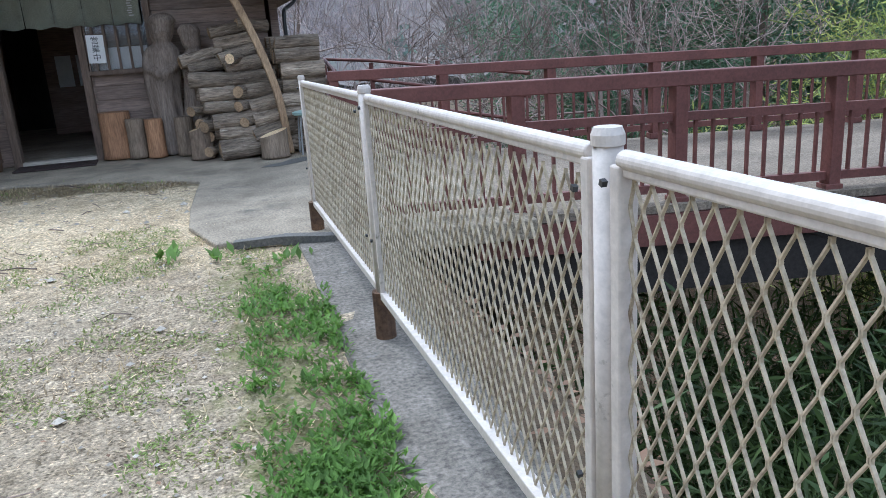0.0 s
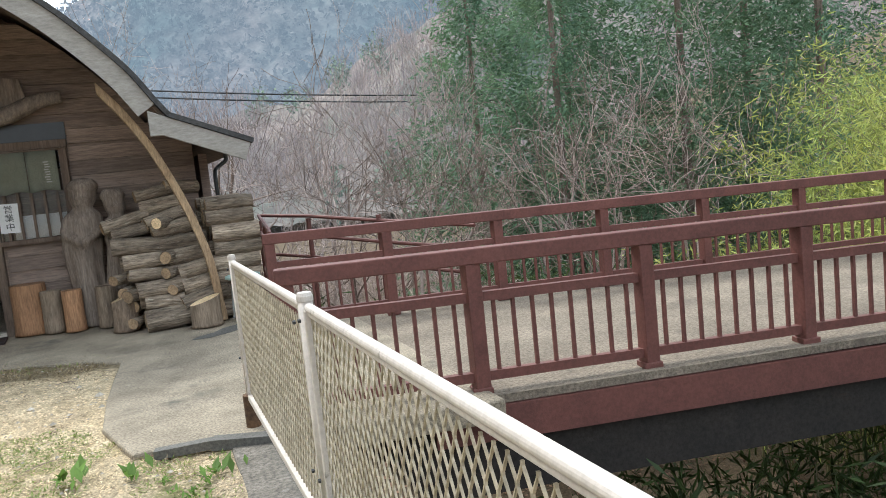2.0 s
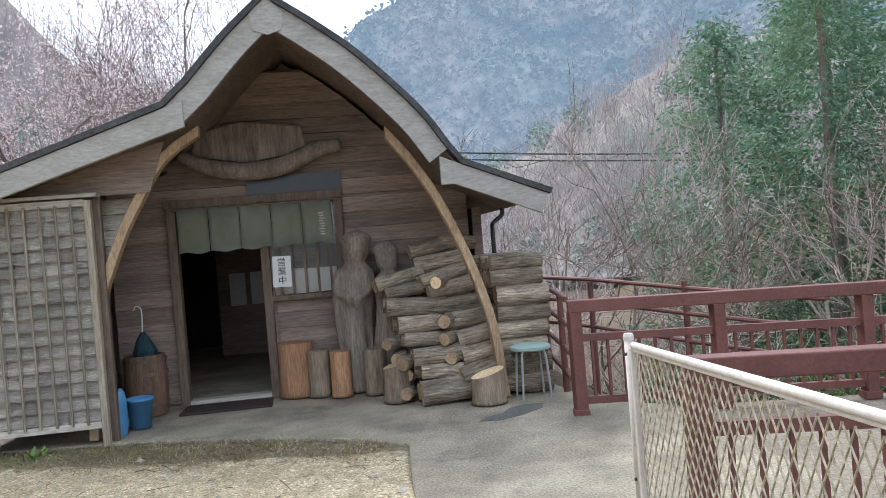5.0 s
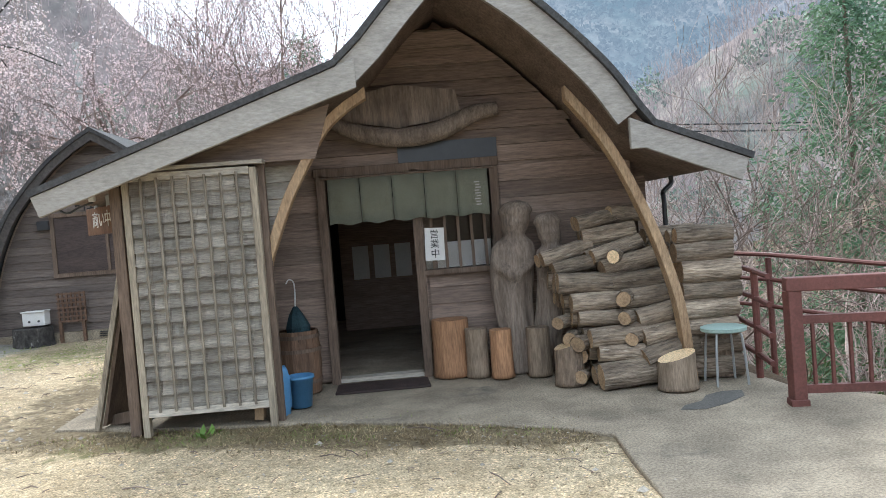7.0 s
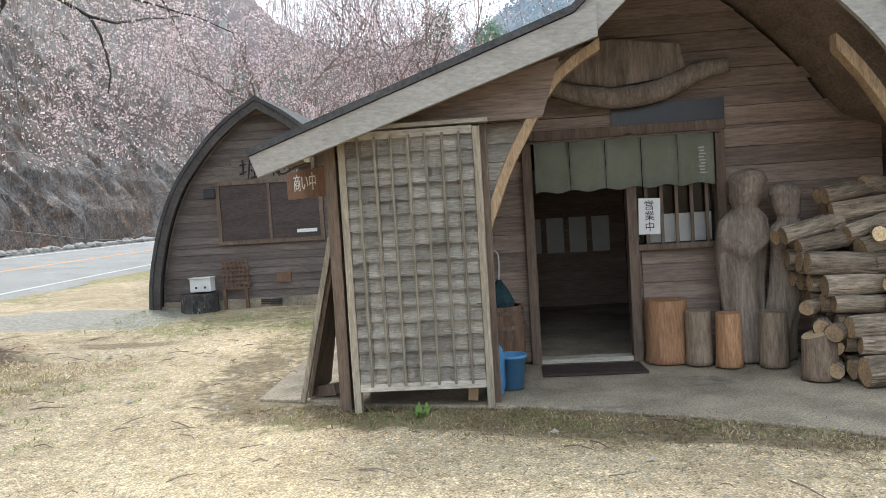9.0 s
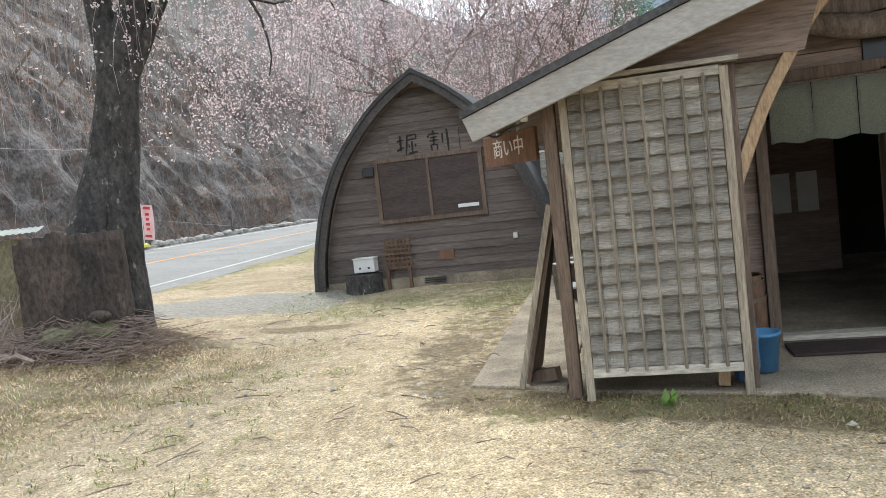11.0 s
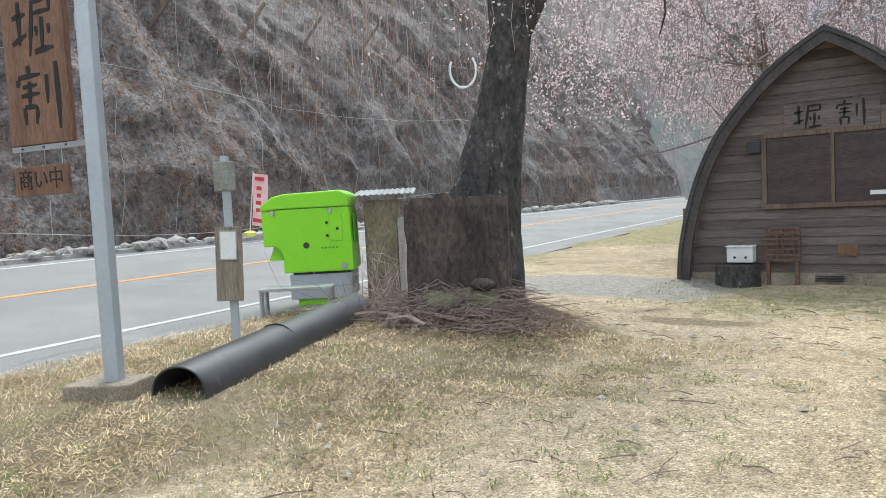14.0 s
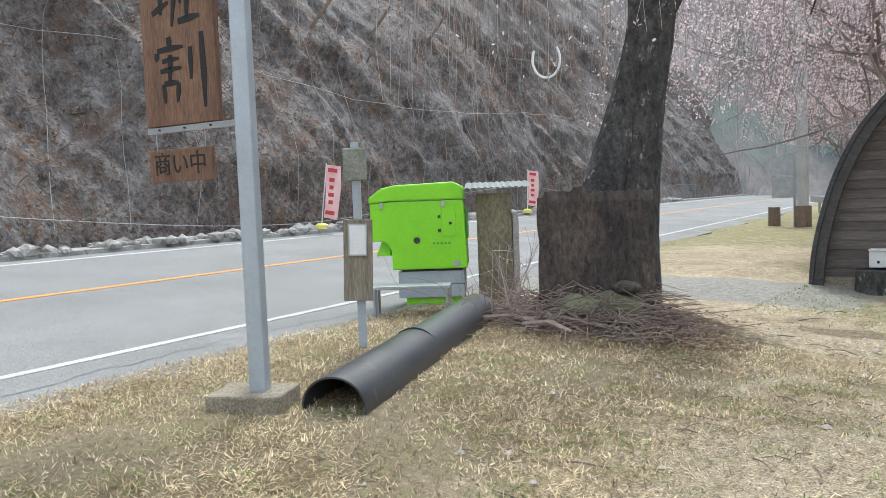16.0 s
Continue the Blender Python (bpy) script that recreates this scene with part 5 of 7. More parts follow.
    row(0.40, 9.74, 1.32, 0.08, 0.5, -6, -6, 2)
    row(0.30, 9.82, 1.46, 0.07, 0.4, -8, 12, 2)
    row(0.62, 9.90, 1.50, 0.07, 0.4, 4, 20, 1)
    # outer column beyond the arch rib, plumb
    z = 0.03
    for r in (0.10, 0.09, 0.085, 0.09, 0.08, 0.10, 0.085, 0.07):
        row(1.06 + random.uniform(-0.03, 0.03), 9.10, z + r, r, 0.5, random.uniform(-3, 3), random.uniform(-4, 4), 5)
        z += 1.86 * r
    # fill under the tipped logs, ends that look outwards
    one(0.55, 9.20, 0.115, 0.08, 0.4, 70)
    one(0.80, 9.25, 0.115, 0.08, 0.4, 80)
    for x, y, z in ((-0.02, 9.34, 0.11), (0.0, 9.42, 0.27), (-0.06, 9.46, 0.42), (-0.10, 9.50, 0.57), (0.02, 9.30, 0.40), (0.42, 9.24, 0.60), (0.43, 9.30, 0.76), (0.44, 9.22, 0.42)):
        one(x, y, z, random.choice((0.06, 0.07)), 0.4, 62 + random.uniform(-12, 12))
    one(0.36, 9.40, 1.13, 0.06, 0.4, 68, 0, True)


firewood()


def barrel():
    b = empty("wooden_barrel", (-2.62, 10.02, 0.03), "brown wooden barrel with metal hoops by the door", "barrel")
    cx, cy, n = -2.62, 10.0, 18
    prof = [(0, 0.19), (0.14, 0.205), (0.30, 0.212), (0.46, 0.205), (0.60, 0.195)]
    for k in range(n):
        bm = B()
        a0, a1 = 2 * math.pi * k / n + 0.008, 2 * math.pi * (k + 1) / n - 0.008
        o = [[bm.verts.new((cx + math.cos(a) * (r + d), cy + math.sin(a) * (r + d), 0.03 + z)) for z, r in prof] for a in (a0, a1) for d in (0, -0.02)]
        for i in range(4):
            bm.faces.new((o[0][i], o[2][i], o[2][i + 1], o[0][i + 1])), bm.faces.new((o[1][i + 1], o[3][i + 1], o[3][i], o[1][i]))
        bm.faces.new((o[0][4], o[2][4], o[3][4], o[1][4]))
        part("stave", bm, M_BARREL, b)
    for z, r in ((0.10, 0.206), (0.40, 0.212), (0.53, 0.204)):
        bm = B()
        rings = [[bm.verts.new((cx + math.cos(a) * (r + dr), cy + math.sin(a) * (r + dr), 0.03 + z + dz)) for a in np.arange(28) * 2 * math.pi / 28] for dz, dr in ((0, 0), (0, 0.006), (0.035, 0.006), (0.035, 0))]
        for i in range(4):
            p, q = rings[i], rings[(i + 1) % 4]
            for k in range(28):
                bm.faces.new((p[k], p[(k + 1) % 28], q[(k + 1) % 28], q[k]))
        part("hoop", bm, M_POST, b)
    part("head", tube(B(), [(cx, cy, 0.5), (cx, cy, 0.52)], 0.18, 18), M_BARREL, b)
    u = empty("folded_umbrella", (-2.62, 10.0, 0.5), "dark teal folded umbrella in the barrel", "umbrella")
    part("cloth", tube(B(), [(cx + 0.02, cy, 0.50), (cx + 0.01, cy, 0.66), (cx, cy, 0.78), (cx, cy, 0.86)], [0.10, 0.12, 0.07, 0.02], 9), M_NAVY, u)
    part("handle", tube(B(), smooth_curve([(cx, cy, 0.84), (cx + 0.01, cy, 1.02), (cx, cy, 1.10), (cx - 0.04, cy, 1.12), (cx - 0.07, cy, 1.08)], 4), 0.007, 6), M_PLAST_W, u, "pale hooked handle")


barrel()


def bucket(x, y):
    b = empty("bucket", (x, y, 0.03), "blue plastic bucket on the concrete", "bucket")
    bm = B()
    n = 24
    rings = [[bm.verts.new((x + math.cos(a) * r, y + math.sin(a) * r, 0.03 + z)) for a in np.arange(n) * 2 * math.pi / n] for z, r in ((0, 0.09), (0.25, 0.118), (0.25, 0.128), (0.275, 0.128), (0.275, 0.115), (0.02, 0.085))]
    for p, q in zip(rings, rings[1:]):
        for k in range(n):
            bm.faces.new((p[k], p[(k + 1) % n], q[(k + 1) % n], q[k]))
    bm.faces.new(rings[0][::-1]), bm.faces.new(rings[-1])
    part("shell", bm, M_BLUE, b, smooth=True)
    hose = empty("plastic_sheet", (-2.68, 9.17, 0.03), "crumpled blue plastic sheet behind the screen", "sheet")
    bm = B()
    n = 16
    rings = [[bm.verts.new((-2.685 + 0.008 * i + math.cos(a) * r * 0.75 * (1 + 0.22 * math.sin(5 * a + i)), 9.17 + math.sin(a) * r * 0.8, 0.02 + z)) for a in np.arange(n) * 2 * math.pi / n] for i, (z, r) in enumerate(((0, 0.09), (0.1, 0.10), (0.2, 0.085), (0.3, 0.09), (0.38, 0.06), (0.42, 0.02)))]
    for p, q in zip(rings, rings[1:]):
        for k in range(n):
            bm.faces.new((p[k], p[(k + 1) % n], q[(k + 1) % n], q[k]))
    bm.faces.new(rings[-1])
    part("crumpled_sheet", bm, M_BLUE, hose, smooth=True)


bucket(-2.54, 9.38)


def stool(x, y):
    s = empty("round_stool", (x, y, 0.03), "round stool with pale green seat and steel legs", "stool")
    part("seat", tube(B(), [(x, y, 0.465), (x, y, 0.475), (x, y, 0.50), (x, y, 0.508)], [0.165, 0.185, 0.185, 0.16], 24), M_TEAL, s)
    for k in range(4):
        a = math.pi / 4 + k * math.pi / 2
        part("leg", tube(B(), smooth_curve([(x + 0.09 * math.cos(a), y + 0.09 * math.sin(a), 0.462), (x + 0.15 * math.cos(a), y + 0.15 * math.sin(a), 0.43), (x + 0.185 * math.cos(a), y + 0.185 * math.sin(a), 0.03)], 3), 0.011, 8), M_STEEL, s)


stool(1.06, 8.82)


def pipe_rail():
    f = empty("pipe_railing", (1.41, 8.95, 0), "red-brown steel pipe railing at the yard edge", "railing")
    posts = [(1.41, 8.95), (1.52, 9.9), (1.62, 11.0), (2.7, 9.05), (2.1, 10.1)]
    for x, y in posts:
        part("post", tube(B(), [(x, y, -0.4), (x, y, 0.94)], 0.03, 10), M_RED, f)
    for z in (0.93, 0.70, 0.45, 0.22):
        part("pipe", tube(B(), [(1.36, 8.6, z - 0.02), (1.41, 8.95, z), (1.62, 11.0, z + 0.08)], 0.024, 8), M_RED, f)
    for z in (0.97, 0.72, 0.45):
        part("pipe", tube(B(), [(1.62, 11.0, z + 0.04), (2.1, 10.1, z), (2.72, 9.0, z - 0.10), (3.4, 7.9, z - 0.2)], 0.022, 8), M_RED, f)


pipe_rail()


# ---- small hut front and the linked building ----
def ridged(bm, line, run, thick):
    """A corrugated sheet: a zigzag line drawn along run."""
    a, b = [bm.verts.new(p) for p in line], [bm.verts.new(p + run) for p in line]
    for k in range(len(line) - 1):
        bm.faces.new((a[k], a[k + 1], b[k + 1], b[k]))
    bmesh.ops.solidify(bm, geom=bm.faces[:], thickness=thick)


M_ROOF_G = mat("grey_green_roofing", (0.20, 0.215, 0.20), (0.14, 0.15, 0.14), 3, 0.85, 0, 0.3, 30)
M_DRUM = mat("dull_brown_drum", (0.15, 0.125, 0.105), (0.095, 0.08, 0.068), 5, 0.6, 0, 0.2, 30, spots=(0.22, 0.19, 0.16), spot_scale=4, spot_amount=0.34)


def small_front():
    def clip(z):
        r = offset_line(SMALL_R, 0.10)
        for (xa, za), (xb, zb) in zip(r, r[1:]):
            if zb <= z <= za:
                x = xa + (xb - xa) * (za - z) / max(za - zb, 1e-6)
                return 2 * HX - x, x
        return HX - 2, HX + 2

    y = 16.44
    boards(SMALL, -9, -7.68, 1.16, 2.24, y, M_WOOD_S, 0.135, clip)
    boards(SMALL, -5.80, -4, 1.16, 2.24, y, M_WOOD_S, 0.135, clip)
    boards(SMALL, -9, -4, 0.16, 1.16, y, M_WOOD_S, 0.135, clip)
    boards(SMALL, -9, -4, 2.24, 3.4, y, M_WOOD_S, 0.145, clip)
    w = part("shutter_window", box(B(), (-6.74, 16.43, 1.70), (1.86, 0.05, 1.06)), M_POST, SMALL, "dark shuttered window in a brown frame")
    for x, z, sx, sz in ((-6.74, 2.22, 1.94, 0.07), (-6.74, 1.16, 1.94, 0.07), (-7.67, 1.69, 0.07, 1.0), (-5.81, 1.69, 0.07, 1.0), (-6.74, 1.69, 0.05, 1.0)):
        part("window_frame", box(B(), (x, 16.395, z), (sx, 0.07, sz)), M_POST, w)
    for x in (-7.2, -6.28):
        part("shutter", box(B(), (x, 16.40, 1.69), (0.86, 0.03, 0.98)), M_SHUTTER, w)
    part("label_strip", box(B(), (-6.09, 16.375, 1.31), (0.36, 0.012, 0.06)), M_PAPER, w, "pale label strip")
    sign = part("name_board", box(B(), (-6.76, 16.405, 2.44), (1.25, 0.03, 0.40)), M_WOOD_S, SMALL, "dark board with brushed black characters")
    for row in GLYPH_A:
        part("brush_stroke", strokes(B(), pose(-7.06, 16.385, 2.44, 90), 0.42, (row,)), M_INK, sign)
    for row in GLYPH_B:
        part("brush_stroke", strokes(B(), pose(-6.50, 16.385, 2.44, 90), 0.42, (row,)), M_INK, sign)
    lamp = part("lamp_box", box(B(), (-7.80, 16.36, 2.06), (0.20, 0.12, 0.16)), M_BLACK, SMALL, "small dark lamp box", bevel=0.01)
    part("hatch", box(B(), (-6.57, 16.40, 0.50), (0.26, 0.03, 0.17)), M_SIGN, SMALL, "tan wooden hatch")
    part("switch_box", box(B(), (-5.35, 16.39, 0.72), (0.075, 0.06, 0.10)), M_PAPER, SMALL, "white switch box", bevel=0.008)
    for k in range(3):
        part("vent_slot", box(B(), (-6.80, 16.30, 0.055 + 0.035 * k), (0.38, 0.02, 0.016)), M_BLACK, SMALL, "dark floor vent slot")
    part("pipe", tube(B(), [(-4.92, 16.34, 0.0), (-4.92, 16.34, 0.42)], 0.035, 10), M_POST, SMALL)
    bx = empty("white_box", (-7.92, 16.18, 0.31), "white metal box with two dark dials on the stump", "box")
    part("case", box(B(), (-7.98, 16.15, 0.46), (0.38, 0.22, 0.24)), M_PLAST_W, bx, bevel=0.015)
    part("lid", box(B(), (-7.98, 16.14, 0.585), (0.40, 0.25, 0.02)), M_PLAST_W, bx, bevel=0.006)
    for dx in (-0.07, 0.09):
        part("dial", tube(B(), [(-7.98 + dx, 16.04, 0.42), (-7.98 + dx, 16.025, 0.42)], 0.02, 10), M_BLACK, bx, "black dial")
    gr = empty("lattice_crate", (-7.42, 16.3, 0), "brown slatted crate panel on legs by the wall", "crate")
    for k in range(7):
        part("slat", box(B(), (-7.42, 16.27, 0.36 + 0.08 * k), (0.50, 0.02, 0.03)), M_CRATE, gr)
        part("upright_slat", box(B(), (-7.645 + 0.075 * k, 16.285, 0.60), (0.03, 0.02, 0.53)), M_CRATE, gr)
    for x in (-7.62, -7.22):
        part("leg", box(B(), (x, 16.25, 0.17), (0.05, 0.05, 0.36)), M_CRATE, gr)
    # linked building behind
    lk = empty("linked_building", (-4.2, 19, 0), "grey boarded annex with a red-brown door", "building")
    part("wall", box(B(), (-3.6, 17.16, 1.0), (2.6, 0.12, 2.2)), M_WOOD_G, lk)
    boards(lk, -4.9, -4.56, 0.1, 2.1, 17.10, M_WOOD_G, 0.14)
    door = part("door", box(B(), (-4.27, 17.06, 1.05), (0.50, 0.05, 1.55)), M_BROWN_DOOR, lk, "red-brown painted door", bevel=0.006)
    part("door_handle", tube(B(), [(-4.44, 17.02, 1.1), (-4.40, 17.0, 1.1)], 0.02, 8), M_STEEL, door)
    part("awning", beam(B(), (-4.5, 17.0, 1.95), (-4.0, 17.0, 1.88), 0.2, 0.03), M_TIN, lk)
    roof = B()
    ridged(roof, [Vector((-6.0 + 1.9 * k / 40, 17.6, 2.62 + 0.02 * (k % 2))) for k in range(41)], Vector((0, 3.4, 0.73)), 0.015)
    part("roof", roof, M_ROOF_G, lk, "grey-green ribbed roof")
    part("roof_edge", box(B(), (-4.7, 17.4, 2.5), (2.4, 0.5, 0.06)), M_ROOF, lk)
    for cx, cy, lab in ((-4.28, 13.5, "dull brown round drum on the walkway"), (-4.12, 14.1, "second dull drum behind the first on the walkway")):
        can = empty("metal_can", (cx, cy, 0.02), lab, "can")
        part("drum", tube(B(), [(cx, cy, 0.02), (cx, cy, 0.03), (cx, cy, 0.22), (cx, cy, 0.23), (cx, cy, 0.45)], [0.155, 0.16, 0.165, 0.17, 0.17], 28), M_DRUM, can)
        part("rim", tube(B(), [(cx, cy, 0.445), (cx, cy, 0.455), (cx, cy, 0.475)], [0.176, 0.18, 0.176], 28), M_DRUM, can)
        part("lid", tube(B(), [(cx, cy, 0.47), (cx, cy, 0.482)], 0.165, 28), M_STEEL, can, "pale steel lid")
    ch = empty("folding_chair", (-4.0, 11.6, 0.02), "grey steel chair on the walkway", "chair")
    part("seat", box(B(), (-3.98, 11.7, 0.42), (0.34, 0.36, 0.03)), M_GREY, ch, bevel=0.01)
    part("backrest", box(B(), (-3.85, 11.72, 0.68), (0.03, 0.34, 0.2)), M_GREY, ch, bevel=0.01)
    for dx, dy in ((-0.15, -0.16), (0.13, -0.16), (-0.15, 0.16), (0.13, 0.16)):
        part("leg", tube(B(), [(-3.98 + dx, 11.7 + dy, 0.02), (-3.98 + dx * 0.9, 11.7 + dy * 0.9, 0.42)], 0.012, 8), M_BLACK, ch)


small_front()


# ---- roadside things ----
def sign_pole():
    px, py = -10.315, 7.31
    p = empty("sign_pole", (px, py, 0.17), "square grey steel pole in a concrete block", "pole")
    part("pole", box(B(), (px, py, 2.6), (0.115, 0.115, 4.7), 32), M_GREY, p, bevel=0.01)
    part("footing", box(B(), (px - 0.05, py - 0.02, 0.20), (0.52, 0.40, 0.15), 28), M_CONC, p, "rough concrete block", bevel=0.015)
    d = Vector((-0.985, -0.175, 0)).normalized()
    yaw = math.degrees(math.atan2(-d.y, -d.x))
    a = Vector((px, py, 0))
    for z in (2.085, 3.38):
        part("bracket", beam(B(), a + d * 0.05 + Vector((0, 0, z)), a + d * 0.93 + Vector((0, 0, z)), 0.03, 0.04), M_STEEL, p, "pale steel bracket")
        for k in (0.3, 0.55, 0.8):
            q = a + d * k + Vector((0.175 * 0.017, -0.985 * 0.017, z))
            part("bolt", tube(B(), [q, q + Vector((0.002, -0.01, 0))], 0.008, 8), M_BLACK, p)
    part("strap", box(B(), (px - 0.06, py - 0.01, 2.98), (0.10, 0.03, 0.12), yaw), M_STEEL, p, "pale clamp on the pole")
    big = empty("shop_signboard", a + d * 0.57 + Vector((0, 0, 2.11)), "tall brown wooden board with brushed characters", "sign")
    c = a + d * 0.57
    m = pose(c.x, c.y, 2.735, 90, 0, yaw)
    plank_board("board", m, 0.70, 1.25, 0.05, M_SIGN, big)
    for row in GLYPH_A:
        part("brush_stroke", strokes(B(), m @ pose(0.0, 0.26, 0.026), 0.52, (row,)), M_INK, big)
    for row in GLYPH_B:
        part("brush_stroke", strokes(B(), m @ pose(0.02, -0.27, 0.026), 0.55, (row,)), M_INK, big)
    small = empty("small_signboard", a + d * 0.63 + Vector((0, 0, 1.7)), "small brown hanging board with black characters", "sign")
    c = a + d * 0.62
    m = pose(c.x, c.y, 1.83, 90, 0, yaw)
    plank_board("board", m, 0.62, 0.23, 0.03, M_SIGN, small)
    text_mesh("商い中", 0.175, m @ pose(0, 0, 0.017), M_INK, "characters", small)
    for k in (-0.24, 0.24):
        q = c + d * k
        part("chain", tube(B(), [(q.x, q.y, 1.93), (q.x, q.y, 2.07)], 0.004, 5), M_STEEL, small)


sign_pole()


M_PLATE = mat("grey_green_stained_plate", (0.27, 0.275, 0.235), (0.19, 0.19, 0.155), 5, 0.7, 0, 0.2, 40, spots=(0.14, 0.13, 0.10), spot_scale=5, spot_amount=0.36)


def notice_post():
    x, y = -11.22, 9.2
    p = empty("notice_post", (x, y, 0.17), "grey steel post with weathered notice boards", "post")
    part("post", box(B(), (x, y, 1.1), (0.075, 0.075, 1.95), 40), M_GREY, p)
    part("board", box(B(), (x + 0.03, y - 0.05, 0.98), (0.27, 0.03, 0.76), 40, 0, 2), M_WOOD_GV, p, "weathered grey board", bevel=0.005)
    part("card", box(B(), (x + 0.055, y - 0.07, 1.17), (0.15, 0.012, 0.27), 40, 0, 2), M_PLAST_W, p, "white card in a frame")
    part("card_frame", box(B(), (x + 0.05, y - 0.066, 1.17), (0.175, 0.010, 0.30), 40, 0, 2), M_STEEL, p)
    part("upper_plate", box(B(), (x + 0.032, y - 0.040, 1.87), (0.22, 0.02, 0.30), 40), M_PLATE, p, "blank greenish metal plate", bevel=0.01)


notice_post()


def green_machine():
    fl = Vector((-12.80, 11.34, -0.08))
    u, n = Vector((0.815, 0.58, 0)).normalized(), Vector((-0.58, 0.815, 0)).normalized()
    up = Vector((0, 0, 1))
    g = empty("covered_machine", fl + u * 0.45 + n * 0.4 + up * 0.15, "lime green plastic machine hood on a grey steel box", "machine")
    P = lambda a, b, z: fl + (u * a + n * b + up * z) * 1.1

    def prism(outline, b0, b1):
        bm = B()
        f = [bm.verts.new(P(a, b0, z)) for a, z in outline]
        r = [bm.verts.new(P(a, b1, z)) for a, z in outline]
        bm.faces.new(f), bm.faces.new(r[::-1])
        for i in range(len(f)):
            j = (i + 1) % len(f)
            bm.faces.new((f[j], f[i], r[i], r[j]))
        bmesh.ops.recalc_face_normals(bm, faces=bm.faces)
        return bm

    hood = part("hood", prism([(0.0, 0.64), (0.0, 0.86), (-0.04, 0.94), (-0.10, 0.98), (-0.24, 0.98), (-0.24, 1.42), (0.0, 1.44), (0.84, 1.44), (0.86, 1.36), (0.88, 0.64)], 0, 0.80), M_GREEN, g, "lime green hood", bevel=0.015)
    part("lid", prism([(-0.25, 1.425), (-0.25, 1.49), (-0.10, 1.60), (0.05, 1.63), (0.74, 1.65), (0.84, 1.60), (0.86, 1.445), (0.0, 1.445)], -0.02, 0.82), M_GREEN, hood, "raised green lid", bevel=0.02)
    part("spout", prism([(-0.20, 0.80), (-0.03, 0.80), (-0.03, 0.97), (-0.13, 0.97)], 0.1, 0.6), M_GREEN, hood)
    part("panel", prism([(0.86, 1.0)] and [(0.60, 1.02), (0.76, 1.02), (0.76, 1.36), (0.60, 1.36)], -0.012, 0.0), M_GREEN, hood, bevel=0.004)
    bm = B()
    c = P(0.885, 0.32, 1.16)
    box(bm, c, (0.02, 0.34, 0.40), math.degrees(math.atan2(u.y, u.x)))
    part("side_panel", bm, M_GREEN_D, hood, "darker green inspection panel")
    part("round_port", tube(B(), [P(0.30, -0.012, 0.98), P(0.30, 0.01, 0.98)], 0.042, 16), M_BLACK, hood, "black round port")
    for k in range(5):
        part("letter_bar", box(B(), P(0.50 + 0.045 * k, -0.004, 0.94), (0.028, 0.008, 0.026), math.degrees(math.atan2(u.y, u.x))), M_GREEN_D, hood)
    for a in (-0.1, 0.62):
        part("latch", box(B(), P(a, -0.018, 1.40), (0.045, 0.02, 0.075), math.degrees(math.atan2(u.y, u.x))), M_STEEL, hood, "steel latch")
    for a, z in ((0.57, 1.25), (0.57, 1.09), (0.70, 1.17)):
        part("port", box(B(), P(a, -0.014, z), (0.035, 0.012, 0.035), math.degrees(math.atan2(u.y, u.x))), M_BLACK, hood)
    part("label", box(B(), P(0.76, -0.004, 0.70), (0.09, 0.006, 0.07), math.degrees(math.atan2(u.y, u.x))), M_STEEL, hood)
    for z0, z1, b in ((0.30, 0.45, 0.05), (0.455, 0.61, 0.05)):
        part("base_panel", prism([(0.06, z0), (0.84, z0), (0.84, z1), (0.06, z1)], b, 0.78), M_GREY, g, "grey steel base panel", bevel=0.006)
    part("neck", prism([(0.1, 0.61), (0.82, 0.61), (0.82, 0.645), (0.1, 0.645)], 0.08, 0.75), M_BLACK, g)
    part("foot", prism([(0.14, 0.12), (0.8, 0.12), (0.8, 0.30), (0.14, 0.30)], 0.1, 0.7), M_GREEN, g, "green base pan")
    # steel bench in front
    be = empty("steel_bench", fl + u * 0.2 - n * 0.7 + up * 0.15, "low grey steel bench before the machine", "bench")
    Q = lambda a, b, z: Vector((-12.36, 10.50, 0)) + u * a + n * b + up * z
    part("top", beam(B(), Q(0, 0.13, 0.50), Q(0.92, 0.13, 0.50), 0.30, 0.04), M_STEEL, be, bevel=0.005)
    for a in (0.03, 0.89):
        for b in (0.0, 0.26):
            part("leg", beam(B(), Q(a, b, 0.13), Q(a, b, 0.48), 0.04, 0.04), M_STEEL, be)
    # plywood cupboard beside it
    s = empty("plywood_shed", fl + u * 1.2 + n * 0.6 + up * 0.15, "stained plywood cupboard with a corrugated roof", "shed")
    part("body", prism([(1.00, 0.16), (1.42, 0.16), (1.42, 1.50), (1.00, 1.50)], 0.35, 1.1), M_SHED, s, bevel=0.006)
    part("side_board", prism([(1.43, 0.16), (1.50, 0.16), (1.50, 1.25), (1.43, 1.25)], 0.30, 1.1), M_FASCIA, s, "pale grey side board")
    bm = B()
    ridged(bm, [P(0.86 + 0.80 * k / 22, 0.22, 1.56 + 0.014 * (k % 2)) for k in range(23)], n * 1.03 + up * 0.09, 0.006)
    part("roof", bm, M_TIN, s, "pale corrugated sheet roof")


green_machine()


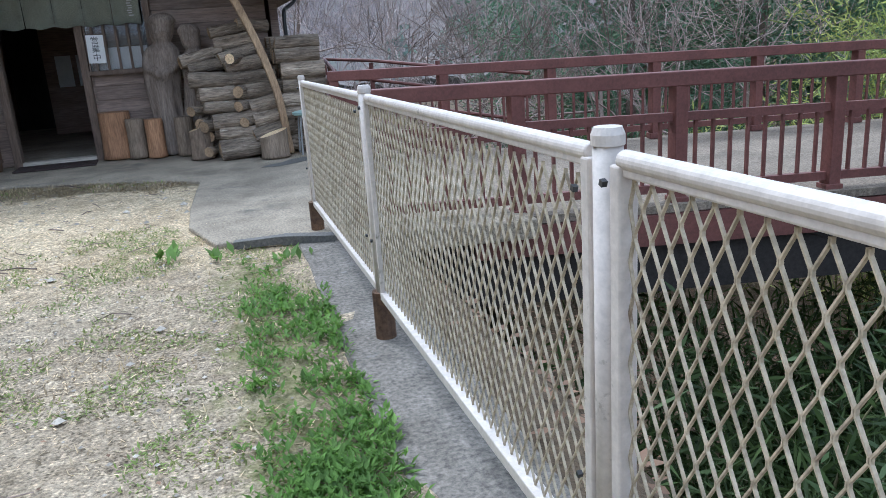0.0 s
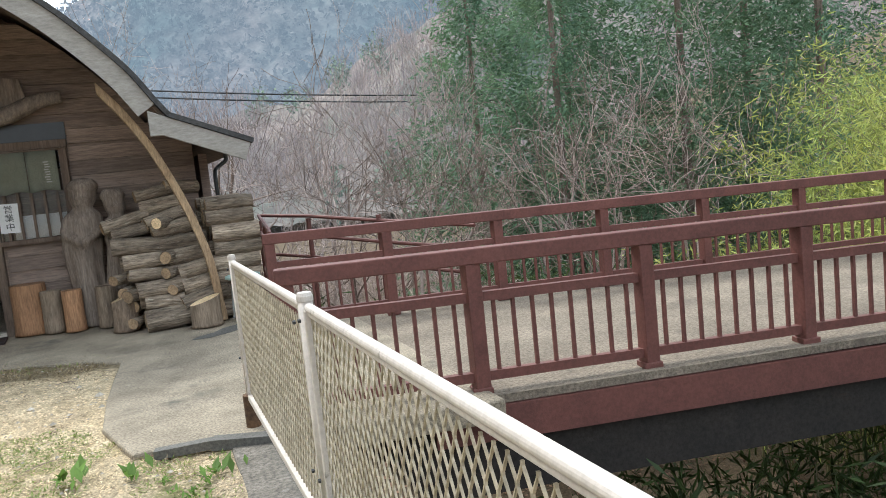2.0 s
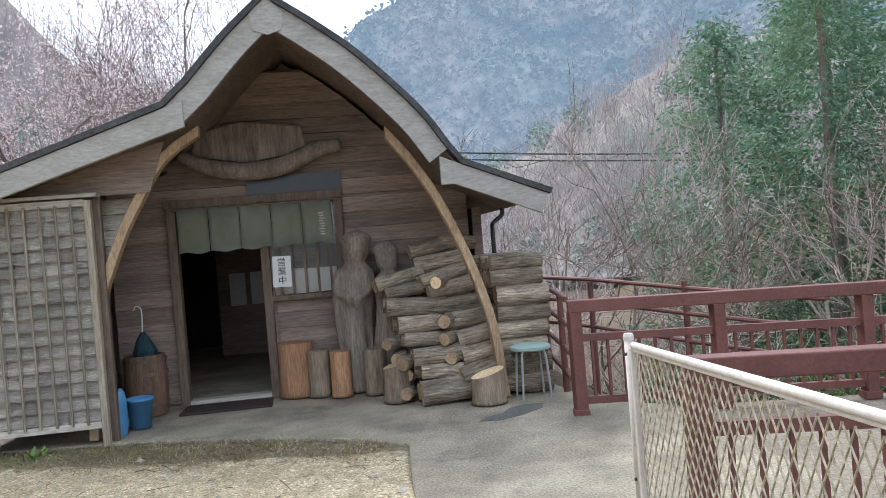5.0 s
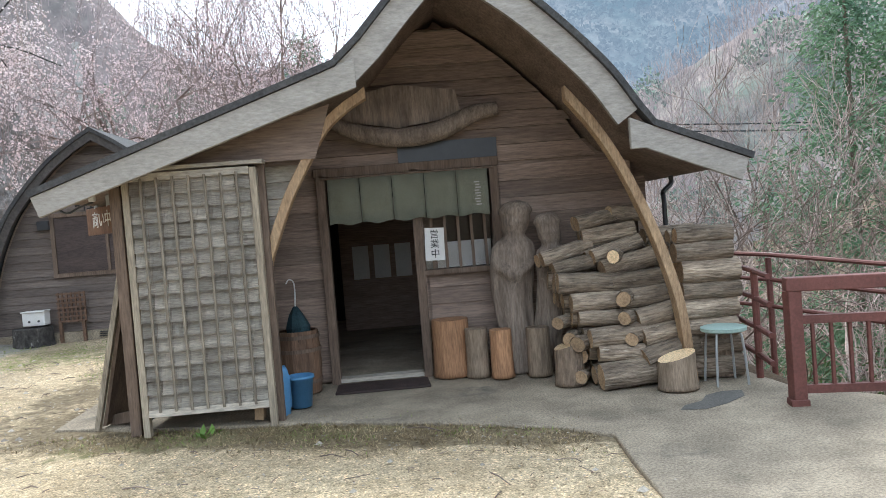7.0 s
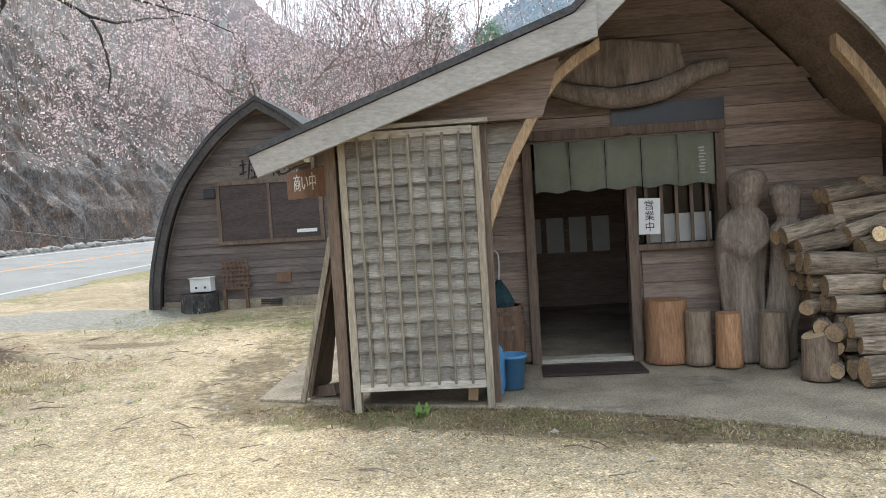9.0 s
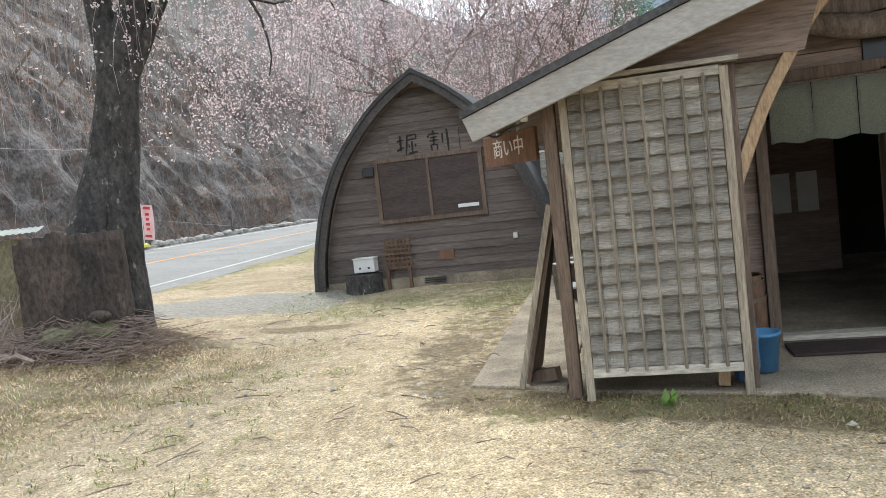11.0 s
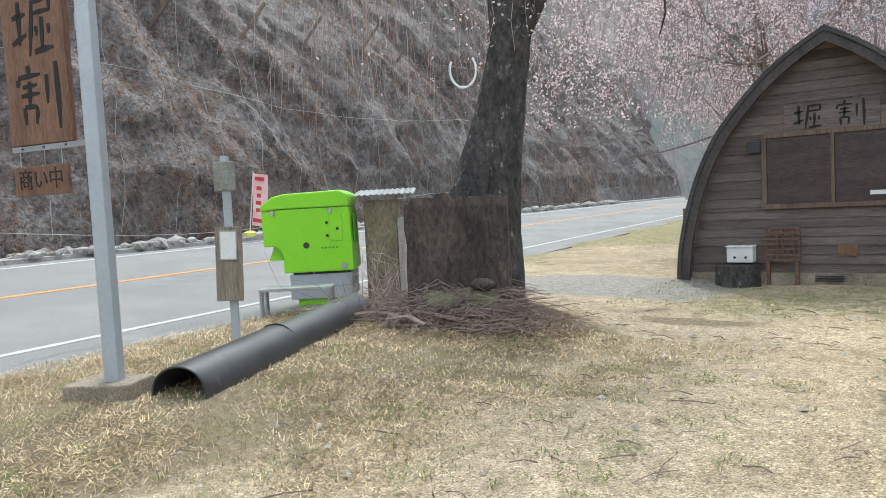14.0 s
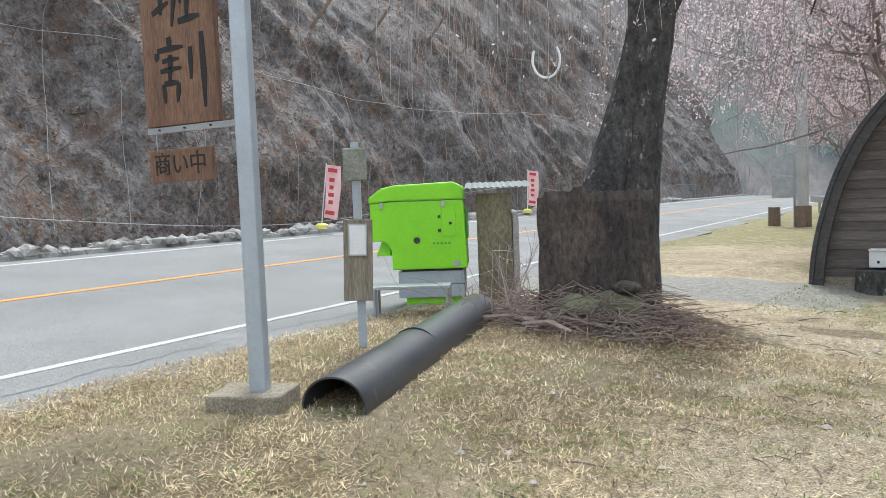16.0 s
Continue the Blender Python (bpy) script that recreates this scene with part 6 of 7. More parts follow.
def black_pipe():
    p = empty("drain_pipe", (-10.3, 9.0, 0.17), "thick black plastic drain pipe lying on the verge", "pipe")
    a, b = Vector((-9.81, 7.51, 0.17)), Vector((-11.17, 10.94, 0.25))
    d = (b - a).normalized()
    side = d.cross(Vector((0, 0, 1))).normalized()
    n = 80
    for s0, s1, r in ((0, 0.44, 0.222), (0.44, 1.0, 0.21)):
        bm = B()
        rings = []
        for t, rr in ((s0, r), (s1, r), (s1, r - 0.014), (s0, r - 0.014)):
            c = a.lerp(b, t)
            rings.append([bm.verts.new(c + side * math.cos(k * 2 * math.pi / n) * rr * 1.06 + Vector((0, 0, 1)) * math.sin(k * 2 * math.pi / n) * rr * 0.95) for k in range(n)])
        for i in range(4):
            q, w = rings[i], rings[(i + 1) % 4]
            for k in range(n):
                bm.faces.new((q[k], q[(k + 1) % n], w[(k + 1) % n], w[k]))
        bmesh.ops.recalc_face_normals(bm, faces=bm.faces)
        part("pipe_length", bm, M_PIPE, p, smooth=False)
    bm = tube(B(), [a.lerp(b, 0.437), a.lerp(b, 0.443)], 0.226, n)
    part("collar", bm, M_BLACK, p)


black_pipe()


def stone_slab():
    a, b = Vector((-10.42, 11.06, 0)), Vector((-9.36, 11.62, 0))
    u = (b - a).normalized()
    n = Vector((-u.y, u.x, 0))
    W = (b - a).length
    bm = B()
    nx, nz = 40, 40
    front, back = [], []
    for i in range(nx + 1):
        fr, bk = [], []
        for j in range(nz + 1):
            s, t = i / nx, j / nz
            top = 1.54 + 0.05 * noise.noise((s * 3, 0, 3)) - 0.05 * (s < 0.06) + 0.03 * noise.noise((s * 14, 0, 1)) + 0.05 * (0.30 < s < 0.45)
            z = 0.12 + (top - 0.12) * t
            e = 0.03 * noise.noise((t * 4, s > 0.5, 7)) * (abs(s - 0.5) > 0.45)
            d = 0.03 * noise.noise((s * 3, t * 3, 2)) + 0.035 * max(0.0, noise.noise((s * 7 + t * 2, t * 4, 5)) - 0.1) + 0.012 * noise.noise((s * 19, t * 15, 8)) + 0.02 * (max(0, abs(s - 0.5) * 2 - 0.9) * 10) ** 2 + 0.03 * max(0, t - 0.93) / 0.07
            fr.append(bm.verts.new(a + u * (W * s + e) + n * d + Vector((0, 0, z))))
            bk.append(bm.verts.new(a + u * (W * s + e) + n * (0.32 - d * 0.6) + Vector((0, 0, z))))
        front.append(fr), back.append(bk)
    for i in range(nx):
        for j in range(nz):
            bm.faces.new((front[i][j], front[i + 1][j], front[i + 1][j + 1], front[i][j + 1]))
            bm.faces.new((back[i][j + 1], back[i + 1][j + 1], back[i + 1][j], back[i][j]))
        bm.faces.new((front[i][nz], front[i + 1][nz], back[i + 1][nz], back[i][nz]))
    for j in range(nz):
        bm.faces.new((front[0][j + 1], back[0][j + 1], back[0][j], front[0][j]))
        bm.faces.new((front[nx][j], back[nx][j], back[nx][j + 1], front[nx][j + 1]))
    ob = obj("standing_stone", bm, M_SLAB, False)
    tagged(ob, "dark brown upright stone slab with a rough top", "stone")
    for k, (x, y, r, m, lab) in enumerate(((-9.62, 11.30, 0.20, M_MOSS, "mossy boulder at the foot of the stone slab"), (-9.95, 11.0, 0.17, M_MOSS, "low mossy boulder beside the brush pile"), (-9.50, 11.25, 0.10, M_SLAB, "small dark rock on the boulder"))):
        bm = B()
        bmesh.ops.create_icosphere(bm, subdivisions=3, radius=1)
        for v in bm.verts:
            v.co *= 1 + 0.3 * noise.noise(v.co * 1.3 + Vector((k, 0, 0)))
            v.co = Vector((x + v.co.x * r * 1.5, y + v.co.y * r, (0.36 if k < 2 else 0.56) + v.co.z * r * 0.75))
        tagged(obj("boulder", bm, m, True), lab, "rock")


stone_slab()


def banner(x, y, z, lean, label):
    f = empty("roadside_banner", (x, y, z), label, "banner", "roadside banners")
    part("base", tube(B(), [(x, y, z), (x, y, z + 0.12), (x, y, z + 0.18)], [0.24, 0.22, 0.10], 14), M_YELLOW, f, "yellow plastic base")
    part("pole", tube(B(), [(x, y, z + 0.1), (x + lean, y, z + 2.0)], 0.018, 6), M_PLAST_W, f)
    bm = B()
    cols = []
    for i in range(6):
        cols.append([bm.verts.new((x + lean * (0.25 + 0.75 * t) + 0.02 + 0.42 * i / 5, y + 0.2 * i / 5 + 0.03 * math.sin(i + t * 5), z + 0.35 + 1.6 * t - 0.08 * i / 5)) for t in np.linspace(0, 1, 9)])
    for a, b in zip(cols, cols[1:]):
        for j in range(8):
            bm.faces.new((a[j], b[j], b[j + 1], a[j + 1]))
    bmesh.ops.solidify(bm, geom=bm.faces[:], thickness=0.004)
    c = part("cloth", bm, M_FLAG, f, "faded pink printed cloth")
    for t, w in ((0.10, 0.3), (0.30, 0.14), (0.44, 0.18), (0.58, 0.13), (0.72, 0.17), (0.90, 0.3)):
        part("print_bar", box(B(), (x + lean * (0.25 + 0.75 * t) + 0.22, y + 0.06, z + 0.33 + 1.6 * t), (w, 0.01, 0.12), 24, 0, 10), M_FLAG_RED, c, "red print, not readable")


def on_road(px_d, y):
    return line_x(y) - px_d / ROAD_N, y, road_z(px_d)


def far_things():
    x, y, z = on_road(8.9, 20.0)
    banner(x, y, z + 0.1, 0.35, "faded pink roadside banner on a yellow base")
    x, y, z = on_road(8.6, 34.0)
    banner(x, y, z + 0.1, 0.1, "white and pink roadside banner below the cliff")
    up = empty("utility_pole", (-12.6, 30.6, 0), "pale concrete utility pole by the road bend", "pole")
    part("shaft", tube(B(), [(-12.6, 30.6, -0.1), (-12.6, 30.6, 9)], [0.19, 0.13], 14), M_UPOLE, up)
    part("collar", tube(B(), [(-12.6, 30.6, -0.1), (-12.6, 30.6, 0.85)], 0.26, 14), M_POST, up, "dark protective collar")
    sg = empty("road_sign", (-13.1, 31, 0), "back of a grey rectangular road sign", "sign")
    part("post", tube(B(), [(-12.95, 31, 0), (-12.95, 31, 2.7)], 0.04, 8), M_GREY, sg)
    for z in (1.45, 2.2):
        part("plate", box(B(), (-13.25, 31, z), (0.8, 0.03, 0.68)), M_STEEL, sg)
    wp = empty("marker_post", (-13.7, 31.4, 0), "short dark wooden marker post on the grass", "post")
    part("post", tube(B(), [(-13.7, 31.4, -0.05), (-13.7, 31.4, 0.8)], [0.2, 0.19], 10), M_POST, wp)
    gd = empty("guard_rail", (-15, 45, 0.2), "distant pale steel guard rail at the bend", "railing")
    part("rail", beam(B(), (-10.9, 33, 0.75), (-16.0, 46, 0.8), 0.06, 0.3), M_STEEL, gd)
    for k in range(4):
        part("post", tube(B(), [(-10.9 - 1.4 * k, 33 + 3.6 * k, -0.2), (-10.9 - 1.4 * k, 33 + 3.6 * k, 0.8)], 0.06, 8), M_STEEL, gd)
    cb = empty("overhead_cables", (8, 24, 6), "pair of dark overhead cables across the valley", "cable")
    for k in range(2):
        part("cable", tube(B(), [(-3.0 + 19 * t, 31.5 - 3.5 * t, 5.75 - 0.25 * k - 1.9 * t - 2.2 * t * (1 - t) * 0.4) for t in np.linspace(0, 1, 20)], 0.03, 5), M_BLACK, cb)


far_things()


# ---- plants ----
class Soup:
    """Gathers tubes and leaves into one mesh."""

    def __init__(self):
        self.v, self.f, self.n = [], [], 0

    def tube(self, pts, radii, n=3):
        pts = np.asarray(pts, float)
        d = np.gradient(pts, axis=0)
        d /= np.linalg.norm(d, axis=1)[:, None] + 1e-9
        ref = np.array([0.3, 0.2, 0.93]) if abs(d[0, 2]) < 0.8 else np.array([0.9, 0.3, 0.1])
        s = np.cross(d, ref)
        s /= np.linalg.norm(s, axis=1)[:, None] + 1e-9
        o = np.cross(d, s)
        a = np.arange(n) * 2 * np.pi / n
        ring = pts[:, None] + (s[:, None] * np.cos(a)[None, :, None] + o[:, None] * np.sin(a)[None, :, None]) * np.asarray(radii, float)[:, None, None]
        self.v.append(ring.reshape(-1, 3))
        for i in range(len(pts) - 1):
            for k in range(n):
                b = self.n + i * n
                self.f.append((b + k, b + (k + 1) % n, b + n + (k + 1) % n, b + n + k))
        self.n += len(pts) * n

    def leaves(self, at, along, across, fold=0.0):
        """Pointed four-cornered leaves: base, one side, tip, other side."""
        at, along, across = (np.asarray(q, float) for q in (at, along, across))
        m = len(at)
        quad = np.stack([at, at + along * 0.45 + across, at + along, at + along * 0.45 - across], 1)
        if fold:
            quad[:, (1, 3), 2] += fold
        self.v.append(quad.reshape(-1, 3))
        self.f += [(self.n + 4 * i, self.n + 4 * i + 1, self.n + 4 * i + 2, self.n + 4 * i + 3) for i in range(m)]
        self.n += 4 * m

    def make(self, name, material, parent=None, label="", smooth=False):
        ob = mesh_of(name, np.concatenate(self.v).tolist(), self.f, material, smooth)
        if parent is not None:
            ob.parent = parent
            ob.matrix_parent_inverse = Matrix.Translation(parent.location).inverted()
        if label:
            ob["label"] = label
        return ob


def unit(v):
    return v / (np.linalg.norm(v, axis=-1, keepdims=True) + 1e-9)


def rand_dirs(g, n, up=0.0):
    v = g.normal(size=(n, 3))
    v[:, 2] += up
    return unit(v)


def limbs(g, s, p, d, length, r, level, tips, wander=0.22, kids=(3, 5), rise=0.05, shrink=0.62, least=0.004, sides=4, first=None):
    """A branch that wanders, tapers and forks; remembers its tips."""
    k = 6 if level > 1 else 4
    pts = [np.array(p, float)]
    d = np.array(d, float)
    for i in range(k):
        d = unit(d + g.normal(size=3) * wander + np.array([0, 0, rise]))
        pts.append(pts[-1] + d * length / k)
    (first or s).tube(pts, np.linspace(r, max(r * 0.45, least), k + 1), sides if level > 1 else 3)
    tips.append((pts[-1], d))
    if level == 0:
        return
    for j in range(g.integers(*kids)):
        i = int(g.integers(2, k + 1))
        nd = unit(d + g.normal(size=3) * 0.75 + np.array([0, 0, 0.15]))
        limbs(g, s, pts[i], nd, length * shrink * g.uniform(0.75, 1.2), max(r * (0.75 - 0.08 * i), least), level - 1, tips, wander, kids, rise, shrink, least, sides)


def bare_tree(x, y, z, h, r, seed, label, material=None, levels=4, lean=(0, 0), kids=(3, 5), group=""):
    g = np.random.default_rng(seed)
    t = empty("bare_tree", (x, y, z), label, "tree", group)
    s, tr, tips = Soup(), Soup(), []
    limbs(g, s, (x, y, z - 0.3), unit(np.array([lean[0], lean[1], 1.0])), h * 0.55, r, levels, tips, 0.13, kids, 0.06, 0.66, 0.006, 4, tr)
    s.make("crown", material or M_TWIG_PALE, t)
    tr.make("trunk", material or M_TWIG_PALE, t)
    return t


def cherry(x, y, z, h, seed, label, n_bloom, weep=2.4, size=0.062):
    g = np.random.default_rng(seed)
    t = empty("cherry_tree", (x, y, z), label, "tree", "blossoming cherries")
    s, tips = Soup(), []
    limbs(g, s, (x, y, z - 0.2), (0, 0, 1), h * 0.45, h * 0.020, 3, tips, 0.2, (4, 6), 0.13, 0.75, 0.008)
    w, at = Soup(), []
    for p, d in tips:
        for k in range(6):
            q = p + g.normal(size=3) * 0.45
            out = unit(np.array([d[0] + g.normal() * 0.5, d[1] + g.normal() * 0.5, 0.2]))
            L = min(weep * g.uniform(0.5, 1.4), q[2] - z - 3.2)
            if L < 0.2:
                continue
            u = np.linspace(0, 1, 7)[:, None]
            pts = q + out * (u * L * 0.45) + np.array([0, 0, -1.0]) * (u**2 * L)
            w.tube(pts, np.full(7, 0.007))
            at.append(pts)
    s.make("trunk", M_CHERRY, t)
    w.make("crown", M_CHERRY, t)
    at = np.concatenate(at)
    pick = at[g.integers(0, len(at), n_bloom)] + g.normal(size=(n_bloom, 3)) * 0.09
    b = Soup()
    b.leaves(pick, rand_dirs(g, n_bloom) * size * g.uniform(0.7, 1.6, (n_bloom, 1)), rand_dirs(g, n_bloom) * size * 0.55)
    b.make("blossom", M_BLOSSOM, t, "pale pink blossom")


def near_cherry():
    """The old leaning trunk behind the stone, with long weeping shoots."""
    g = np.random.default_rng(3)
    t = empty("weeping_cherry", (-10.5, 12.55, 0.17), "old leaning cherry trunk with weeping pale blossom", "tree", "blossoming cherries")

    def stem(name, line, radii, seed):
        bm = B()
        pts = smooth_curve(line, 6)
        rr = np.interp(np.linspace(0, len(line) - 1, len(pts)), np.arange(len(line)), radii)
        n = 28
        rings = []
        for p, r in zip(pts, rr):
            rings.append([bm.verts.new(p + Vector((math.cos(a), math.sin(a), 0)) * r * (1 + 0.13 * noise.noise((math.cos(a) * 1.6, math.sin(a) * 1.6, p.z * 0.9 + seed)) + 0.10 * noise.noise((math.cos(a) * 4, math.sin(a) * 4, p.z * 1.8 + seed)) + 0.06 * noise.noise((math.cos(a) * 9, math.sin(a) * 9, p.z * 6 + seed)))) for a in np.arange(n) * 2 * math.pi / n])
        for a, b in zip(rings, rings[1:]):
            for k in range(n):
                bm.faces.new((a[k], a[(k + 1) % n], b[(k + 1) % n], b[k]))
        part(name, bm, M_TRUNK, t, smooth=True)

    stem("trunk", [(-9.90, 12.30, -0.05), (-9.90, 12.33, 0.8), (-9.87, 12.36, 1.6), (-9.80, 12.47, 2.6), (-9.70, 12.55, 3.6), (-9.45, 12.75, 4.6), (-9.05, 13.05, 6.0)], [0.33, 0.26, 0.235, 0.225, 0.25, 0.20, 0.15], 1)
    stem("side_trunk", [(-10.30, 12.05, -0.05), (-10.25, 12.08, 0.8), (-10.17, 12.14, 1.6), (-9.97, 12.36, 2.6), (-9.82, 12.50, 3.5), (-9.95, 12.62, 4.5), (-10.35, 12.75, 6.0)], [0.36, 0.29, 0.26, 0.20, 0.19, 0.17, 0.12], 7)
    stem("stub", [(-9.86, 12.40, 3.1), (-9.60, 12.58, 3.5), (-9.25, 12.80, 4.3), (-8.80, 13.1, 5.2)], [0.12, 0.12, 0.10, 0.06], 13)
    s, tips = Soup(), []
    for k in range(11):
        a = k * 0.62 + 0.3
        limbs(g, s, (-9.75, 12.85, 5.0 + 0.12 * k), (math.cos(a), math.sin(a) - 0.15, 0.35), 2.1, 0.085, 2, tips, 0.16, (3, 5), 0.02, 0.7, 0.012)
    s.make("limb", M_TRUNK, t)
    w, at = Soup(), []
    for p, d in tips:
        for k in range(4):
            q = p + g.normal(size=3) * 0.25
            out = unit(np.array([d[0] + g.normal() * 0.6, d[1] + g.normal() * 0.6, 0.1]))
            L = min(q[2] - 2.6 - 1.7 * float(ss(-9.6, -8.2, q[0])), g.uniform(1.4, 3.6))
            if L < 0.4:
                continue
            u = np.linspace(0, 1, 9)[:, None]
            pts = q + out * (np.sqrt(u) * 0.5) + np.array([0, 0, -1.0]) * (u**1.3 * L) + g.normal(size=(9, 3)) * 0.03
            w.tube(pts, np.linspace(0.005, 0.003, 9))
            at.append(pts[3:])
    w.make("crown", M_TWIG_PALE, t)
    at = np.concatenate(at)
    m = 24000
    pick = at[g.integers(0, len(at), m)] + g.normal(size=(m, 3)) * 0.045
    keep = (pick[:, 2] > 2.7 + 1.6 * ss(-9.4, -8.0, pick[:, 0]) + 0.5 * g.normal(size=m)) & (pick[:, 0] + 0.3 * pick[:, 1] > -6.4 + g.normal(size=m) * 0.6)
    pick = pick[keep]
    b = Soup()
    b.leaves(pick, rand_dirs(g, len(pick)) * 0.040 * g.uniform(0.6, 1.3, (len(pick), 1)), rand_dirs(g, len(pick)) * 0.022)
    b.make("blossom", M_BLOSSOM_W, t, "nearly white blossom")


near_cherry()
for k, (x, y, h, nb) in enumerate(((-8.2, 25.5, 11.0, 21000), (-11.6, 34.5, 13.0, 13000), (-5.0, 29.0, 7.0, 18000), (-13.0, 41.0, 9.0, 10000), (-8.5, 36.0, 9.0, 18000))):
    cherry(x, y, float(height(x, y)), h, 20 + k, "weeping cherry in pale pink blossom behind the huts", nb)


def conifer(x, y, z, h, w, seed):
    g = np.random.default_rng(seed)
    t = empty("conifer", (x, y, z), "tall dark green cypress among the leafless woods", "tree", "conifers")
    s = Soup()
    s.tube([(x, y, z - 0.3), (x, y, z + h)], [0.16, 0.03], 7)
    s.make("trunk", M_TWIG, t)
    c = Soup()
    for k in range(int(h * 11)):
        f = k / (h * 11)
        zz = z + h * (0.04 + 0.96 * f)
        a = k * 2.4 + g.normal() * 0.4
        L = w * (1 - f) ** 0.7 * g.uniform(0.65, 1.2) + 0.2
        d = np.array([math.cos(a), math.sin(a), 0.12])
        m = int(60 + 150 * L / w)
        u = g.uniform(0.1, 1, m)[:, None] ** 0.7
        at = np.array([x, y, zz]) + d * u * L + g.normal(size=(m, 3)) * np.array([0.22, 0.22, 0.17])
        at[:, 2] -= 0.3 * (u[:, 0] * L) ** 1.3 * 0.35
        along = unit(d + g.normal(size=(m, 3)) * 0.6 + np.array([0, 0, -0.45])) * g.uniform(0.10, 0.24, (m, 1))
        c.leaves(at, along, unit(np.cross(along, rand_dirs(g, m))) * 0.026)
    c.make("foliage", M_CONIFER, t, "dark green drooping sprays")


for k, (x, y, h, w) in enumerate(((10.6, 18.0, 11.5, 3.2), (13.4, 16.5, 12.5, 3.1), (9.4, 20.5, 10.0, 3.0), (15.8, 14.4, 12.0, 2.8), (12.5, 20.5, 13.5, 3.4), (16.5, 17.5, 14.0, 3.2), (-3.0, 37.0, 10.0, 2.8), (-5.6, 40.0, 11.0, 2.8))):
    conifer(x, y, float(height(x, y)), h, w, 40 + k)


def bamboo(x, y, z, h, seed, n_culm, material, label, spread=1.2, n_leaf=2600, size=0.2):
    g = np.random.default_rng(seed)
    t = empty("bamboo_clump", (x, y, z), label, "bamboo", "bamboo clumps")
    s, at = Soup(), []
    for k in range(n_culm):
        a, q = g.uniform(0, 6.28), g.uniform(0, 1) ** 0.5 * spread
        p = np.array([x + math.cos(a) * q, y + math.sin(a) * q, z - 0.2])
        lean = np.array([math.cos(a) * 0.35 + g.normal() * 0.2, math.sin(a) * 0.35 + g.normal() * 0.2, 0])
        u = np.linspace(0, 1, 8)[:, None]
        H = h * g.uniform(0.6, 1.1)
        pts = p + np.array([0, 0, 1.0]) * (u - 0.18 * u**3) * H + lean * u**2.2 * H * 0.8
        s.tube(pts, np.linspace(0.018, 0.004, 8), 4)
        at.append(pts[3:])
    tagged(s.make("stalk_mass", M_CULM, t), kind="stuff")
    at = np.concatenate(at)
    pick = at[g.integers(0, len(at), n_leaf)] + g.normal(size=(n_leaf, 3)) * 0.26
    along = unit(g.normal(size=(n_leaf, 3)) + np.array([0, 0, -0.5])) * size * g.uniform(0.6, 1.3, (n_leaf, 1))
    c = Soup()
    c.leaves(pick, along, unit(np.cross(along, rand_dirs(g, n_leaf))) * size * 0.065)
    c.make("foliage", material, t, "narrow arching leaves")


BAM = [(10.4, 8.4, 4.6), (11.4, 7.6, 5.0), (12.4, 9.2, 5.4), (12.6, 7.0, 5.0), (9.0, 8.8, 3.7), (13.8, 8.6, 5.4), (10.6, 6.9, 4.6), (14.4, 10.0, 5.6)]
for k, (x, y, h) in enumerate(BAM):
    bamboo(x, y, float(height(x, y)), h, 60 + k, 34, M_BAMBOO, "sunlit yellow-green bamboo clump beside the bridge", 1.15, 9000, 0.19)
for k, (x, y, h) in enumerate(((3.6, 2.4, 2.6), (5.2, 1.8, 2.9), (7.0, 2.0, 2.9), (4.4, 0.6, 2.7), (6.2, 0.2, 3.1), (2.7, 3.2, 2.1), (8.8, 1.4, 3.2), (5.8, 10.8, 3.4), (4.2, 11.6, 3.2), (7.4, 11.4, 3.6), (3.2, 1.2, 2.6), (9.0, 3.0, 3.6), (4.6, 3.2, 2.9), (6.4, 3.2, 3.1), (5.6, 1.0, 3.4), (8.0, 3.0, 3.4), (7.4, 0.6, 3.4), (3.4, 3.9, 2.4), (4.4, 4.3, 2.6), (5.4, 4.5, 2.6), (6.6, 4.6, 2.6), (7.8, 4.6, 2.8))):
    bamboo(x, y, float(height(x, y)), h, 80 + k, 16, M_BAMBOO_D, "low green bamboo in the gully, darkened for the shade there", 1.05, 3600, 0.22)

random.seed(5)
BARE = [(7.4, 13.4, 7.5, 0.085), (9.0, 14.2, 7.0, 0.075), (6.0, 14.8, 5.5, 0.06), (4.6, 16.0, 6.0, 0.06), (3.4, 18.5, 6.0, 0.06), (6.4, 18.5, 7.0, 0.07), (2.4, 23.0, 7.0, 0.07), (5.2, 24.0, 8.0, 0.08), (8.2, 24.5, 9.0, 0.09), (4.2, 30.0, 9.0, 0.09), (8.0, 32.0, 11, 0.11), (1.6, 34.0, 8.0, 0.09), (12.0, 30.0, 12, 0.12), (5.0, 13.0, 3.6, 0.04), (3.2, 13.5, 3.2, 0.04), (8.4, 16.6, 6.0, 0.06), (11.0, 13.0, 6.5, 0.06)]
for k, (x, y, h, r) in enumerate(BARE):
    bare_tree(x, y, float(height(x, y)), h, r, 100 + k, "leafless pale grey tree on the valley side", M_TWIG_PALE if k % 3 else M_TWIG, 4, (random.uniform(-0.15, 0.15), random.uniform(-0.15, 0.15)), (3, 6), "bare trees")
bare_tree(-4.2, 26.0, 0, 12.0, 0.13, 140, "tall leafless tree behind the big hut", M_TWIG, 4, (0.02, 0), (4, 6), "bare trees")
bare_tree(-6.0, 31.0, 0, 10.0, 0.11, 141, "leafless tree behind the small hut", M_TWIG, 4, (0.05, 0), (4, 6), "bare trees")


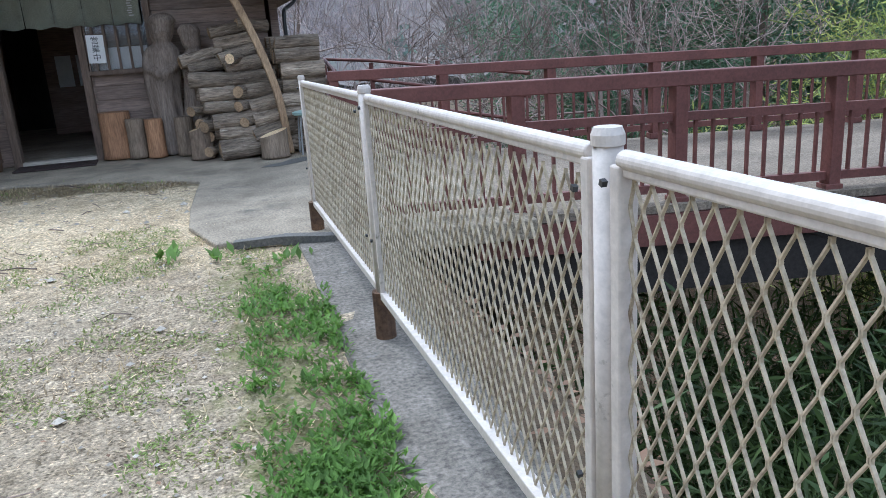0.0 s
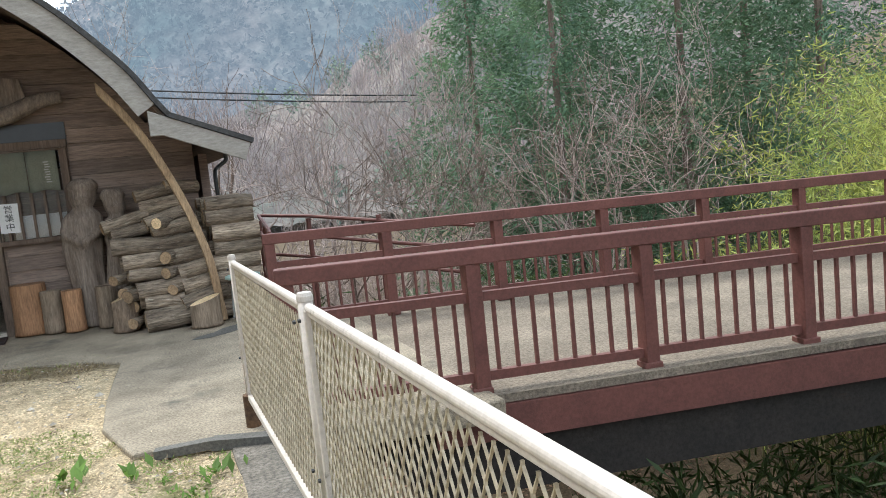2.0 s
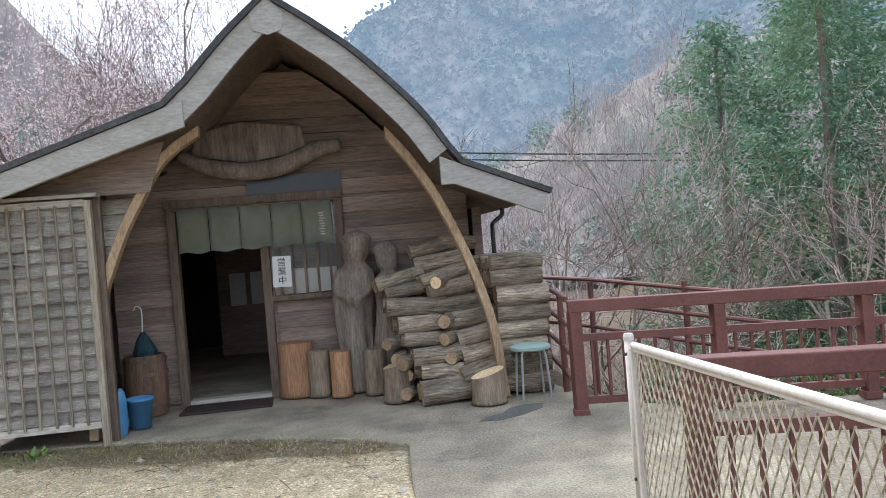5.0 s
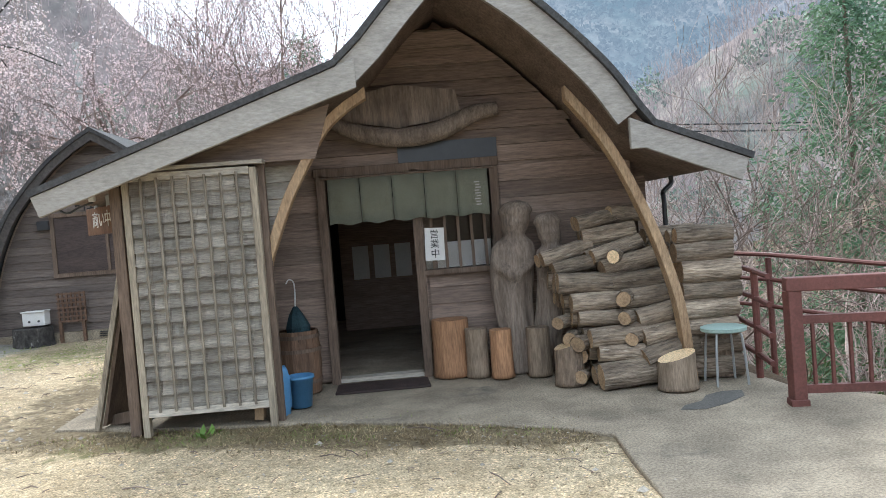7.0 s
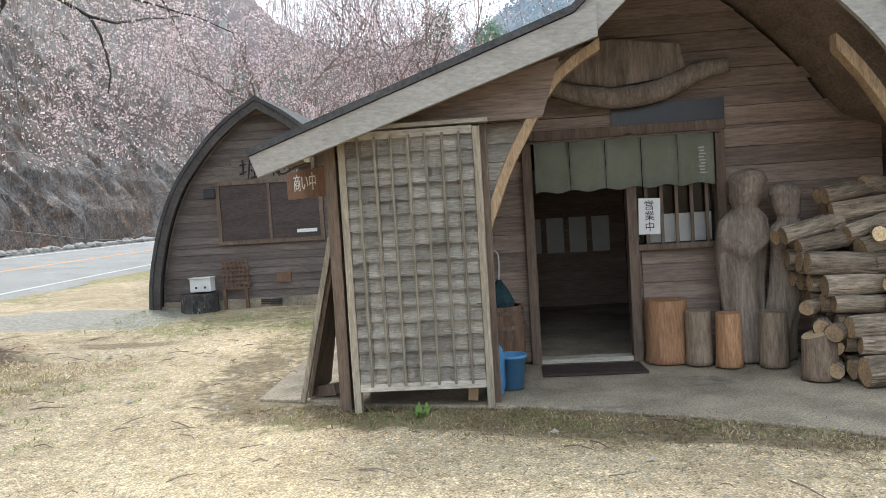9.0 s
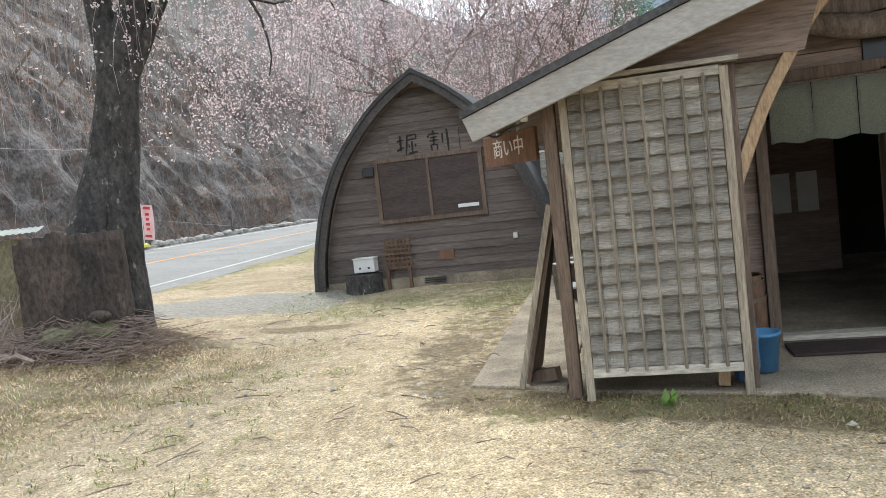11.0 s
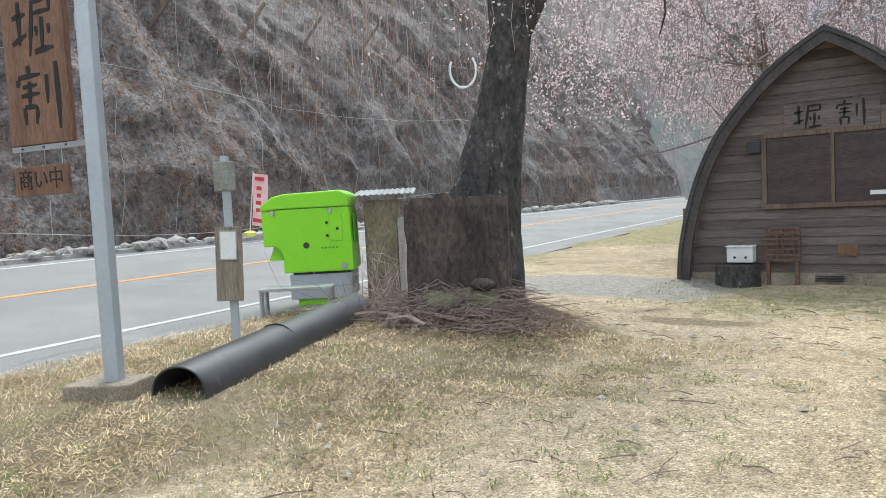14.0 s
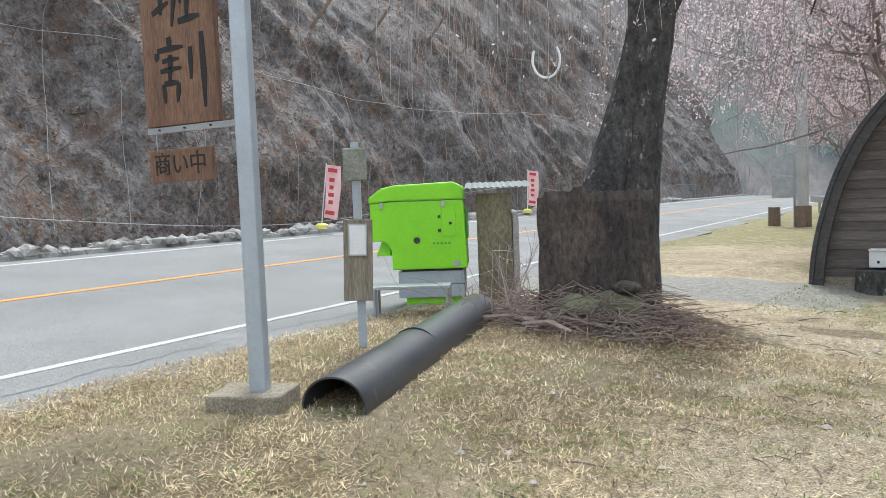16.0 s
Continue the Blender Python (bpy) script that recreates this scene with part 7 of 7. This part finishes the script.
def far_woods():
    """Mixed woods on the slopes across the valley: clumps of small leaves and twig strokes."""
    g = np.random.default_rng(9)
    dark, brown = Soup(), Soup()
    for k in range(1500):
        a, v = radians(g.uniform(-62, 66)), g.uniform(0, 1) ** 1.2
        x, y, base = ridge(a, v, *NEAR_RIDGE)
        h = g.uniform(4.5, 9)
        green = noise.noise((x * 0.03, y * 0.03, 2)) + g.normal() * 0.12 > 0.20
        m = 70 if green else 60
        d = rand_dirs(g, m) * g.uniform(0.3, 1, (m, 1)) * np.array([0.32, 0.32, 0.45]) * h
        at = np.array([x, y, base + h * 0.42]) + d
        if green:
            dark.leaves(at, rand_dirs(g, m, -0.4) * h * 0.11, rand_dirs(g, m) * h * 0.05)
        else:
            brown.leaves(at, unit(d * np.array([1, 1, 0.6]) + np.array([0, 0, h * 0.35])) * h * 0.28, rand_dirs(g, m) * h * 0.006)
            brown.tube([(x, y, base - 1), (x, y, base + h * 0.7)], [h * 0.012, h * 0.006])
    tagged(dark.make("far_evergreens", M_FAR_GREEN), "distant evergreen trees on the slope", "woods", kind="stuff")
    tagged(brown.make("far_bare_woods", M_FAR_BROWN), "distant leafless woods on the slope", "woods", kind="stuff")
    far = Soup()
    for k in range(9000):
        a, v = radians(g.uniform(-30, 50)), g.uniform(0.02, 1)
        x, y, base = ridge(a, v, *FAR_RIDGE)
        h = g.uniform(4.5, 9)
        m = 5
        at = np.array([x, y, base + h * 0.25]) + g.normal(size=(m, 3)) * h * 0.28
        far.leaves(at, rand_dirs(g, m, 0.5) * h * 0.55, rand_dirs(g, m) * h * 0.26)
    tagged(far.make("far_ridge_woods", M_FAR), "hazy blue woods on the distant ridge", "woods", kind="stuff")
    g = np.random.default_rng(10)
    bank = Soup()
    for k in range(260):  # scrub on the near bank
        x, y = g.uniform(2.5, 26), g.uniform(10.5, 46)
        z = float(height(x, y))
        for j in range(9):
            d = unit(np.array([g.normal() * 0.5, g.normal() * 0.5, 1.0]))
            L = g.uniform(0.8, 2.6)
            p = np.array([x, y, z - 0.1]) + g.normal(size=3) * [0.3, 0.3, 0]
            q = p + d * L * 0.5 + g.normal(size=3) * 0.08
            bank.tube([p, q, q + unit(d + g.normal(size=3) * 0.4) * L * 0.5], [0.014, 0.010, 0.004])
            for i in range(3):
                bank.tube([q, q + unit(d + g.normal(size=3) * 0.7) * L * 0.4], [0.007, 0.003])
    tagged(bank.make("bank_scrub", M_TWIG_PALE), "leafless pale scrub on the valley bank", "scrub", kind="stuff")


far_woods()


# ---- cliff dressing ----
def cliff_dressing():
    g = np.random.default_rng(12)
    tw, lf, rope = Soup(), Soup(), Soup()
    for k in range(4200):
        u = g.uniform(-18, 70)
        v = g.uniform(0.5, 16) if g.uniform() < 0.8 else g.uniform(0.3, 26)
        if noise.noise((u * 0.12, v * 0.16, 3)) + (0.45 if u < 14 else -0.1) + g.normal() * 0.12 < 0.1:
            continue
        p = np.array(cliff_at(u, v, -0.05))
        d = unit(np.array([0.5, g.normal() * 0.7, g.uniform(-0.4, 0.8)]))
        L = g.uniform(0.3, 1.15)
        q = np.array([p, p + d * L * 0.5, p + d * L + np.array([0.1, 0, -0.3 * L])])
        tw.tube(q, [0.014, 0.01, 0.005])
        for j in range(2):
            e = unit(d + g.normal(size=3) * 0.7)
            tw.tube(np.array([q[1], q[1] + e * L * 0.5]), [0.008, 0.004])
    m = 64000
    u, v = g.uniform(-16, 60, m), g.uniform(0, 1, m) ** 1.3 * 16
    at = np.array([cliff_at(a, b, 0.06) for a, b in zip(u, v)]) + g.normal(size=(m, 3)) * 0.05
    sel = np.array([noise.noise((a * 0.14, b * 0.2, 8)) > (-0.35 if a < 14 else 0.0) for a, b in zip(u, v)])
    at = at[sel]
    lf.leaves(at, rand_dirs(g, len(at), -0.3) * g.uniform(0.06, 0.16, (len(at), 1)), rand_dirs(g, len(at)) * 0.04)
    for k in range(44):
        u0 = -15 + 1.9 * k
        pts = [np.array(cliff_at(u0 + 0.30 * vv, vv, 0.12)) for vv in np.linspace(0.6, 24, 26)]
        rope.tube(pts, np.full(26, 0.010))
    for v0 in (0.9, 5.2, 9.5, 14):
        pts = [np.array(cliff_at(uu, v0 + 0.5 * math.sin(uu * 0.2 + v0), 0.2)) for uu in np.linspace(-16, 70, 60)]
        rope.tube(pts, np.full(60, 0.012))
    tagged(tw.make("cliff_scrub", M_SCRUB), "leafless scrub and vines on the cliff", "scrub", kind="stuff")
    tagged(lf.make("cliff_leaves", M_LEAF), "dead brown leaves caught on the cliff", "leaves", kind="stuff")
    tagged(rope.make("rockfall_net_ropes", M_ROPE), "pale rockfall net ropes over the cliff", "net", kind="stuff")
    fp = empty("rockfall_fence", (-24, 20, 8), "row of slanting dark steel posts on the cliff", "fence")
    for k in range(9):
        p = Vector(cliff_at(20.2 + 3.9 * k, 7.4 + 0.24 * k))
        part("post", beam(B(), p - Vector((0.2, 0.15, 0.3)), p + Vector((0.75, 0.65, 1.35)), 0.11, 0.11), M_POST, fp)
    ho = empty("hose_loop", cliff_at(20, 8), "loop of pale hose hanging on the cliff", "hose")
    c = Vector((-17.24, 22.68, 5.25))
    part("hose", tube(B(), [c + Vector((0.32 * math.cos(a), 0.2 * math.cos(a), 0.5 * math.sin(a))) for a in np.linspace(2.6, 7.0, 24)], 0.036, 8), M_PLAST_W, ho)


cliff_dressing()


# ---- ground cover ----
def ground_at(x, y):
    return height(x, y) + 0.22 * np.exp(-(((x + 9.9) / 1.1) ** 2 + ((y - 11.6) / 0.8) ** 2)) - 0.012


def blades(name, material, label, pts, size, wide, seed, up=1.0, droop=0.0, category="grass"):
    g = np.random.default_rng(seed)
    n = len(pts)
    at = np.column_stack([pts, ground_at(pts[:, 0], pts[:, 1])])
    along = unit(g.normal(size=(n, 3)) * np.array([1, 1, 0.35]) + np.array([0, 0, up])) * size * g.uniform(0.5, 1.4, (n, 1))
    s = Soup()
    s.leaves(at, along, unit(np.cross(along, np.array([0, 0, 1.0]) + g.normal(size=(n, 3)) * 0.2)) * wide * g.uniform(0.6, 1.3, (n, 1)), droop)
    tagged(s.make(name, material), label, category, kind="stuff")


def scatter(seed, n, x0, x1, y0, y1, keep):
    g = np.random.default_rng(seed)
    p = np.column_stack([g.uniform(x0, x1, n), g.uniform(y0, y1, n)])
    k = np.array([keep(x, y) for x, y in p]) > g.uniform(0, 1, n)
    return p[k]


def patchy(x, y, s=1.3, seed=0.0):
    return noise.noise((x * s, y * s, seed)) + 0.5 * noise.noise((x * s * 3, y * s * 3, seed + 4))


verge = scatter(1, 230000, -12.4, -6.2, 3.0, 11.5, lambda x, y: (0.72 + 0.25 * patchy(x, y)) * float(ss(-6.6, -8.6, x - 0.12 * (y - 7))) if x > line_x(y) + 1.0 else 0)
blades("verge_dry_grass", M_DRY, "short straw-dry grass on the road verge", verge, 0.052, 0.0044, 2, 0.3)
vg = scatter(3, 60000, -11.5, -5.8, 3.0, 11.0, lambda x, y: 0.95 * (patchy(x, y, 2.6, 6) > 0.20) if x > line_x(y) + 1.2 else 0)
blades("verge_green_grass", M_SPRIG, "tufts of dull green grass on the verge", vg, 0.042, 0.004, 4, 0.5)
strip = scatter(5, 60000, -4.9, -0.3, 7.2, 9.4, lambda x, y: (0.6 + 0.6 * patchy(x, y, 2.0)) * float(ss(7.25, 7.9, y + 0.30 * (x + 0.3))) * (y < 9.1 - 0.02 * (x + 4) - 0.36 * max(0, x + 1.9) - 0.1 * max(0, x + 2.6)))
blades("forecourt_grass_strip", M_DRY_BROWN, "worn dry grass strip before the forecourt", strip, 0.042, 0.0045, 6, 0.35)
strip2 = scatter(7, 22000, -4.9, -0.3, 7.2, 9.4, lambda x, y: (patchy(x, y, 1.6, 3) > 0.05) * 0.6 * float(ss(7.3, 8.1, y + 0.30 * (x + 0.3))) * (y < 9.1 - 0.36 * max(0, x + 1.9) - 0.1 * max(0, x + 2.6)))
blades("forecourt_green_grass", M_SPRIG, "sparse green grass before the forecourt", strip2, 0.04, 0.004, 8, 0.6)
hutg = scatter(9, 24000, -9.0, -4.9, 11.8, 16.0, lambda x, y: 0.75 * float(ss(12.6, 14.0, y)) * (0.6 + 0.6 * patchy(x, y, 1.2, 2)) + 0.35 * float(ss(-5.9, -5.3, x)))
blades("hut_grass", M_SPRIG, "thin green grass before the small hut", hutg, 0.04, 0.004, 10, 0.6)
yard = scatter(11, 60000, -2.6, 0.4, 0.6, 6.0, lambda x, y: 0.85 * (patchy(x, y, 2.2, 9) > -0.05) * float(ss(-2.6, -0.9, x)))
blades("yard_grass", M_SPRIG, "patchy low grass and weeds on the sandy yard", yard, 0.026, 0.0045, 12, 0.3)
yard2 = scatter(13, 30000, -2.6, 0.4, 0.6, 6.2, lambda x, y: 0.5 + 0.6 * patchy(x, y, 1.1, 5))
blades("yard_straw", M_DRY, "scattered dry grass bits on the yard", yard2, 0.035, 0.0035, 14, 0.12)


def weeds():
    g = np.random.default_rng(31)
    pts = scatter(32, 4200, -0.25, 0.42, 1.2, 4.7, lambda x, y: 0.95 * float(ss(0.30, 0.10, abs(x - 0.15 - 0.03 * y)) * ss(4.6, 3.5, y) * (0.75 + 1.3 * patchy(x, y, 1.4, 1))))
    s = Soup()
    for x, y in pts:
        n = int(g.integers(6, 11))
        a = g.uniform(0, 6.28, n)
        L = g.uniform(0.02, 0.052, (n, 1))
        along = np.column_stack([np.cos(a), np.sin(a), g.uniform(0.3, 1.3, n)])
        along = unit(along) * L
        at = np.tile([x, y, -0.01], (n, 1)) + np.column_stack([g.normal(size=(n, 2)) * 0.012, g.uniform(0, 0.04, n)])
        s.leaves(at, along, unit(np.cross(along, [0, 0, 1.0])) * L * 0.19, 0.004)
    tagged(s.make("fence_weeds", M_WEED), "bright green broad-leaved weeds beside the fence", "weeds", kind="stuff")
    s = Soup()
    for x, y in ((-3.25, 8.72), (-0.1, 4.75), (0.3, 4.5), (-0.4, 4.9), (-8.95, 15.9), (-9.1, 15.6)):
        n = 14
        a = g.uniform(0, 6.28, n)
        L = g.uniform(0.05, 0.13, (n, 1))
        along = unit(np.column_stack([np.cos(a), np.sin(a), g.uniform(0.4, 1.6, n)])) * L
        s.leaves(np.tile([x, y, 0.0], (n, 1)) + g.normal(size=(n, 3)) * [0.05, 0.05, 0.0], along, unit(np.cross(along, [0, 0, 1.0])) * L * 0.2, 0.006)
    tagged(s.make("green_tufts", M_WEED), "single green weed tufts at the pavement edges", "weeds", kind="stuff")


weeds()


def litter():
    g = np.random.default_rng(44)
    s = Soup()
    for k in range(420):  # twigs on the yard
        x, y = g.uniform(-9, -0.3), g.uniform(2.0, 15)
        if x > -3.9 and y > 8.6:
            continue
        a, L = g.uniform(0, 6.28), g.uniform(0.04, 0.19)
        z = float(ground_at(x, y)) + 0.012
        s.tube([(x, y, z), (x + math.cos(a) * L * 0.5, y + math.sin(a) * L * 0.5, z + 0.006 + 0.012 * g.uniform()), (x + math.cos(a + 0.3) * L, y + math.sin(a + 0.3) * L, z)], [0.0032, 0.0026, 0.0018], 4)
    for k in range(170):  # longer dark sticks
        x, y = g.uniform(-9.5, -1.0), g.uniform(4.5, 14)
        if x > -4.1 and y > 8.3:
            continue
        a, L = g.uniform(0, 6.28), g.uniform(0.10, 0.34)
        p = np.array([x, y, float(ground_at(x, y)) + 0.014])
        d = np.array([math.cos(a), math.sin(a), 0])
        q = p + d * L * 0.5 + np.array([0, 0, 0.012]) + g.normal(size=3) * 0.008
        s.tube([p, q, q + unit(d + g.normal(size=3) * [0.3, 0.3, 0.02]) * L * 0.5 - np.array([0, 0, 0.012])], [0.005, 0.0045, 0.003], 4)
        if g.uniform() < 0.5:
            s.tube([q, q + unit(d + g.normal(size=3) * [0.8, 0.8, 0.05]) * L * 0.35 - np.array([0, 0, 0.008])], [0.003, 0.0015], 3)
    tagged(s.make("fallen_twigs", M_TWIG), "small fallen twigs on the sandy yard", "twigs", kind="stuff")
    s = Soup()
    for k in range(800):  # brush pile round the stone
        a, q = g.uniform(0, 6.28), g.uniform(0, 1) ** 0.6
        x, y = -9.9 + math.cos(a) * 1.15 * q, 11.15 + math.sin(a) * 0.72 * q
        b, L = g.uniform(0, 6.28), g.uniform(0.2, 0.8)
        z = float(ground_at(x, y)) + 0.02 + 0.16 * (1 - q) * g.uniform()
        s.tube([(x, y, z), (x + math.cos(b) * L * 0.5, y + math.sin(b) * L * 0.5, z + 0.05 * g.normal() + 0.05), (x + math.cos(b) * L, y + math.sin(b) * L, z + 0.03)], [0.006, 0.0045, 0.002], 4)
    for x0, y0, x1, y1 in ((-10.9, 10.5, -10.0, 10.55), (-10.5, 10.6, -9.4, 10.7), (-10.2, 10.4, -9.6, 10.3)):
        s.tube([(x0, y0, 0.25), ((x0 + x1) / 2, (y0 + y1) / 2 + 0.05, 0.3), (x1, y1, 0.24)], [0.035, 0.03, 0.022], 6)
    tagged(s.make("brush_pile", M_TWIG), "pile of dead twigs round the stone slab", "brush", kind="stuff")
    sh = empty("bare_shrub", (-10.9, 11.0, 0.2), "leafless thorny shrub beside the stone slab", "shrub")
    s, tips = Soup(), []
    for k in range(26):
        x, y = -10.85 + g.normal() * 0.22, 10.95 + g.normal() * 0.18
        limbs(g, s, (x, y, 0.15), unit(np.array([g.normal() * 0.45, g.normal() * 0.45, 1])), g.uniform(0.4, 0.95), 0.008, 1, tips, 0.18, (2, 5), 0.03, 0.6, 0.002)
    s.make("crown", M_TWIG_PALE, sh)
    p = scatter(45, 9000, -12, -8.3, 9.8, 12.6, lambda x, y: math.exp(-(((x + 9.8) / 1.3) ** 2 + ((y - 11.2) / 0.9) ** 2)))
    at = np.column_stack([p, ground_at(p[:, 0], p[:, 1]) + 0.015 + g.uniform(0, 0.04, len(p))])
    s = Soup()
    along = rand_dirs(g, len(p)) * np.array([1, 1, 0.3]) * 0.06
    s.leaves(at, along, unit(np.cross(along, [0, 0, 1.0])) * 0.016)
    q = scatter(46, 9000, -9, 0.4, 1, 14, lambda x, y: 0.38 * (0.4 + patchy(x, y, 0.8, 5)))
    at = np.column_stack([q, ground_at(q[:, 0], q[:, 1]) + 0.014])
    along = rand_dirs(g, len(q)) * np.array([1, 1, 0.2]) * 0.028
    s.leaves(at, along, unit(np.cross(along, [0, 0, 1.0])) * 0.008)
    gx = scatter(47, 5000, 0.9, 8, -1.5, 12, lambda x, y: 0.8 * (x > 2.3 or y < 4.4))
    at = np.column_stack([gx, height(gx[:, 0], gx[:, 1]) + 0.03])
    along = rand_dirs(g, len(gx)) * np.array([1, 1, 0.5]) * 0.09
    s.leaves(at, along, unit(np.cross(along, [0, 0, 1.0])) * 0.025)
    tagged(s.make("dead_leaves", M_LEAF), "dead brown leaves on the ground", "leaves", kind="stuff")
    v, f = [], []
    for k in range(6000):  # pebbles
        x, y = g.uniform(-9, 0.3), g.uniform(1.2, 15.5)
        r = g.uniform(0.004, 0.012) if g.uniform() < 0.95 else g.uniform(0.015, 0.035)
        z = float(ground_at(x, y)) + 0.012
        if x > -3.9 and y > 8.5:
            continue
        b = len(v)
        v += [(x + r * 1.2, y, z), (x, y + r, z), (x - r, y, z), (x, y - r * 1.1, z), (x + 0.2 * r, y, z + r * 0.8), (x, y, z - r)]
        f += [(b, b + 1, b + 4), (b + 1, b + 2, b + 4), (b + 2, b + 3, b + 4), (b + 3, b, b + 4)]
    tagged(mesh_of("pebbles", v, f, M_PEBBLE, True), "small pebbles on the sandy yard", "pebbles", kind="stuff")


litter()
